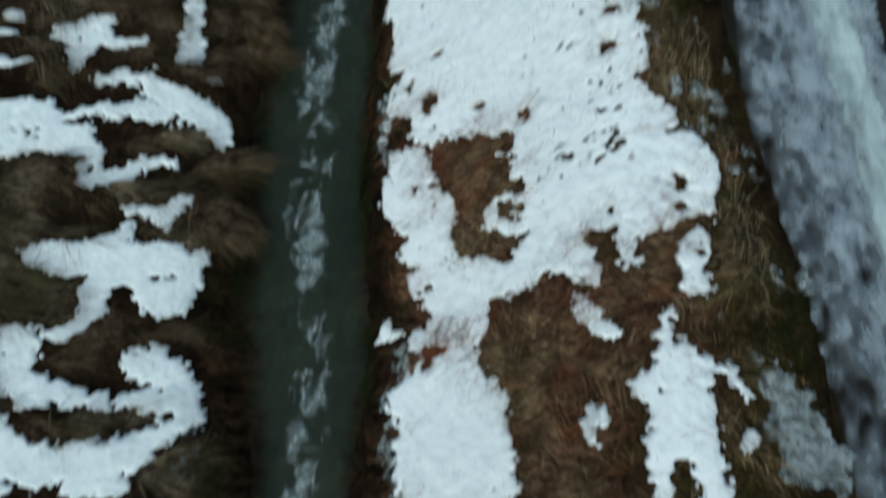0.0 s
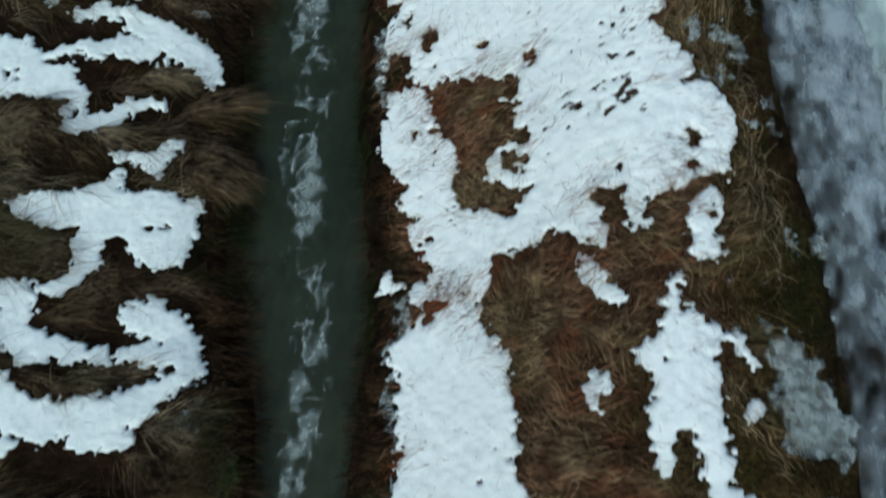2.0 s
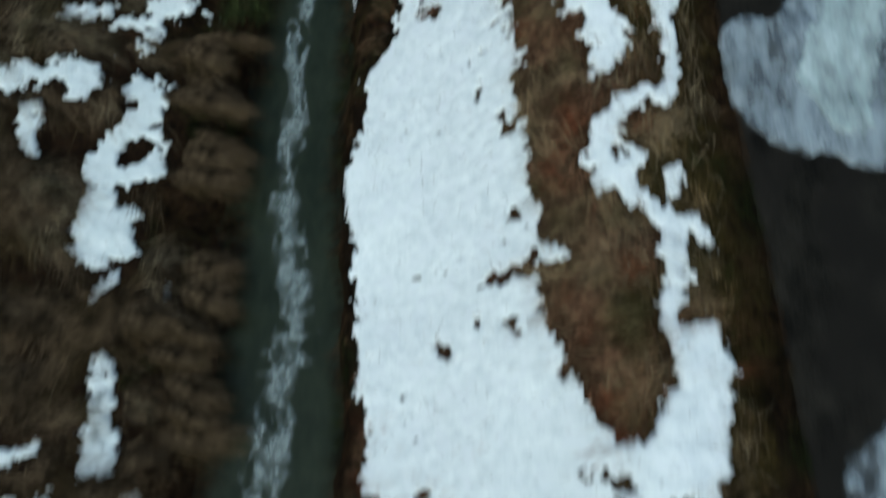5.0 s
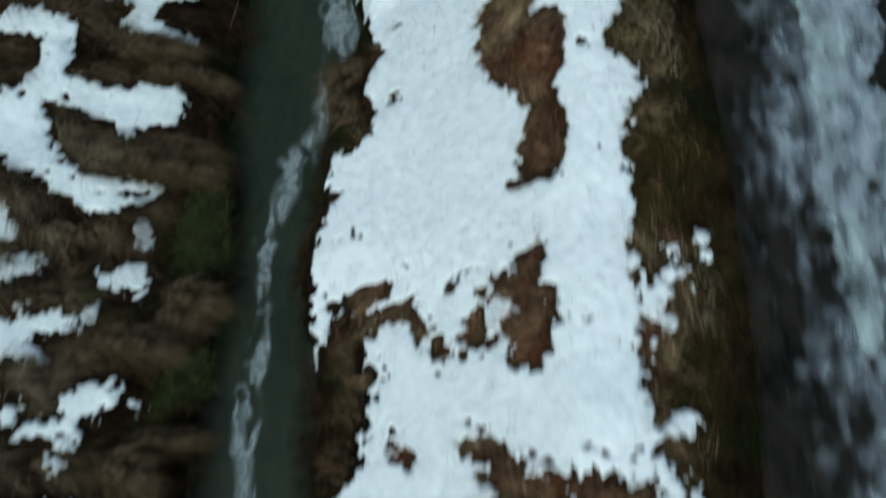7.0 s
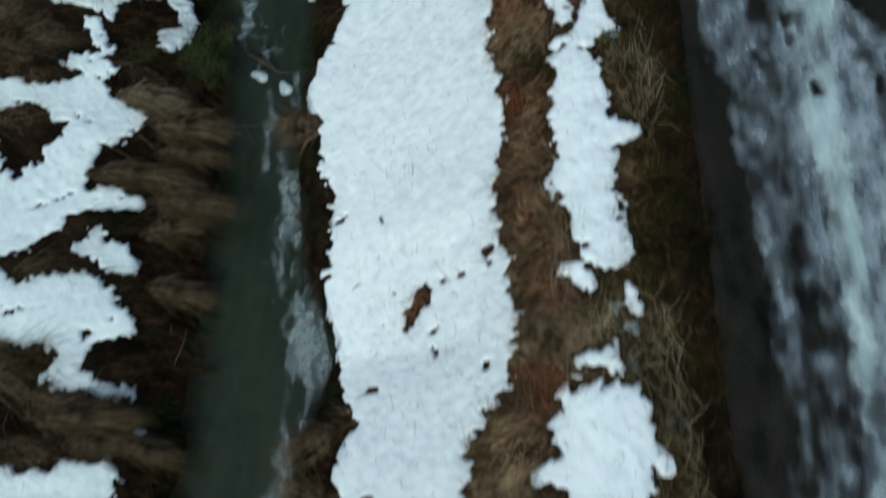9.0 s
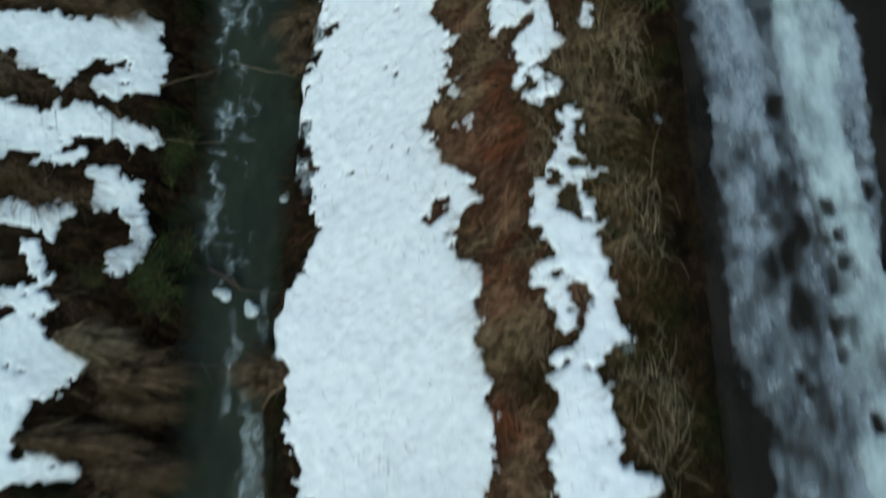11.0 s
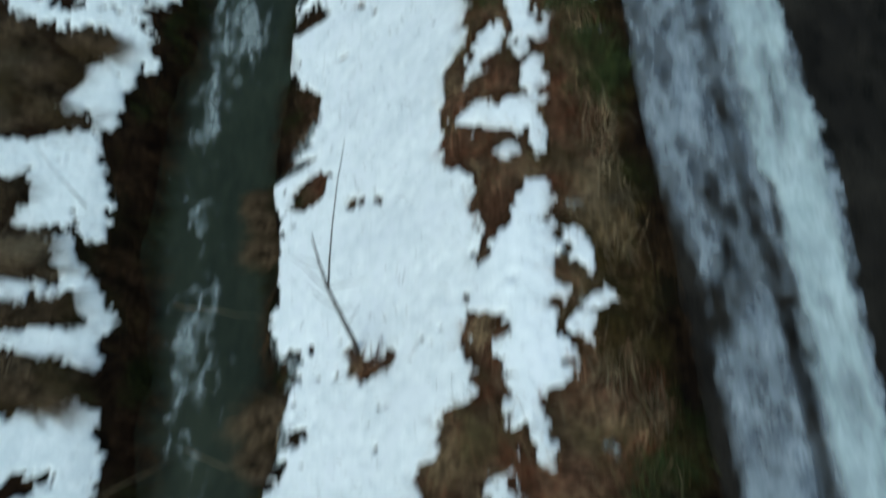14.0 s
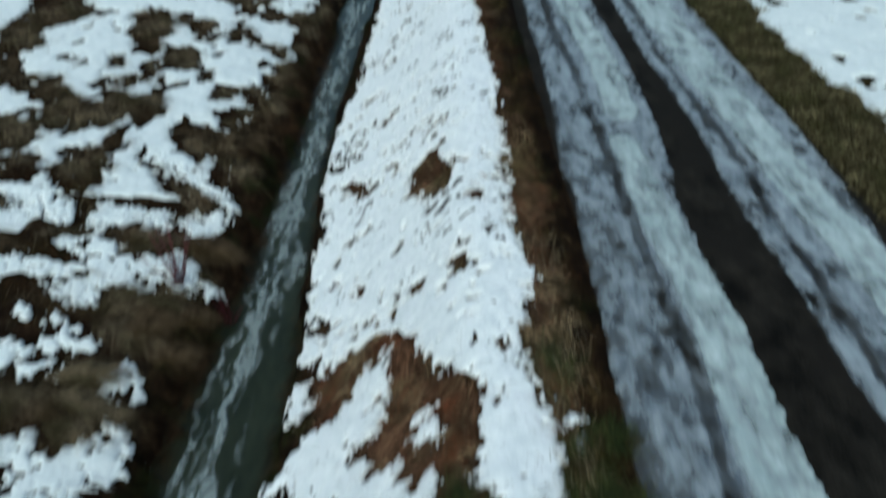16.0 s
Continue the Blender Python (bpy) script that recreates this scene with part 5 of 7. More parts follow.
patch.add((-4.58, 21.01, 0.044), (-4.54, 20.91, 0.044))
patch.add((-4.8, 20.97, 0.045), (-4.76, 20.87, 0.045))
lay_snow(patch, "snow_patch", "thin patch of old snow between grass tussocks", "snow patches in the field", grow=0.012)
patch = Sheet()
patch.add((-3.81, 21.22, 0.097), (-3.5, 21.21, 0.091), (-3.19, 21.23, 0.063))
patch.add((-3.84, 21.3, 0.078), (-3.78, 21.14, 0.078))
patch.add((-3.52, 21.28, 0.073), (-3.47, 21.14, 0.073))
patch.add((-3.21, 21.28, 0.051), (-3.17, 21.17, 0.051))
lay_snow(patch, "snow_patch", "thin patch of old snow between grass tussocks", "snow patches in the field", grow=0.012)
patch = Sheet()
patch.add((-3.94, 20.6, 0.09), (-3.64, 20.49, 0.125), (-3.5, 20.54, 0.099), (-3.51, 20.25, 0.118), (-3.23, 20.24, 0.124), (-2.98, 20.35, 0.116), (-2.73, 20.47, 0.109), (-2.55, 20.23, 0.06), (-2.4, 20.18, 0.042), (-4.37, 20.18, 0.061), (-4.11, 20.09, 0.081), (-3.77, 19.96, 0.096), (-3.46, 19.76, 0.072))
patch.add((-3.17, 20.08, 0.091), (-2.97, 20.04, 0.083))
lay_snow(patch, "snow_patch", "thin patch of old snow between grass tussocks", "snow patches in the field", grow=0.012)
patch = Sheet()
patch.add((-3.73, 9.3, 0.091), (-3.63, 9.33, 0.105), (-3.43, 9.37, 0.12), (-3.2, 9.31, 0.101), (-3.18, 9.07, 0.08), (-3.26, 8.85, 0.084), (-3.31, 8.65, 0.075))
lay_snow(patch, "snow_patch", "thin patch of old snow between grass tussocks", "snow patches in the field", grow=0.016)
patch = Sheet()
patch.add((1.61, 0.36, 0.078), (1.64, 0.27, 0.073))
lay_snow(patch, "slush_patch", "dirty translucent slush on wet grass", "slush patches", 0.02, 1.3, holes=1.2, material=SLUSH, grow=0.03, category="slush")
patch = Sheet()
patch.add((1.62, -0.33, 0.083), (1.64, -0.44, 0.116), (1.67, -0.59, 0.137), (1.69, -0.82, 0.143), (1.8, -0.7, 0.1), (1.63, -1.1, 0.122), (1.58, -1.29, 0.108))
lay_snow(patch, "slush_patch", "dirty translucent slush on wet grass", "slush patches", 0.02, 1.3, holes=1.2, material=SLUSH, grow=0.03, category="slush")
patch = Sheet()
patch.add((-1.97, -0.49, 0.052), (-1.97, -0.7, 0.075), (-1.95, -0.9, 0.053))
lay_snow(patch, "slush_patch", "dirty translucent slush on wet grass", "slush patches", 0.02, 1.3, holes=1.2, material=SLUSH, grow=0.03, category="slush")
patch = Sheet()
patch.add((-1.99, -1.2, 0.075), (-2, -1.38, 0.108), (-2.01, -1.56, 0.131))
lay_snow(patch, "slush_patch", "dirty translucent slush on wet grass", "slush patches", 0.02, 1.3, holes=1.2, material=SLUSH, grow=0.03, category="slush")
patch = Sheet()
patch.add((0.97, 8.59, 0.044), (1.02, 8.6, 0.04))
lay_snow(patch, "slush_patch", "dirty translucent slush on wet grass", "slush patches", 0.02, 1.3, holes=1.2, material=SLUSH, grow=0.03, category="slush")
patch = Sheet()
patch.add((1.1, 9.09, 0.037), (1.1, 9.05, 0.037))
lay_snow(patch, "slush_patch", "dirty translucent slush on wet grass", "slush patches", 0.02, 1.3, holes=1.2, material=SLUSH, grow=0.03, category="slush")
patch = Sheet()
patch.add((0.89, 14.09, 0.063), (0.89, 14.04, 0.045))
lay_snow(patch, "slush_patch", "dirty translucent slush on wet grass", "slush patches", 0.02, 1.3, holes=1.2, material=SLUSH, grow=0.03, category="slush")
patch = Sheet()
patch.add((0.86, 13.89, 0.035), (0.9, 13.87, 0.031))
lay_snow(patch, "slush_patch", "dirty translucent slush on wet grass", "slush patches", 0.02, 1.3, holes=1.2, material=SLUSH, grow=0.03, category="slush")
patch = Sheet()
patch.add((0.71, 16.44, 0.09), (0.85, 16.49, 0.101), (0.86, 16.36, 0.06))
lay_snow(patch, "slush_patch", "dirty translucent slush on wet grass", "slush patches", 0.02, 1.3, holes=1.2, material=SLUSH, grow=0.03, category="slush")
patch = Sheet()
patch.add((0.82, 16.44, 0.099), (0.79, 16.33, 0.066))
lay_snow(patch, "slush_patch", "dirty translucent slush on wet grass", "slush patches", 0.02, 1.3, holes=1.2, material=SLUSH, grow=0.03, category="slush")
patch = Sheet()
patch.add((-3.88, 1.98, 0.15), (-3.54, 2.04, 0.11), (-3.37, 1.85, 0.07))
patch.add((-3.81, 1.69, 0.12), (-3.56, 1.72, 0.08))
lay_snow(patch, "snow_patch", "thin patch of old snow between grass tussocks", "snow patches in the field", grow=0.016)

# thin specks of slush and snow scattered through the verge grass
roll = random.Random(77)
specks = Sheet()
for _ in range(46):
    py = roll.uniform(-1.8, 2.4)
    px = float(np.interp(py, ROAD_Y, ROAD_X)) - roll.uniform(-0.02, 0.5)
    r = roll.uniform(0.012, 0.05)
    specks.add((px, py, r), (px + roll.uniform(-0.05, 0.05), py + roll.uniform(-0.10, 0.10), 0.7 * r))
for _ in range(30):
    py = roll.uniform(7.0, 20.0)
    px = float(np.interp(py, ROAD_Y, ROAD_X)) - roll.uniform(0.1, 0.6)
    r = roll.uniform(0.010, 0.03)
    specks.add((px, py, r), (px + roll.uniform(-0.04, 0.04), py + roll.uniform(-0.06, 0.06), 0.7 * r))
lay_snow(specks, "slush_specks", "grey specks of melting slush in verge grass", "", 0.02, 1.0, holes=0.6, material=SLUSH, grow=0.012, kind="stuff", category="slush")

# grey ice that fringes the drift above the water
for start, end in ((-1.1, 0.2), (1.75, 2.45), (12.7, 13.4), (13.75, 14.7), (15.7, 16.4)):
    fringe = Sheet()
    run = []
    for py in np.arange(start, end, 0.09):
        row = cover[int(round((py - MAP_Y0) / MAP_STEP))]
        xr = float(np.interp(py, STREAM_Y, STREAM_R))
        edge = next((x for x in np.arange(xr, xr + 1.2, MAP_STEP) if row[int(round((x - MAP_X0) / MAP_STEP))] < 0), None)
        if edge is not None:
            run.append((edge - roll.uniform(-0.01, 0.05), py, roll.uniform(0.025, 0.06)))
    fringe.add(*run)
    lay_snow(fringe, "ice_fringe", "glassy grey ice along the snow's edge", "ice fringes on the bank", 0.022, 1.2, holes=0.8, material=SLUSH, category="ice")

bare_lumps = Sheet()
bare_lumps.add((-7.26, 27.75, 0.353), (-6.91, 27.66, 0.207))
bare_lumps.add((-7.15, 26.23, 0.265), (-7.08, 26.45, 0.136))
bare_lumps.add((-6.68, 24.77, 0.17))
bare_lumps.add((-6.16, 24.27, 0.133), (-5.81, 24.11, 0.161), (-5.56, 24.03, 0.065))
bare_lumps.add((-5.26, 27.01, 0.242))
bare_lumps.add((-5.02, 26.12, 0.154))
bare_lumps.add((-4.74, 27.38, 0.13), (-4.36, 27.12, 0.167))
bare_lumps.add((-3.72, 26.9, 0.127))
bare_lumps.add((-4.23, 25.68, 0.171))
bare_lumps.add((-5.16, 25.21, 0.098))
bare_lumps.add((-5.13, 24.6, 0.062), (-4.76, 24.6, 0.099), (-4.33, 24.68, 0.07))
bare_lumps.add((-3.75, 25.05, 0.075))
bare_lumps.add((-3.04, 25.84, 0.061), (-2.81, 25.82, 0.08))
bare_lumps.add((-5.15, 23.18, 0.111), (-4.84, 23.43, 0.138), (-4.69, 23.72, 0.087))
bare_lumps.add((-5.52, 22.66, 0.184))
bare_lumps.add((-2.96, 24.66, 0.143), (-2.81, 24.26, 0.077))
bare_lumps.add((-3.52, 23.22, 0.126), (-3.26, 23.09, 0.177), (-2.91, 22.91, 0.152), (-2.75, 22.67, 0.082))
bare_lumps.add((-3.1, 23.78, 0.111))
bare_lumps.add((-5.1, 21.9, 0.148), (-5.28, 21.87, 0.125))
bare_lumps.add((-4.55, 21.78, 0.144), (-4.42, 22.09, 0.199), (-4.44, 22.4, 0.102))
bare_lumps.add((-3.74, 22.36, 0.068), (-3.29, 21.97, 0.123), (-2.99, 21.83, 0.075))
bare_lumps.add((-2.93, 28.1, 0.082), (-2.78, 28.89, 0.065))
bare_lumps.add((-6.72, 29.08, 0.157), (-6.17, 29.48, 0.14), (-5.15, 28.81, 0.104), (-4.04, 28.75, 0.127), (-8.49, 29.43, 0.183), (-7.94, 30.06, 0.168), (-3.77, 30.22, 0.094))
bare_lumps.add((-7.59, 28.47, 0.459), (-6.97, 27.09, 0.459))
bare_lumps.add((-7.09, 28.07, 0.269), (-6.74, 27.27, 0.269))
bare_lumps.add((-7.39, 26.71, 0.344), (-6.94, 25.77, 0.344))
bare_lumps.add((-7.19, 26.69, 0.176), (-6.96, 26.21, 0.176))
bare_lumps.add((-6.83, 25.05, 0.221), (-6.55, 24.51, 0.221))
bare_lumps.add((-6.27, 24.47, 0.172), (-6.07, 24.07, 0.172))
bare_lumps.add((-5.92, 24.37, 0.21), (-5.7, 23.88, 0.21))
bare_lumps.add((-5.6, 24.12, 0.085), (-5.52, 23.93, 0.085))
bare_lumps.add((-5.4, 27.47, 0.314), (-5.11, 26.58, 0.314))
bare_lumps.add((-5.11, 26.39, 0.2), (-4.93, 25.84, 0.2))
bare_lumps.add((-4.81, 27.61, 0.169), (-4.67, 27.15, 0.169))
bare_lumps.add((-4.44, 27.41, 0.217), (-4.28, 26.81, 0.217))
bare_lumps.add((-3.77, 27.12, 0.165), (-3.66, 26.68, 0.165))
bare_lumps.add((-4.31, 25.96, 0.222), (-4.15, 25.41, 0.222))
bare_lumps.add((-5.22, 25.39, 0.127), (-5.1, 25.07, 0.127))
bare_lumps.add((-5.17, 24.7, 0.081), (-5.09, 24.51, 0.081))
bare_lumps.add((-4.82, 24.76, 0.129), (-4.7, 24.45, 0.129))
bare_lumps.add((-4.36, 24.78, 0.091), (-4.3, 24.58, 0.091))
bare_lumps.add((-3.79, 25.18, 0.098), (-3.72, 24.93, 0.098))
bare_lumps.add((-3.06, 25.93, 0.08), (-3.03, 25.76, 0.08))
bare_lumps.add((-2.83, 25.94, 0.103), (-2.79, 25.7, 0.103))
bare_lumps.add((-5.21, 23.34, 0.144), (-5.08, 23.02, 0.144))
bare_lumps.add((-4.92, 23.62, 0.179), (-4.77, 23.23, 0.179))
bare_lumps.add((-4.73, 23.85, 0.112), (-4.65, 23.61, 0.112))
bare_lumps.add((-5.65, 22.91, 0.239), (-5.41, 22.42, 0.239))
bare_lumps.add((-3, 24.87, 0.186), (-2.91, 24.44, 0.186))
bare_lumps.add((-2.83, 24.38, 0.1), (-2.77, 24.15, 0.1))
bare_lumps.add((-3.58, 23.4, 0.164), (-3.47, 23.07, 0.164))
bare_lumps.add((-3.33, 23.34, 0.23), (-3.19, 22.86, 0.23))
bare_lumps.add((-2.97, 23.11, 0.197), (-2.87, 22.72, 0.197))
bare_lumps.add((-2.78, 22.77, 0.107), (-2.73, 22.56, 0.107))
bare_lumps.add((-3.13, 23.93, 0.145), (-3.06, 23.64, 0.145))
bare_lumps.add((-5.18, 22.07, 0.192), (-5.01, 21.71, 0.192))
bare_lumps.add((-5.36, 22.03, 0.162), (-5.2, 21.71, 0.162))
bare_lumps.add((-4.63, 21.96, 0.187), (-4.48, 21.61, 0.187))
bare_lumps.add((-4.5, 22.33, 0.259), (-4.31, 21.84, 0.259))
bare_lumps.add((-4.49, 22.54, 0.133), (-4.39, 22.27, 0.133))
bare_lumps.add((-3.77, 22.44, 0.089), (-3.72, 22.28, 0.089))
bare_lumps.add((-3.33, 22.12, 0.16), (-3.25, 21.82, 0.16))
bare_lumps.add((-3.01, 21.91, 0.097), (-2.96, 21.73, 0.097))
bare_lumps.add((-2.95, 28.24, 0.106), (-2.9, 27.96, 0.106))
bare_lumps.add((-2.8, 29, 0.084), (-2.77, 28.78, 0.084))
bare_lumps.add((-6.85, 29.41, 0.205), (-6.6, 28.75, 0.205))
bare_lumps.add((-6.28, 29.79, 0.181), (-6.07, 29.19, 0.181))
bare_lumps.add((-5.23, 29.04, 0.136), (-5.1, 28.62, 0.136))
bare_lumps.add((-4.1, 29, 0.165), (-3.99, 28.51, 0.165))
bare_lumps.add((-8.68, 29.83, 0.238), (-8.31, 29.05, 0.238))
bare_lumps.add((-8.1, 30.43, 0.218), (-7.79, 29.7, 0.218))
bare_lumps.add((-3.81, 30.41, 0.122), (-3.73, 30.03, 0.122))


def ground(x, y):
    """Height of the grassed ground as it is built."""
    x, y = np.asarray(x, float), np.asarray(y, float)
    xe = np.interp(y, ROAD_Y, ROAD_X)
    under = eased((x - xe) / 0.18) * eased((xe + 2.73 - x) / 0.18)
    return profile(x, y) + relief(x, y) * eased((covered(x, y) + 0.02) / 0.08) - 0.07 * under


def road_top(x, y):
    """Height of the gravel road: two shallow wheel tracks and a low middle."""
    off = x - np.interp(y, ROAD_Y, ROAD_X)
    ruts = 0.022 * np.exp(-((off - 0.85) / 0.28) ** 2) + 0.022 * np.exp(-((off - 2.3) / 0.28) ** 2)
    rim = 0.05 * (1 - eased((off + 0.06) / 0.16)) + 0.05 * (1 - eased((2.78 - off) / 0.16))
    return 0.862 - ruts - rim + 0.006 * grain(x, y, 0.3, 51) + 0.004 * grain(x, y, 0.08, 52)


# snow over the rest of the field and beyond the road
x, y = grid(-9.0, 9.4, -3.0, 31.5, 0.04)
xl, xe = np.interp(y, STREAM_Y, STREAM_L), np.interp(y, ROAD_Y, ROAD_X)
turned = y - 0.105 * x - 0.3
zone = np.maximum(np.where(turned > 21.6, x - xl + 0.42 + 0.30 * grain(x, y, 0.8, 59) + 0.14 * grain(x, y, 0.25, 57), np.where(turned > 12.0, x + 3.4 + 0.1 * (turned - 11), x + 3.75) + 0.25 + 0.35 * grain(x * 0.5, y, 0.45, 58)), -3.0)
mounds = 0.9 * grain(x * 0.8, y * 1.15, 0.42, 61) + 0.7 * grain(x * 0.8, y * 1.2, 0.2, 62) + 0.4 * grain(x, y, 0.1, 63)
far_lumps = 0.9 * grain(x, y * 0.55, 0.42, 61) + 0.6 * grain(x, y * 0.6, 0.19, 62) + 0.4 * grain(x, y * 0.7, 0.09, 63)
melted = ragged(x, y, 2.4) - bare_lumps.inside(x, y) + 0.07 * grain(x, y * 0.5, 0.25, 60)
melted = np.maximum(melted, (far_lumps - 0.34) * 0.16)
left_sd = np.maximum(np.where(turned > 21.6, np.where(turned < 29, melted, (far_lumps - 0.22) * 0.16), (mounds + 0.10) * 0.16), zone)
right_sd = xe + 3.55 - x + 0.14 * grain(x, y, 0.5, 64) + 0.06 * grain(x, y, 0.15, 65)
right_sd = np.maximum(right_sd, (grain(x, y, 0.25, 66) + 0.5 * grain(x, y, 0.12, 67) - 0.75) * 0.2)
for sd, name, label in ((left_sd, "field_snow", "patchy old snow in the tussocky field"), (right_sd, "roadside_snow", "wide snow cover beyond the road")):
    loft = 0.045 * (1 + 0.2 * grain(x, y, 0.3, 68) + 0.15 * grain(x, y, 0.1, 69))
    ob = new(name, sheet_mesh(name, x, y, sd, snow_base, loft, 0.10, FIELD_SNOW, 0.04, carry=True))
    tagged(ob, label, "snow", kind="stuff")
    i, j = np.round((x - MAP_X0) / MAP_STEP).astype(int), np.round((y - MAP_Y0) / MAP_STEP).astype(int)
    for di in (0, 1):
        for dj in (0, 1):
            np.minimum.at(cover, (np.clip(j + dj, 0, cover.shape[0] - 1), np.clip(i + di, 0, cover.shape[1] - 1)), sd)

# the same snow farther out, in larger pieces
for name, label, (x0, x1, y0, y1), bare in (("far_field_snow", "patchy old snow over the far field", (-70, -8.8, -30, 90), 0.05), ("far_roadside_snow", "wide snow cover over the land beyond", (9.2, 70, -30, 90), 0.75)):
    x, y = grid(x0, x1, y0, y1, 0.35)
    sd = (grain(x, y, 1.7, 61) + 0.7 * grain(x, y, 0.8, 62) - bare) * 0.5
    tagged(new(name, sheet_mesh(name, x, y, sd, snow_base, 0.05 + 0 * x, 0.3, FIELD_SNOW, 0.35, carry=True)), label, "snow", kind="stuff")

def water_lines(y):
    return np.interp(y, STREAM_Y, STREAM_L), np.interp(y, STREAM_Y, STREAM_R)


def wet_shade_edge(y):
    """Width of the wet slope beside the stream, darkened for shade, where the pale grass stops."""
    return np.interp(y, (1.9, 3.6, 9.5, 10.5, 12.2, 13.2, 16, 19), (0.24, 0.48, 0.48, 0.72, 0.66, 0.48, 0.46, 0.3)) + 0.10 * grain(y, 0 * y, 0.35, 111) + 0.05 * grain(y, 0 * y, 0.12, 112)


# ---- ground: one sheet to the horizon ----
xs = np.concatenate([-np.geomspace(420, 9.2, 16), np.arange(-9, -4.2, 0.12), np.arange(-4.2, 2.0, 0.034), np.arange(2.0, 9.3, 0.14), np.geomspace(9.5, 420, 16)])
ys = np.concatenate([-np.geomspace(400, 3.2, 12), np.arange(-3, 21, 0.04), np.arange(21, 32, 0.09), np.geomspace(32.5, 600, 16)])
x, y = np.meshgrid(xs, ys)
z = ground(x, y) + np.where((np.abs(x) < 9) & (y < 32), 0.006 * grain(x, y, 0.05, 71), 0)
points = np.stack([x.ravel(), y.ravel(), z.ravel()], -1)
w = len(xs)
a = (np.arange(len(ys) - 1)[:, None] * w + np.arange(w - 1)[None]).ravel()
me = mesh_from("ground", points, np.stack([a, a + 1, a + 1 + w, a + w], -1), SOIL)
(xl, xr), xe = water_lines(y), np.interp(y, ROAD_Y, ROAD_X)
# no litter at the bank's foot: dark wet soil there stands for shade below the snow
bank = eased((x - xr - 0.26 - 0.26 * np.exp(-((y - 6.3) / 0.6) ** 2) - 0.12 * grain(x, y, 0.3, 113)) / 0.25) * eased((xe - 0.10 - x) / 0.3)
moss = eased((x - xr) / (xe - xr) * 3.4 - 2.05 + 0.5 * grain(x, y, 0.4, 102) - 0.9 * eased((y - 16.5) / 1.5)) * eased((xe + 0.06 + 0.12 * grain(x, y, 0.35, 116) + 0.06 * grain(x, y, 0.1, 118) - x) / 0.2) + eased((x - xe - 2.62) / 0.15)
# little litter beside the water: the dark soil there also paints the bank's shade
litter = np.maximum(bank, 0.34 * eased((xl - wet_shade_edge(y) - x + 0.1) / 0.25) + 0.12 * eased((xl - x) / 0.2) * (x < xl))
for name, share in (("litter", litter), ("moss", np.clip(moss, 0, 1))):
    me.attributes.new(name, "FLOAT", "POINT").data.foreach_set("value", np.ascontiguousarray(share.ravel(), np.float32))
tagged(new("ground", me), "wet brown soil, coloured darker for shade, under matted grass", "ground", kind="structure")

# ---- road ----
ys = np.concatenate([np.arange(-3, 32, 0.035), np.geomspace(32.5, 560, 20)])
off = np.concatenate([[-0.12, -0.06], np.linspace(0.0, 2.78, 56)])
y = np.repeat(ys[:, None], len(off), 1)
x = np.interp(y, ROAD_Y, ROAD_X) + off[None]
x = x + eased((0.35 - off) / 0.35)[None] * (0.12 * grain(y, y * 0, 0.4, 72) + 0.07 * grain(y, y * 0, 0.13, 73) + 0.04 * grain(y, y * 0, 0.07, 74))
points = np.stack([x.ravel(), y.ravel(), road_top(x, y).ravel()], -1)
w = len(off)
a = (np.arange(len(ys) - 1)[:, None] * w + np.arange(w - 1)[None]).ravel()
tagged(new("road", mesh_from("road", points, np.stack([a, a + 1, a + 1 + w, a + w], -1), DIRT)), "dark wet gravel track with two wheel ruts", "road", kind="structure")


PRINTS = ((1.73, 11.85, 0.05, 0.09), (1.74, 11.56, 0.06, 0.11), (1.95, 12.09, 0.035, 0.06), (1.91, 11.46, 0.03, 0.05), (1.9, 11.32, 0.03, 0.05), (1.74, 12.66, 0.05, 0.08), (1.69, 11.21, 0.03, 0.04), (1.74, 11.15, 0.04, 0.03), (2.02, 11.01, 0.04, 0.06), (1.98, 11.94, 0.03, 0.04), (1.99, 11.79, 0.03, 0.04), (2.38, 11.03, 0.025, 0.06), (2.17, 12.19, 0.025, 0.07), (1.8, 11.99, 0.05, 0.1))


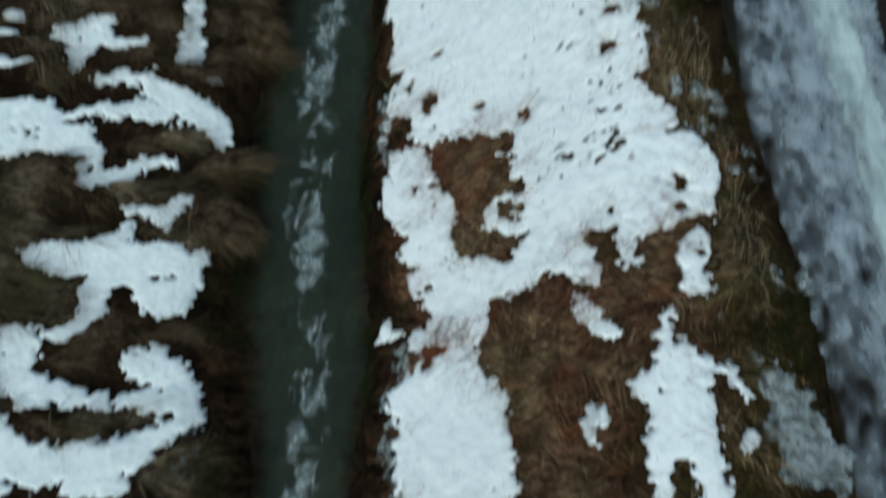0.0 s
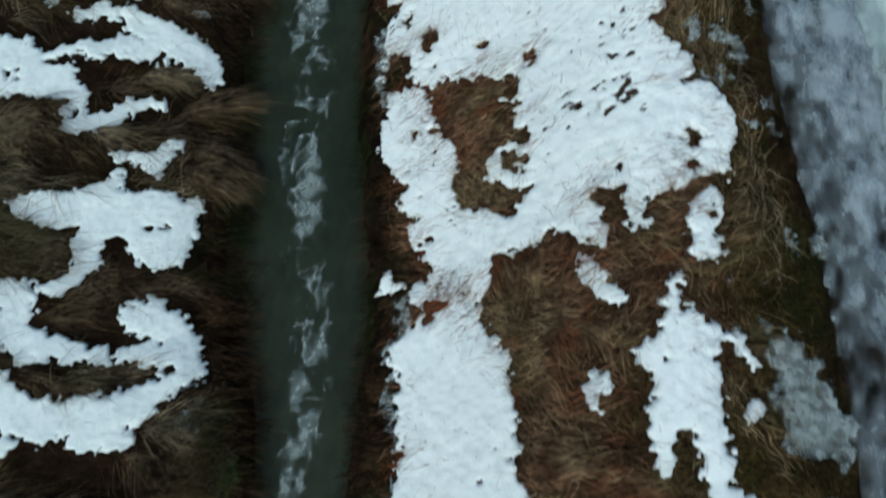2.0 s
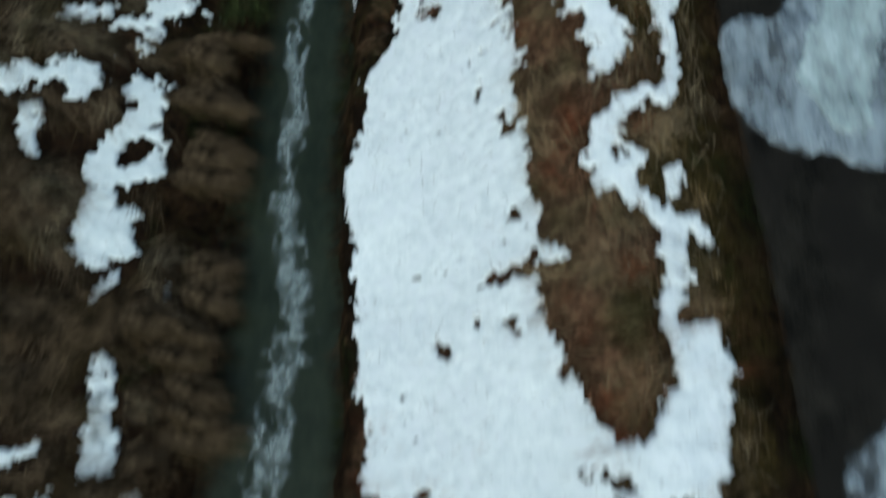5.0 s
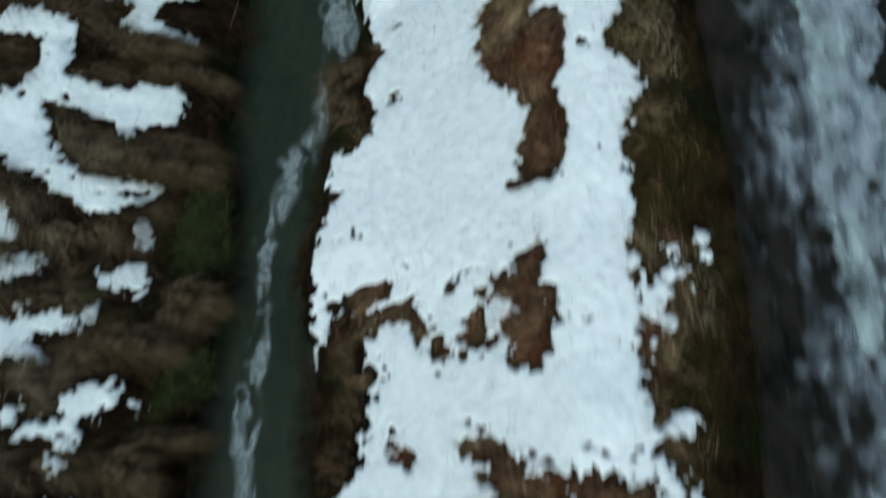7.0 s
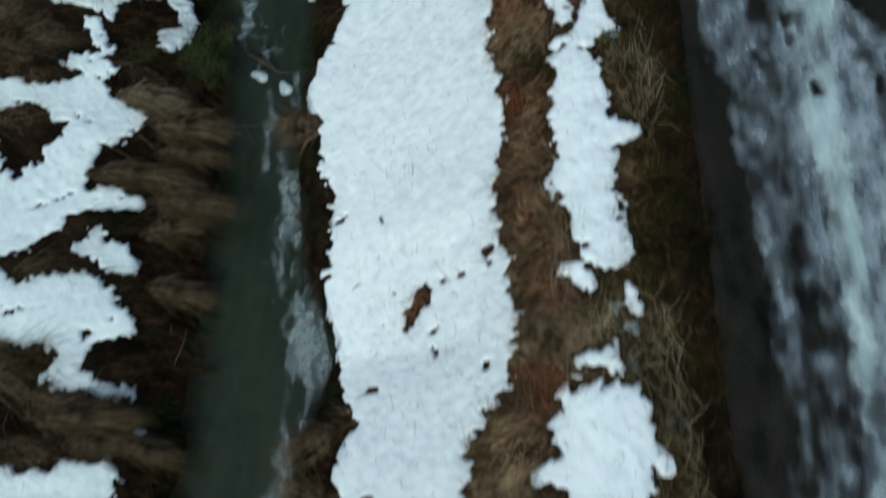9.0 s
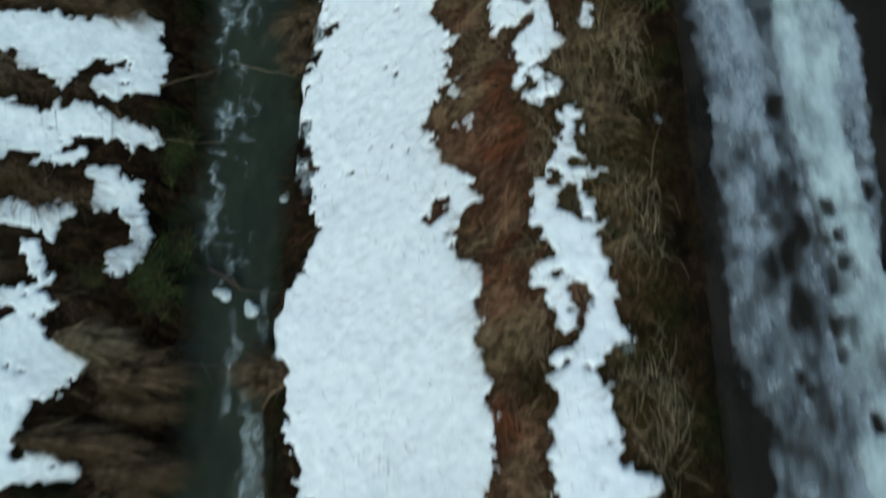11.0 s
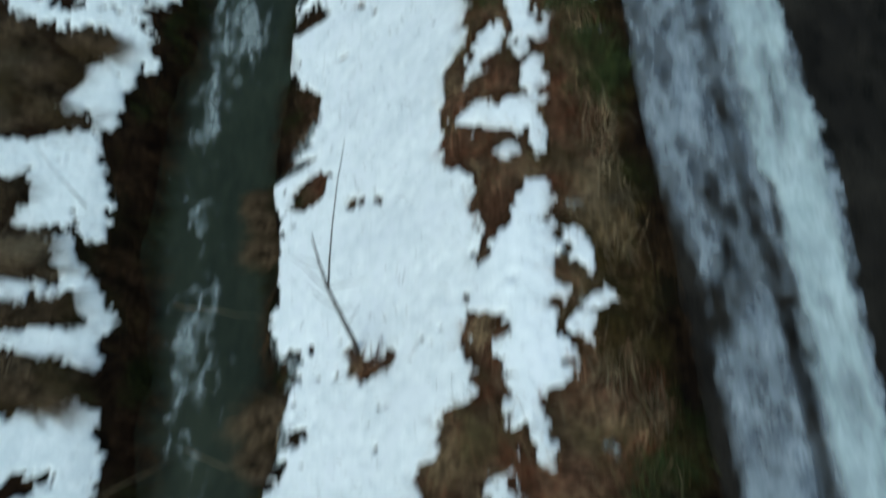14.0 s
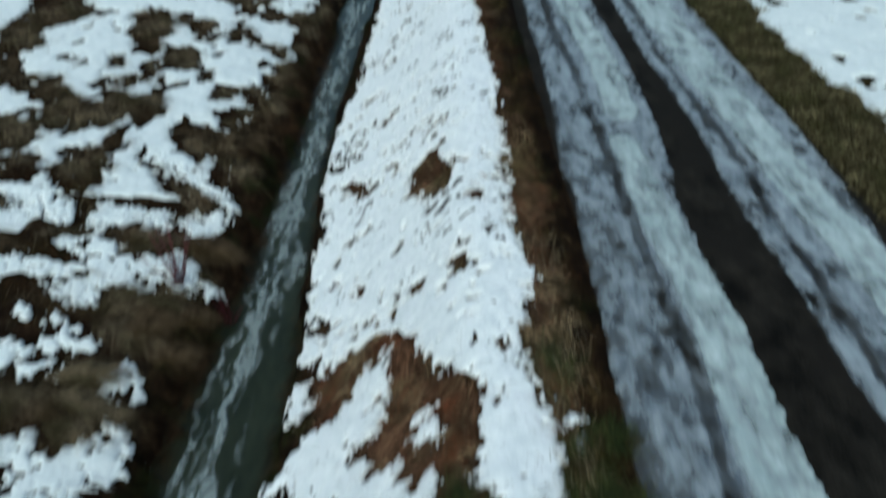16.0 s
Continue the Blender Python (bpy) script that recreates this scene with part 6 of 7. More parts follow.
def lay_ice(shape, name, label, material, thick, base, fray=1.0, streaky=True, step=0.022, shoulder=0.16):
    """Ice in a wheel track: long streaks, a groove that a tyre left, old footprints melted thin."""
    x, y = grid(*shape.bounds(), step)
    off = x - np.interp(y, ROAD_Y, ROAD_X)
    sd = shape.inside(x, y) + fray * (0.02 * grain(x, y * 0.5, 0.5, 10) + 0.010 * grain(x, y * 0.8, 0.16, 11) + 0.016 * grain(x, y * 0.8, 0.06, 12) + 0.018 * grain(x, y, 0.03, 13))
    loft = thick * (1 + 0.30 * grain(x, y * 0.3, 0.10, 85) + 0.18 * grain(x, y * 0.4, 0.04, 86))
    if streaky:
        sd = sd - 0.04 + 0.085 * eased((y - 10.6) / 0.5) * eased((15.2 - y) / 0.6) * eased((0.5 - off) / 0.3)
        worn = np.interp(y, (2.6, 4.2, 5.5, 5.9, 9.8, 10.6, 11.4, 12.2), (0, 0, 0, 1, 1, 0.6, 0.25, 0))
        streaks = 0.48 + 1.35 * (off - 0.57 - 0.09 * eased((7.5 - y) / 0.7)) + 0.30 * grain(x + 0.03 * grain(x, y, 0.2, 80), y * 0.25, 0.12, 81) + 0.20 * grain(x, y * 0.35, 0.05, 82) + 0.30 * grain(x, y * 0.5, 0.35, 90)
        loft = loft * (1 - worn + worn * np.clip(streaks + 0.18 * grain(x, y, 0.09, 154), 0.0, 1.0))
        thaw = eased((3.9 - y) / 1.0)
        loft = loft * (1 - thaw * np.clip(0.10 - 0.95 * (off - 0.5) + 0.20 * grain(x, y * 0.7, 0.2, 81) + 0.28 * grain(x, y * 0.8, 0.05, 82), 0, 0.85))
        thin = np.exp(-((y - 14.6) / 0.55) ** 2) * eased((0.62 - off) / 0.3)
        loft = loft * (1 - thin * np.clip(0.45 + 0.4 * grain(x, y * 0.6, 0.17, 78) + 0.3 * grain(x, y * 0.7, 0.07, 79), 0, 0.9))
        sd = np.maximum(sd, (grain(x, y * 0.4, 0.16, 83) + 0.5 * grain(x, y * 0.6, 0.06, 84) - 1.32) * 0.06)
    bend = 0.54 + 0.03 * grain(y, 0 * y, 1.1, 88)
    groove = np.exp(-((off - bend) / 0.042) ** 2) + 0.5 * np.exp(-((off - bend + 0.02) / 0.09) ** 2)
    groove = groove + 0.95 * np.exp(-((off - 1.76 - 0.03 * grain(y, 0 * y, 1.3, 75)) / 0.06) ** 2)
    loft = loft * (1 - np.clip(groove, 0, 1) * eased((y - 9.5) / 2) * (0.64 + 0.16 * grain(x, y * 0.3, 0.3, 89)))
    loft = loft * (1 - (0.38 * eased((y - 9.0) / 1.2) + 0.17 * eased((y - 15.8) / 1.5)) * (1 - eased((off - 0.02) / 0.42)) * (0.8 + 0.4 * grain(x, y * 0.5, 0.15, 76)) * (off < 1.2))
    if not streaky:
        loft = loft * (1 - 0.75 * eased((y - 6.2) / 0.5) * eased((10.4 - y) / 1.0) * np.clip(0.5 + 0.7 * grain(x, y * 0.18, 0.09, 155) + 0.4 * grain(x, y * 0.4, 0.05, 156), 0, 1))
    trodden = eased((y - 10.6) / 1.0) * eased((13.2 - y) / 1.4)
    loft = loft * (1 - trodden * np.clip((0.34 if streaky else 0.10) + 0.36 * grain(x, y * 0.6, 0.17, 124) + 0.40 * grain(x, y * 0.7, 0.06, 125), 0, 0.88))
    if streaky:
        loft = loft * (1 - 0.5 * eased((y - 10.4) / 0.5) * eased((15.5 - y) / 0.8) * eased((0.30 - off) / 0.22) * np.clip(0.5 + 0.8 * grain(x, y * 0.6, 0.08, 126), 0, 1))
    for fx, fy, wide, long in PRINTS:
        loft = loft * (1 - 0.92 * np.exp(-((x - fx + 0.012 * grain(x, y, 0.06, 77)) / wide) ** 4 - ((y - fy) / long) ** 4))
    return tagged(new(name, sheet_mesh(name, x, y, sd, base, loft, shoulder, material, step, carry=True)), label, "ice")


def ice_base(x, y):
    return road_top(x, y) + 0.001


def lane_base(x, y):
    return road_top(x, y) + 0.021


ice = Sheet()
ice.add((2.24, 2.62, 0.46), (2.25, 2.25, 0.47), (2.21, 1.23, 0.506), (2.29, 0.53, 0.461), (2.29, -0.11, 0.48), (2.17, -0.99, 0.498), (2.1, -1.52, 0.523))
ice.add((1.69, 5.12, 0.325), (1.92, 4.99, 0.418), (2.18, 5.17, 0.456), (2.38, 5.74, 0.375), (2.55, 6.33, 0.462))
ice.add((2.07, 4.88, 0.351), (2.23, 4.75, 0.252))
ice.add((2.02, 7.86, 0.5), (2.0, 7.34, 0.49), (2.04, 6.87, 0.47), (2.1, 6.43, 0.45), (2.14, 6.02, 0.42))
ice.add((1.98, 11.16, 0.517), (1.98, 10.91, 0.508), (2.03, 10.53, 0.478), (2.05, 9.98, 0.458), (2.04, 9.48, 0.441), (2.03, 9.02, 0.41), (2.05, 8.58, 0.395))
ice.add((1.81, 13.1, 0.461), (1.78, 12.59, 0.45), (1.76, 12.12, 0.436), (1.73, 11.69, 0.405), (1.71, 11.29, 0.39))
ice.add((1.64, 15.59, 0.497), (1.69, 15.19, 0.48), (1.7, 14.65, 0.442), (1.7, 14.15, 0.43), (1.71, 13.7, 0.423), (1.71, 13.29, 0.426), (1.71, 12.88, 0.408))
ice.add((1.66, 20.85, 0.445), (1.62, 19.31, 0.436), (1.54, 18.17, 0.442), (1.56, 17.3, 0.455), (1.55, 16.61, 0.501), (1.61, 16.04, 0.521), (1.63, 15.63, 0.518))
ice.add((1.86, 26.69, 0.471), (1.71, 25.47, 0.501), (1.74, 23.16, 0.514), (1.72, 21.53, 0.518), (1.64, 20.33, 0.504))
lay_ice(ice, "ice_sheet", "grey trodden ice in a wheel track of the road", ICE, 0.024, ice_base)
ice = Sheet()
ice.add((3.23, 26.73, 0.587), (3.15, 25.5, 0.607), (3.12, 23.2, 0.538), (3.16, 21.56, 0.52), (3.14, 20.34, 0.507), (3.11, 19.41, 0.473), (3.09, 18.53, 0.437), (3.06, 17.84, 0.409), (3.11, 17.28, 0.403))
lay_ice(ice, "ice_sheet", "grey trodden ice in the far wheel track", ICE, 0.024, ice_base)
lane = Sheet()
lane.add((2.4, 2.34, 0.177), (2.44, 1.62, 0.166), (2.44, 0.81, 0.136), (2.4, 0.12, 0.111))
lane.add((2.05, 11.55, 0.152), (2.01, 11, 0.146), (2.03, 10.66, 0.124), (2.06, 10.33, 0.097), (2.06, 9.72, 0.08), (2.05, 9.17, 0.069))
lane.add((2.13, 8.82, 0.145), (2.11, 8.04, 0.124), (2.11, 7.51, 0.132), (2.1, 6.72, 0.106))
lane.add((2.48, 6.15, 0.16), (2.26, 5.55, 0.22), (2.1, 5.05, 0.26), (2.15, 4.8, 0.16))
lane.add((1.99, 13.68, 0.209), (1.99, 13.11, 0.184), (1.96, 12.6, 0.153), (2, 12.22, 0.128), (2.05, 11.86, 0.123), (2.09, 11.44, 0.11))
lane.add((1.97, 15.85, 0.176), (1.98, 15.6, 0.182), (1.96, 15.39, 0.179), (1.95, 14.49, 0.18), (1.96, 13.56, 0.17), (1.94, 13.16, 0.158))
lane.add((1.8, 20.86, 0.194), (1.86, 19.31, 0.194), (1.92, 18.17, 0.194), (1.89, 17.06, 0.201), (1.92, 16.15, 0.198), (1.91, 15.7, 0.187), (1.9, 15.31, 0.178))
lane.add((1.84, 25.48, 0.207), (1.97, 23.17, 0.215), (1.92, 21.54, 0.207))
lane.add((3.1, 25.51, 0.33), (3.14, 22.65, 0.273), (3.23, 20.92, 0.251), (3.24, 19.94, 0.244), (3.34, 19.02, 0.242), (3.39, 18.17, 0.236))
lay_ice(lane, "packed_snow", "pale packed snow polished by wheels on ice", LANE, 0.012, lane_base, 1.0, False, shoulder=0.08)

# ---- water ----
x, y = grid(-2.7, 1.2, -3.0, 32.0, 0.05)
xl, xr = np.interp(y, STREAM_Y, STREAM_L), np.interp(y, STREAM_Y, STREAM_R)


def water_top(x, y):
    fast = np.interp(y, (0, 11, 12, 16.5, 18, 20, 21, 40), (0.5, 0.6, 0.9, 0.9, 1.2, 0.9, 1.5, 1.5))
    return WATER + fast * (0.006 * grain(x, y * 0.6, 0.16, 91) + 0.004 * grain(x, y * 0.7, 0.07, 92))


me = sheet_mesh("water", x, y, np.maximum(xl - 0.2 - x, x - xr - 0.2), water_top, 0.0 * x, 0.1, WATER_SKIN, 0.05)
tagged(new("water", me), "turbid green-grey water of a narrow stream", "water", kind="structure")

x, y = grid(-2.4, 0.9, -3.0, 31.5, 0.016)
xl, xr = np.interp(y, STREAM_Y, STREAM_L), np.interp(y, STREAM_Y, STREAM_R)
across = (x - xl) / (xr - xl)
middle = np.interp(y, (-3, 4, 5, 6, 7, 7.6, 8.1, 8.7, 9.6, 10.5, 11.6, 12.3, 13, 17, 20, 21, 23, 30), (0.5, 0.5, 0.46, 0.5, 0.42, 0.5, 0.65, 0.86, 0.88, 0.82, 0.75, 0.42, 0.36, 0.36, 0.42, 0.55, 0.5, 0.5))
middle = middle + 0.10 * grain(y, 0 * y, 0.7, 93)
# foam spreads wider beyond y 17, where it also paints the sky's reflection
spread = np.interp(y, (-3, 4, 6, 8, 9, 11, 12, 13, 16, 18, 20, 21, 30), (0.23, 0.22, 0.17, 0.20, 0.24, 0.36, 0.40, 0.40, 0.28, 0.40, 0.40, 0.5, 0.6))
near = np.exp(-((across - middle) / spread) ** 2)
bend_x, bend_y = x + 0.05 * grain(x, y, 0.2, 94) + 0.02 * grain(x, y, 0.06, 99), y + 0.08 * grain(x, y, 0.22, 95)
net = 0.9 * (1 - np.abs(grain(bend_x, bend_y * 0.6, 0.085, 157))) ** 3 + 0.6 * (1 - np.abs(grain(bend_x, bend_y * 0.65, 0.042, 158))) ** 3 - 0.42
lobes = 0.75 * net + 0.42 * grain(bend_x, bend_y * 0.55, 0.12, 96) + 0.22 * grain(bend_x, bend_y * 0.55, 0.05, 97)
lines = 0.70 * grain(bend_x, bend_y * 0.13, 0.07, 151) + 0.50 * grain(bend_x, bend_y * 0.2, 0.032, 152) + 0.2 * lobes
fast = np.interp(y, (-3, 3.5, 5, 11, 12.2, 16.5, 18, 30), (0.1, 0.1, 0.35, 0.75, 0.35, 0.35, 0.8, 0.85))
gaps = 0.35 * grain(x, y * 0.5, 0.5, 153)
extra = np.interp(y, (-3, 3.5, 5, 7.8, 8.5, 9.2, 10.4, 11.3, 12, 16, 17.5, 20, 21, 23, 25, 30), (0.08, 0.08, 0.12, 0.16, 0.20, 0.30, 0.30, 0.22, 0.03, 0.03, 0.16, 0.14, 0.26, 0.24, 0.14, 0.14))
thick = np.interp(y, (-3, 11.4, 12.2, 16.2, 17.2, 40), (0, 0, -0.13, -0.10, 0, 0))
haze = thick * near + 0.66 * (fast * lines + (1 - fast) * lobes) * (0.45 + 0.55 * near) + 0.50 * near - 0.03 + 0.40 * gaps * near + 0.8 * extra * near
sd = np.maximum((0.30 - haze) * 0.10, np.maximum(xl + 0.03 - x, x - xr + 0.03))
me = sheet_mesh("foam_and_sheen", x, y, sd, lambda px, py: water_top(px, py) + 0.004, 0.014 * np.clip((haze - 0.34) / 0.44, 0, 1) ** 1.2, 0.02, FOAM, 0.016, carry=True)
tagged(new("foam_and_sheen", me), "thin pale foam streaks on the stream, with painted sky sheen farther off", "foam", kind="stuff")

# ---- grass ----
dice = np.random.default_rng(7)


def snow_depth(x, y):
    s = np.clip(-covered(x, y) / 0.05, 0, 1)
    return 0.036 * np.sqrt(1 - (1 - s) ** 2)


def blade_mesh(name, bx, by, angle, length, arch, width, material, flat=None):
    """Ribbons that rise from the ground at (bx, by), lean along angle and come down on whatever lies under their tips."""
    dx, dy = np.cos(angle), np.sin(angle)
    if flat is None:
        buried = (covered(bx + dx * length, by + dy * length) < -0.02) & (dice.random(len(bx)) < 0.8)
        length = np.where(buried, 0.5 * length, length)
    base = ground(bx, by) if flat is None else np.zeros(len(bx))
    tx, ty = bx + dx * length, by + dy * length
    tip = np.maximum(ground(tx, ty), WATER) if flat is None else np.zeros(len(bx))
    rows = []
    turn = dice.uniform(-0.25, 0.25, len(bx)) * length
    for s, wide in ((0.0, 1.0), (0.5, 0.8), (1.0, 0.12)):
        x, y = bx + dx * length * s - dy * turn * s * s, by + dy * length * s + dx * turn * s * s
        z = base + (tip - base) * s + arch * (4 * s * (1 - s) * 0.8 + 0.55 * s) - (0.01 if s == 0 else 0)
        if flat is None:
            z = np.maximum(z, np.maximum(ground(x, y), WATER) + 0.004 + 0.02 * s + (snow_depth(x, y) if s else 0))
        side = 0.5 * width * wide
        tilt = dice.uniform(-0.5, 0.5, len(bx)) * side
        rows.append(np.stack([x - dy * side, y + dx * side, z + tilt], -1))
        rows.append(np.stack([x + dy * side, y - dx * side, z - tilt], -1))
    points = np.stack(rows, 1).reshape(-1, 3)
    first = np.arange(len(bx))[:, None] * 6
    quads = np.concatenate([first + np.array([[0, 1, 3, 2]]), first + np.array([[2, 3, 5, 4]])], 0)
    me = bpy.data.meshes.new(name)
    me.vertices.add(len(points))
    me.vertices.foreach_set("co", points.astype(np.float32).ravel())
    me.loops.add(quads.size)
    me.loops.foreach_set("vertex_index", quads.astype(np.int32).ravel())
    me.polygons.add(len(quads))
    me.polygons.foreach_set("loop_start", np.arange(0, quads.size, 4, dtype=np.int32))
    me.update(calc_edges=True)
    me.materials.append(material)
    return me


def grass(name, label, bx, by, angle, length, arch, width, material):
    return tagged(new(name, blade_mesh(name, bx, by, angle, length, arch, width, material)), label, "grass", kind="stuff")


# matted tussocks of the field, combed towards the stream
cx, cy = np.meshgrid(np.arange(-7.5, -0.6, 0.15), np.arange(-2.6, 30.5, 0.14))
cx, cy = cx.ravel() + dice.uniform(-0.07, 0.07, cx.size), cy.ravel() + dice.uniform(-0.07, 0.07, cx.size)
far = (cx < -3.9) | (cy > 21)
hump = mound(cx, cy)
# hollows stay bare, so the near-black soil paints the shade between tussocks
keep = (cx < water_lines(cy)[0] - wet_shade_edge(cy)) & (covered(cx, cy) > -0.005) & (~far | (cy > 21) | (dice.random(cx.size) < 0.5)) & (hump > -0.28)
cx, cy, far, hump = cx[keep], cy[keep], far[keep], hump[keep]
heading = -0.25 + 0.8 * grain(cx, cy, 0.6, 101) + 0.3 * dice.standard_normal(len(cx))
tone = grain(cx, cy, 0.45, 110) + 0.6 * eased((cy - 18) / 3) + 0.5 * hump + 0.3 * dice.standard_normal(len(cx))
for low, high, name, label, material in ((-9, 0.45, "field_grass", "matted brown dead grass combed towards the stream", FIELD_GRASS), (0.45, 9, "pale_field_grass", "bleached dead grass lying over the tussocks", PALE_GRASS)):
    pick = (tone >= low) & (tone < high)
    count = np.where(far[pick], 30, 60)
    tx, ty, th = np.repeat(cx[pick], count), np.repeat(cy[pick], count), np.repeat(heading[pick], count)
    n = len(tx)
    spread_x, spread_y = dice.normal(0, 0.07, n), dice.normal(0, 0.045, n)
    bx, by = tx + spread_x, ty + spread_y
    angle = th + 0.35 * np.arctan2(spread_y, spread_x + 0.12) + dice.normal(0, 0.30, n)
    length = dice.uniform(0.10, 0.38, n)
    ok = (covered(bx, by) > -0.012) & (bx < water_lines(by)[0] - wet_shade_edge(by) + 0.08)
    bx, by, angle, length = bx[ok], by[ok], angle[ok], length[ok]
    grass(name, label, bx, by, angle, length, length * dice.uniform(0.10, 0.32, len(bx)), dice.uniform(0.002, 0.005, len(bx)) * np.where(by > 20, 2.0, 1.0), material)

# the bank and the verge: rust brown near the snow, olive towards the road
n = 330000
by = np.where(dice.random(n) < 0.84, dice.uniform(-2.6, 20.5, n), dice.uniform(20.5, 30, n))
xr, xe = water_lines(by)[1], np.interp(by, ROAD_Y, ROAD_X)
bare_edge = np.interp(by, (-3, 0.0, 1.8, 5.0, 12.0, 13.5), (0.08, 0.09, 0.13, 0.13, 0.12, 0.02))
bx = xr + 0.22 + (xe - bare_edge - xr - 0.22) * dice.random(n)
bare = covered(bx, by) > -0.012
bx, by, xr, xe = bx[bare], by[bare], xr[bare], (xe - bare_edge)[bare]
u = (bx - xr) / (xe - xr) - 0.14 * np.exp(-((by - 14.4) / 0.8) ** 2) - 0.10 * eased((by - 17) / 1.5) + 0.10 * eased((3.4 - by) / 1.0) + 0.16 * grain(bx, by, 0.4, 102) + 0.05 * dice.standard_normal(len(bx))
clump = grain(bx, by, 0.12, 103)
# blades thin out at the bank's foot, where dark soil paints the shade
foot = eased((bx - xr - 0.30 - 0.26 * np.exp(-((by - 6.3) / 0.6) ** 2) - 0.12 * grain(bx, by, 0.3, 113)) / 0.25)
tan = grain(bx, by, 0.30, 114) + 0.6 * grain(bx, by, 0.11, 115) + 0.25 * dice.standard_normal(len(bx)) > 0.28
thin = dice.random(len(bx)) < 0.95 * eased((xe - bx + 0.05 * grain(bx, by, 0.15, 116)) / 0.14) * np.where(u > 0.8, 0.50 + 0.85 * clump, 0.72 + 0.4 * clump) * (0.12 + 0.88 * foot)
for low, high, pale, name, label, material, shortest, longest, lie in (
        (-1, 0.80, False, "bank_grass", "flattened rust-brown dead grass on the bank", RUST_GRASS, 0.05, 0.18, 0.24),
        (-1, 0.90, True, "tan_grass", "tan dead grass matted between the snow patches", TAN_GRASS, 0.06, 0.20, 0.28),
        (0.80, 9, False, "verge_grass", "short olive-brown grass along the road edge", VERGE_GRASS, 0.04, 0.11, 0.5),
        (0.90, 9, True, "verge_grass", "short olive-brown grass along the road edge", VERGE_GRASS, 0.04, 0.11, 0.5)):
    pick = thin & (u >= low) & (u < high) & (tan == pale)
    px, py = bx[pick], by[pick]
    k = len(px)
    angle = math.pi + 1.3 * grain(px, py, 0.32, 104) + 0.7 * grain(px, py, 0.09, 105) + dice.normal(0, 0.42, k) - (0.0 if high < 1 else 0.9)
    length = dice.uniform(shortest, longest, k)
    grass(name, label, px, py, angle, length, length * dice.uniform(0.4, 1.0, k) * lie, dice.uniform(0.0013, 0.0030, k), material)

# longer pale blades that sweep over the matted bank
n = 60000
by = dice.uniform(-2.2, 21, n)
xr, xe = water_lines(by)[1], np.interp(by, ROAD_Y, ROAD_X)
bx = xr + 0.35 + (xe - 0.2 - xr - 0.35) * dice.random(n)
ok = (covered(bx, by) > 0.0) & (grain(bx, by, 0.22, 119) + 0.5 * grain(bx, by, 0.07, 120) + 0.25 * dice.standard_normal(n) > 0.30)
bx, by = bx[ok], by[ok]
length = dice.uniform(0.09, 0.26, len(bx))
angle = math.pi - 0.15 + 0.9 * grain(bx, by, 0.45, 121) + dice.normal(0, 0.28, len(bx))
grass("sweeping_grass", "long pale dead blades swept over the bank", bx, by, angle, length, length * dice.uniform(0.12, 0.35, len(bx)), dice.uniform(0.0016, 0.0034, len(bx)), TAN_GRASS)

# longer bleached blades scattered through the verge
n = 15000
by = dice.uniform(-2.5, 21, n)
bx = np.interp(by, ROAD_Y, ROAD_X) - 0.16 - 0.65 * dice.random(n) ** 1.3
ok = (covered(bx, by) > 0.0) & (grain(bx, by, 0.5, 109) + 0.5 * dice.random(n) > 0.25)
bx, by = bx[ok], by[ok]
length = dice.uniform(0.06, 0.19, len(bx))
grass("bleached_grass", "long bleached blades among the verge grass", bx, by, dice.uniform(0.8, 2.6, len(bx)) + 3.1 * (dice.random(len(bx)) < 0.6), length, length * dice.uniform(0.25, 0.6, len(bx)), dice.uniform(0.0014, 0.0030, len(bx)), STRAW)

# far verge beyond the road
n = 30000
by = dice.uniform(10, 30, n)
bx = np.interp(by, ROAD_Y, ROAD_X) + dice.uniform(2.66, 3.8, n)
ok = covered(bx, by) > -0.02
bx, by = bx[ok], by[ok]
length = dice.uniform(0.08, 0.18, len(bx))
grass("far_verge_grass", "olive grass strip beyond the road", bx, by, dice.uniform(0, 6.28, len(bx)), length, length * 0.4, dice.uniform(0.004, 0.008, len(bx)), OLIVE_GRASS)

# wet grass, its colour darkened for the banks' shade, that droops over both water lines
n = 56000
by = dice.uniform(-2.6, 29, n)
xl, xr = water_lines(by)
left = dice.random(n) < 0.5
bx = np.where(left, xl + 0.02 - (wet_shade_edge(by) + 0.1) * dice.random(n), xr + dice.uniform(0.0, 0.42, n))
ok = covered(bx, by) > -0.01
bx, by, left = bx[ok], by[ok], left[ok]
angle = np.where(left, -0.15, math.pi + 0.2) + 0.5 * grain(bx, by, 0.25, 106) + dice.normal(0, 0.35, len(bx))
length = dice.uniform(0.10, 0.30, len(bx)) * np.where(left, 1.0, 0.62)
grass("waterside_grass", "wet grass, coloured darker for bank shade, drooping into the stream", bx, by, angle, length, length * dice.uniform(0.1, 0.3, len(bx)), dice.uniform(0.003, 0.006, len(bx)), DARK_GRASS)


# sparse dark blades over the muddy edge of the road
n = 80000
by = dice.uniform(-2.6, 24, n)
bx = np.interp(by, ROAD_Y, ROAD_X) + dice.normal(-0.03, 0.13, n) + 0.10 * grain(by, 0 * by, 0.35, 117) + 0.05 * grain(by, 0 * by, 0.12, 122)
ok = grain(bx, by, 0.09, 123) + 0.6 * dice.random(n) > 0.05
bx, by, n = bx[ok], by[ok], int(ok.sum())
length = dice.uniform(0.02, 0.08, n)
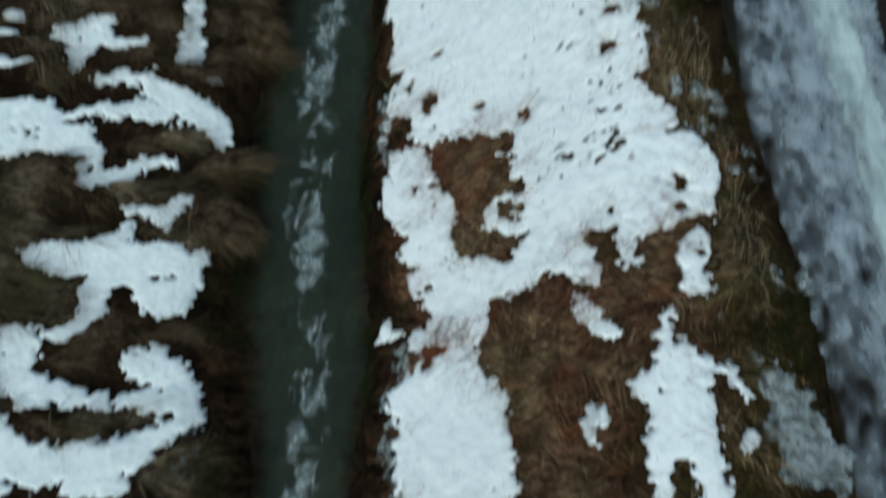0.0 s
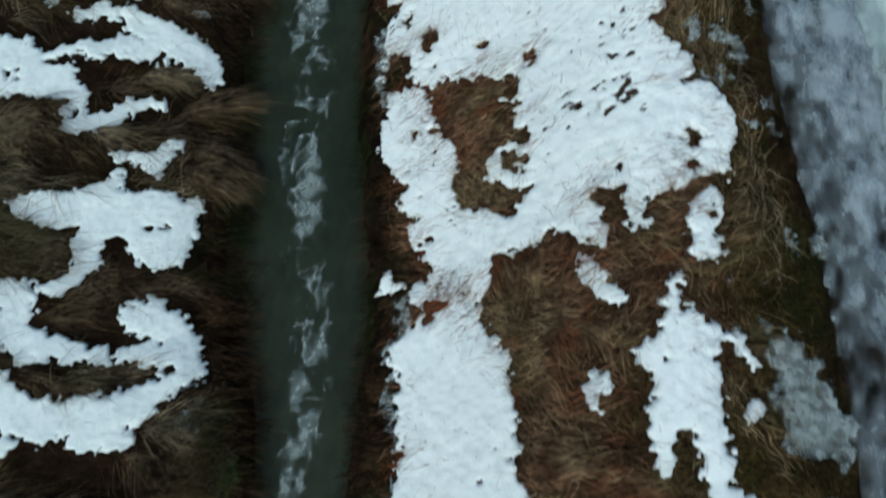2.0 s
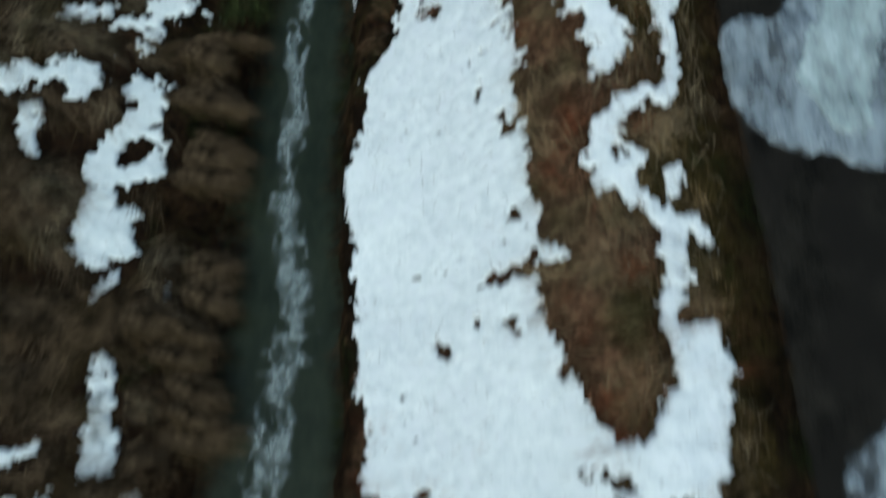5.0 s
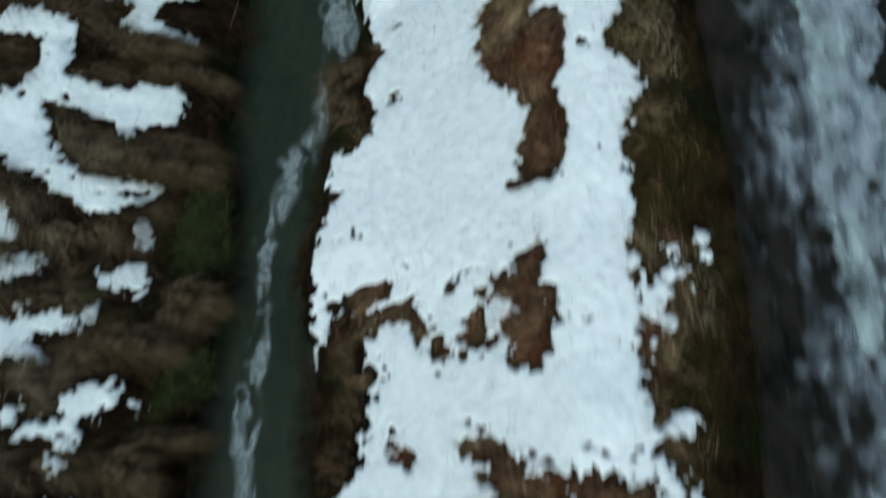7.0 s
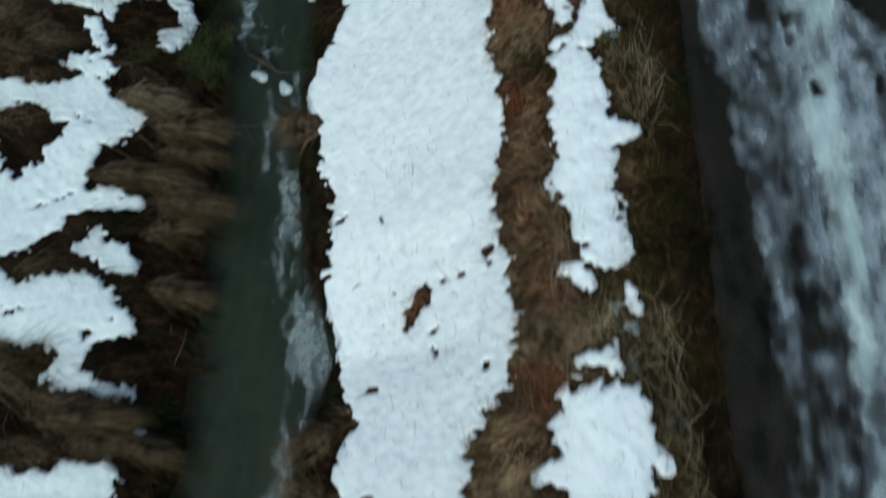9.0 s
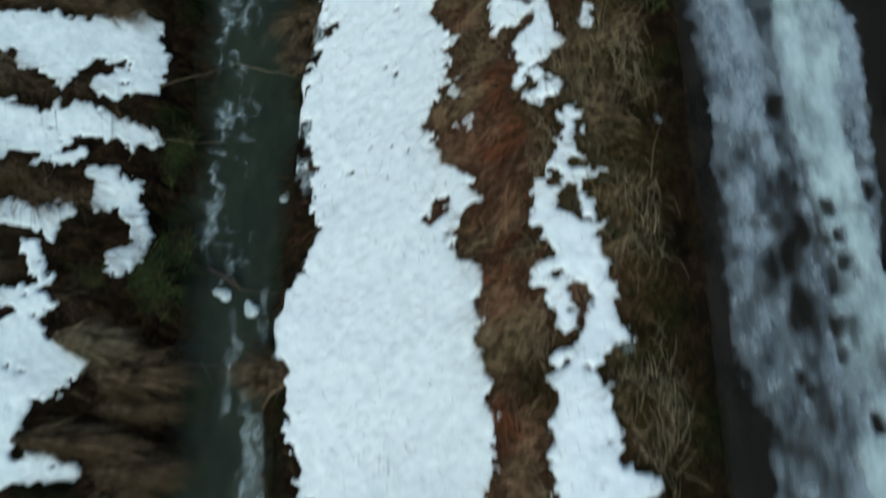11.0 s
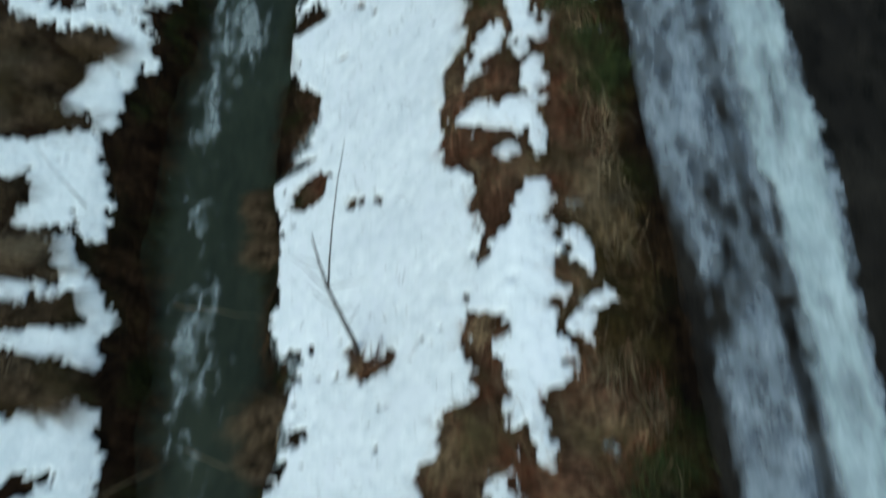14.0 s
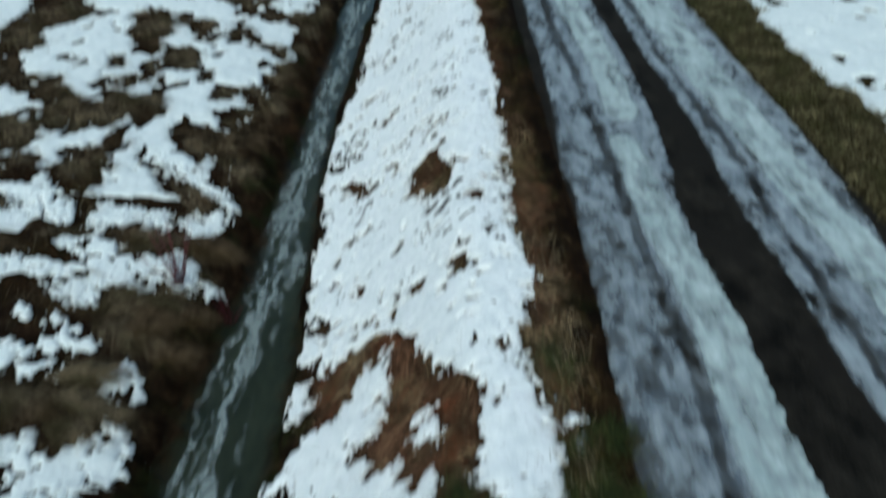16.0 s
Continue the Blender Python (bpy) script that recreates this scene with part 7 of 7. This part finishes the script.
grass("roadside_grass", "sparse dark blades in the muddy road edge", bx, by, dice.uniform(0, 6.28, n), length, length * 0.3, dice.uniform(0.0015, 0.003, n), DARK_GRASS)

# rust-brown blades that have fallen over the thin margins of the first drift
n = 60000
by = dice.uniform(-2.2, 3.6, n)
bx = dice.uniform(-0.95, 1.6, n)
rim = covered(bx, by)
ok = (rim > -0.11) & (rim < 0.015) & (grain(bx, by, 0.22, 127) + 0.6 * grain(bx, by, 0.08, 128) + 0.25 * dice.standard_normal(n) > np.where(bx < 0.1, 0.42, 0.58) + 0.2 * (by < 0.0))
bx, by = bx[ok], by[ok]
length = dice.uniform(0.07, 0.24, len(bx))
angle = np.where(dice.random(len(bx)) < 0.6, math.pi, 0.0) + 0.35 + 0.5 * grain(bx, by, 0.4, 129) + dice.normal(0, 0.25, len(bx))
grass("fallen_grass", "rust-brown dead blades fallen over thin snow", bx, by, angle, length, length * dice.uniform(0.08, 0.22, len(bx)), dice.uniform(0.0018, 0.0036, len(bx)), RUST_GRASS)

# grass tips and straws that stick out of the snow
n = 42000
by = dice.uniform(-2.5, 22, n)
bx = np.where(dice.random(n) < 0.65, water_lines(by)[1] + dice.uniform(0.1, 2.4, n), water_lines(by)[0] - dice.uniform(0.1, 2.0, n))
deep = covered(bx, by)
ok = (deep < -0.01) & (dice.random(n) < np.exp(deep / 0.12) * 0.6 + (0.6 + 0.9 * eased((3.2 - by) / 0.6) + 0.4 * eased((by - 16) / 2)) * np.clip(grain(bx, by, 0.35, 107) - 0.22, 0, 1))
bx, by = bx[ok], by[ok]
length = dice.uniform(0.04, 0.16, len(bx))
angle = np.where(bx > water_lines(by)[1], math.pi * 0.8, -0.3) + 1.2 * grain(bx, by, 0.3, 108) + dice.normal(0, 0.5, len(bx))
grass("snow_straws", "thin brown straws sticking out of the snow", bx, by, angle, length, 0.035 + length * dice.uniform(0.02, 0.25, len(bx)), dice.uniform(0.0012, 0.0028, len(bx)), FIELD_GRASS)


# ---- single plants ----
def at_ground(x, y, turn=0.0, lift=0.0):
    return pose(x, y, float(ground(np.array([x]), np.array([y]))[0]) + lift, 0, 0, turn)


def plant(name, mesh, x, y, turn, label, category, group):
    ob = new(name, mesh)
    ob.matrix_world = at_ground(x, y, turn)
    return tagged(ob, label, category, group)


def mossy(seed):
    roll = np.random.default_rng(seed)
    n = 420
    x, y = np.clip(roll.normal(0, 0.06, n), -0.1, 0.1), np.clip(roll.normal(0, 0.075, n), -0.13, 0.13)
    length = roll.uniform(0.04, 0.13, n)
    return blade_mesh("green_tuft", x, y, roll.uniform(0, 6.28, n), length, length * roll.uniform(0.3, 0.8, n), roll.uniform(0.002, 0.004, n), GREEN_GRASS, flat=True)


green = [mossy(k) for k in range(4)]
GREEN = ((-1.7, -1.07), (-1.86, 0.42), (-1.98, 6.57), (-2.03, 7.78), (-1.96, 6.72), (-2.27, 12.28), (-2.51, 12.03), (-2.16, 13.09), (-2.23, 13.22), (1, 13.39), (1.01, 13.7), (0.23, 16.65), (0.16, 16.37), (0.03, 16.16), (0.78, 17.09), (0.8, 16.14), (0.21, 16), (0.72, 17.82), (-1.98, 7.72), (-2.02, 7.6), (-1.93, 7.6), (-2.06, 6.48), (-2.14, 12.1), (-2.07, 12.24), (-2.16, 12.95), (-2.08, 11.94), (-2, 7.85), (0.28, 16.85), (0.74, 16.49), (0.88, 15.9), (0.47, 17.27), (0.24, 16.98), (0.16, 16.77), (0.07, 16.37), (1.02, 16.71), (0.76, 16.63), (1.02, 17.17), (-1.98, 7.51), (-1.93, 7.89), (-1.98, 4.54), (0.85, 16.81))
for k, (px, py) in enumerate(GREEN):
    if covered(np.array([px]), np.array([py]))[0] < 0.03:
        continue
    tuft = plant("green_tuft", green[k % 4], px, py, 67 * k, "tuft of wet green grass among dead stalks", "grass tuft", "green grass tufts")
    tuft.scale = [1.0 + 0.15 * (k % 3), 1.2 + 0.2 * (k % 2), 1.1]

def lobe(seed, material):
    """A tussock: a low dome under long blades that are combed over its front."""
    roll = np.random.default_rng(seed)
    n = 620
    a, r = roll.uniform(0, 6.28, n), np.sqrt(roll.random(n))
    x, y = 0.17 * r * np.cos(a), 0.10 * r * np.sin(a)
    way = 0.9 * y / 0.10 * roll.uniform(0.2, 0.8, n) + roll.normal(0, 0.22, n)
    length = roll.uniform(0.10, 0.32, n)
    lift = 0.085 * (1 - r ** 2)
    me = blade_mesh("grass_tussock", x, y, way, length, length * roll.uniform(0.05, 0.22, n), np.where(np.arange(n) % 4 == 0, roll.uniform(0.006, 0.010, n), roll.uniform(0.002, 0.0045, n)), material, flat=True)
    co = np.empty(len(me.vertices) * 3, np.float32)
    me.vertices.foreach_get("co", co)
    co = co.reshape(-1, 6, 3)
    along = np.hypot(co[:, :, 0] - x[:, None], co[:, :, 1] - y[:, None]) / length[:, None]
    co[:, :, 2] += (lift[:, None] * (1 - along ** 2) + 0.03 * (1 - along)).astype(np.float32) - 0.05 * along ** 3
    me.vertices.foreach_set("co", co.ravel())
    return me


lobes = [lobe(20 + k, FIELD_GRASS if k % 2 else PALE_GRASS) for k in range(4)]
roll = random.Random(31)
py, k = 0.3, 0
while py < 21:
    for rank in (0, 1):
        px = float(np.interp(py, STREAM_Y, STREAM_L)) - roll.uniform(0.12, 0.36) - rank * roll.uniform(0.24, 0.45) - (0.06 if py > 4 else 0)
        if covered(np.array([px]), np.array([py]))[0] > 0.05 and covered(np.array([px + 0.15]), np.array([py]))[0] > 0.02:
            if min((px + 0.1 - gx) ** 2 + (py - gy) ** 2 for gx, gy in GREEN) < 0.05:
                continue
            pale = k % 2 == 0 and rank == 1
            if roll.random() < (0.5 if py < 3 else 0.12):
                continue
            tussock = plant("grass_tussock", lobes[k % 4 // 2 * 2 + (0 if pale else 1)], px, py, roll.uniform(-32, 14), "bleached dead grass tussock bent towards the stream" if pale else "brown dead grass tussock bent towards the stream", "tussock", "dead grass tussocks")
            tussock.scale = [roll.uniform(0.9, 1.5), roll.uniform(0.5, 0.95), roll.uniform(0.7, 1.2)]
        k += 1
    py += roll.uniform(0.15, 0.26)


for k, (px, py) in enumerate(((-1.36, 15.72), (-1.41, 15.94), (-1.09, 14.17), (-1.12, 13.84), (-1.1, 11.37), (-0.86, 9.07), (-0.87, 8.68), (-1.3, 15.47))):
    tussock = plant("grass_tussock", lobes[1 + 2 * (k % 2)], px, py, 180 + 23 * (k % 3) - 20, "brown dead grass overhanging the stream", "tussock", "overhanging tussocks")
    tussock.scale = [0.8 + 0.1 * (k % 3), 0.8, 0.6]


def tube(path, thick, sides=5):
    """A tapering round stem along the points of path."""
    bm = bmesh.new()
    rings = []
    for k, p in enumerate(path):
        r = thick * (1 - 0.8 * k / (len(path) - 1))
        way = (path[min(k + 1, len(path) - 1)] - path[max(k - 1, 0)]).normalized()
        side = way.cross(Vector((0.3, 0.9, 0.2))).normalized()
        other = way.cross(side)
        rings.append([bm.verts.new(p + r * (math.cos(6.2832 * i / sides) * side + math.sin(6.2832 * i / sides) * other)) for i in range(sides)])
    for a, b in zip(rings, rings[1:]):
        for i in range(sides):
            bm.faces.new((a[i], a[(i + 1) % sides], b[(i + 1) % sides], b[i]))
    bm.faces.new(rings[-1])
    bm.faces.new(reversed(rings[0]))
    return bm


def part(name, bm, material, parent, label=""):
    me = bpy.data.meshes.new(name)
    bm.to_mesh(me)
    bm.free()
    me.materials.append(material)
    for face in me.polygons:
        face.use_smooth = True
    ob = new(name, me)
    if parent:
        ob.parent = parent
    if label:
        ob["label"] = label
    return ob


def wander(start, way, length, bend, steps, roll):
    p, d, path = Vector(start), Vector(way).normalized(), [Vector(start)]
    for _ in range(steps):
        d = (d + Vector([roll.uniform(-bend, bend) for _ in range(3)])).normalized()
        p = p + d * (length / steps)
        path.append(p.copy())
    return path


def woody(name, x, y, stems, height, thick, lean, material, label, category, twigs=2, seed=1):
    """A bare woody plant: stems from one foot, each with thinner twigs."""
    roll = random.Random(seed)
    root = new(name)
    root.matrix_world = at_ground(x, y)
    tagged(root, label, category)
    for k in range(stems):
        spread = 0.0 if stems == 1 else 0.45
        way = (lean[0] + roll.uniform(-spread, spread), lean[1] + roll.uniform(-spread, spread), 1)
        path = wander((roll.uniform(-0.03, 0.03) * (stems > 1), roll.uniform(-0.03, 0.03) * (stems > 1), -0.02), way, height * roll.uniform(0.75, 1.0), 0.10 if stems > 1 else 0.05, 8, roll)
        stem = part("stem", tube(path, thick), material, root)
        for _ in range(twigs):
            i = roll.randrange(2, 7)
            part("twig", tube(wander(path[i], (roll.uniform(-1, 1), roll.uniform(-1, 1), 0.9), min(height, 0.8) * roll.uniform(0.15, 0.32), 0.12, 5, roll), thick * 0.45, 4), material, stem)
    return root


sapling = new("sapling")
sapling.matrix_world = at_ground(-0.54, 14.45)
tagged(sapling, "slender bare forked sapling growing out of the snow", "sapling")
roll = random.Random(3)
trunk = [Vector((0, 0, -0.05)), Vector((0.004, -0.01, 0.25)), Vector((-0.006, -0.02, 0.55)), Vector((-0.003, -0.045, 0.85)), Vector((-0.012, -0.05, 1.15)), Vector((-0.03, 0.0, 1.32)), Vector((-0.052, 0.08, 1.45))]
stem = part("stem", tube(trunk, 0.017), BARK, sapling)
part("whip", tube([trunk[4], Vector((0.005, 0.03, 1.28)), Vector((0.025, 0.17, 1.40)), Vector((0.045, 0.35, 1.48)), Vector((0.065, 0.55, 1.50))], 0.0055), BARK, sapling)
for i, side in ((2, 1), (3, -1), (3, 1), (4, 1), (4, -1), (5, -1)):
    part("twig", tube(wander(trunk[i], (side * roll.uniform(0.4, 0.9), roll.uniform(-0.3, 0.5), 0.9), roll.uniform(0.15, 0.3), 0.12, 5, roll), 0.0035, 4), BARK, stem)
woody("root_shoots", -0.41, 14.38, 14, 0.22, 0.005, (0.1, -0.2), ROOT_BARK, "reddish-brown root shoots in the snow", "shoots", 2, 4)
woody("root_shoots", -0.55, 14.39, 14, 0.20, 0.005, (-0.1, -0.1), ROOT_BARK, "reddish-brown root shoots in the snow", "shoots", 2, 14)
woody("red_shrub", -2.7, 20.15, 16, 0.8, 0.008, (0, 0), RED_BARK, "leafless shrub with dark red stems", "shrub", 3, 5)
woody("red_shrub", -2.2, 19.95, 11, 0.5, 0.006, (0.2, -0.1), RED_BARK, "low leafless red shrub over the water", "shrub", 3, 6)
woody("drowned_bush", -1.26, 11.61, 9, 0.42, 0.005, (-0.35, 0.1), BARK, "dead brown bush leaning over the water", "bush", 3, 7)
woody("bank_shoots", -1.16, 14.23, 6, 0.34, 0.005, (-0.3, 0.2), BARK, "bare brown shoots at the snow's edge", "shoots", 2, 8)
woody("bank_shoots", -1.09, 13.74, 5, 0.26, 0.004, (-0.3, -0.1), BARK, "bare brown shoots at the snow's edge", "shoots", 2, 9)

roll = random.Random(12)
for px, py in ((-2.28, 5.10), (-2.01, 5.66), (-2.28, 5.15), (-2.00, 5.31), (-1.98, 7.22), (-2.02, 9.84), (-2.26, 11.15), (-2.0, 9.56), (-2.41, 11.05), (-3.27, 18.2), (-2.00, 7.3), (-2.3, 9.2), (-2.1, 8.3), (-1.95, 2.61),
               (-2.41, 12.94), (-2.71, 16.23), (0.84, 13.13), (0.93, 12.69), (0.74, 13.78), (1.04, 12.2), (0.85, 8.2)):
    stalk = part("dry_stalk", tube(wander((0, 0, -0.02), (roll.uniform(-0.5, 0.7), roll.uniform(-0.6, 0.3), 1), roll.uniform(0.4, 0.8), 0.10, 6, roll), 0.0022, 4), STRAW, None)
    stalk.matrix_world = at_ground(px, py)
    tagged(stalk, "tall thin pale dead stalk standing in grass", "stalk", "dead stalks")

whip = part("dead_stalk", tube([Vector((0, 0, -0.02)), Vector((-0.01, 0.02, 0.3)), Vector((0.0, 0.02, 0.6)), Vector((0.03, 0.05, 0.95))], 0.005, 5), BARK, None)
whip.matrix_world = at_ground(-2.74, 15.7)
tagged(whip, "thin dark bare stalk standing in the snow", "stalk")

for (ax, ay), (ex, ey) in (((-2.29, 13.12), (-1.76, 13.23)), ((-1.81, 13.97), (-1.17, 13.75)), ((-2.08, 15.04), (-1.24, 14.82)), ((-2.29, 13.56), (-1.81, 13.95))):
    start, end = Vector((ax, ay, max(float(ground(np.array([ax]), np.array([ay]))[0]), WATER) + 0.01)), Vector((ex, ey, max(float(ground(np.array([ex]), np.array([ey]))[0]), WATER) + 0.01))
    path = [start.lerp(end, s / 6) + Vector((0, roll.uniform(-0.015, 0.015), 0.10 * s / 6 * (1 - s / 6))) for s in range(7)]
    tagged(part("fallen_stalk", tube(path, 0.004, 4), STRAW, None), "pale dead stalk fallen across the stream", "stalk", "fallen stalks")

branch = [Vector((-1.77, 12.19, WATER + 0.05)), Vector((-1.64, 12.12, WATER + 0.06)), Vector((-1.51, 12.03, WATER + 0.05)), Vector((-1.39, 12.01, WATER + 0.06)), Vector((-1.2, 11.96, WATER + 0.2))]
branch_root = new("dead_branch")
branch_root.matrix_world = pose(-1.2, 11.96, WATER)
tagged(branch_root, "dead forked branch lying in the stream", "branch")
part("limb", tube([p - branch_root.matrix_world.translation for p in branch], 0.014), BARK, branch_root)
part("fork", tube([p - branch_root.matrix_world.translation for p in (branch[2], branch[2] + Vector((-0.12, 0.14, 0.03)), branch[2] + Vector((-0.2, 0.3, 0.01)))], 0.008), BARK, branch_root)


twig_root = new("dead_branch")
twig_root.matrix_world = pose(-2.16, 11.5, WATER + 0.16)
tagged(twig_root, "thin dead branch fallen across the stream", "branch")
part("limb", tube(wander((0, 0, 0), (1, -0.06, -0.05), 0.85, 0.08, 8, roll), 0.008), BARK, twig_root)
for start in (0.25, 0.45, 0.6):
    part("twig", tube(wander((start, -0.03 * start, -0.03), (0.6, roll.choice((-0.8, 0.8)), 0.15), 0.22, 0.15, 5, roll), 0.004, 4), BARK, twig_root)
woody("drowned_bush", -1.27, 11.4, 12, 0.34, 0.004, (-0.45, -0.15), ROOT_BARK, "dead brown bush leaning over the water", "bush", 3, 17)


def clump(seed, wide, long, high):
    """A worn lump of wet snow, flat below."""
    roll = random.Random(seed)
    bm = bmesh.new()
    bmesh.ops.create_icosphere(bm, subdivisions=3, radius=1.0)
    phase = [roll.uniform(0, 6.28) for _ in range(4)]
    for v in bm.verts:
        a = math.atan2(v.co.y, v.co.x)
        swell = 1 + 0.22 * math.sin(2 * a + phase[0]) + 0.14 * math.sin(3 * a + phase[1]) + 0.08 * math.sin(7 * v.co.z + 5 * a + phase[2])
        v.co = Vector((v.co.x * wide * swell, v.co.y * long * swell, max(v.co.z, -0.3) * high * (1 + 0.2 * math.sin(4 * v.co.x + phase[3]))))
    return bm


for k, (px, py, wide, long, high) in enumerate(((-1.65, 12, 0.065, 0.05, 0.03), (-1.43, 11.89, 0.05, 0.07, 0.035), (-1.19, 11.78, 0.06, 0.05, 0.03), (-1.27, 12.78, 0.035, 0.04, 0.02))):
    lump = part("snow_clump", clump(40 + k, wide, long, high), SLUSH_LUMP, None)
    lump.matrix_world = pose(px, py, WATER + 0.012)
    tagged(lump, "grey half-melted snow lump lodged in the stream", "snow lump", "snow lumps in the stream")
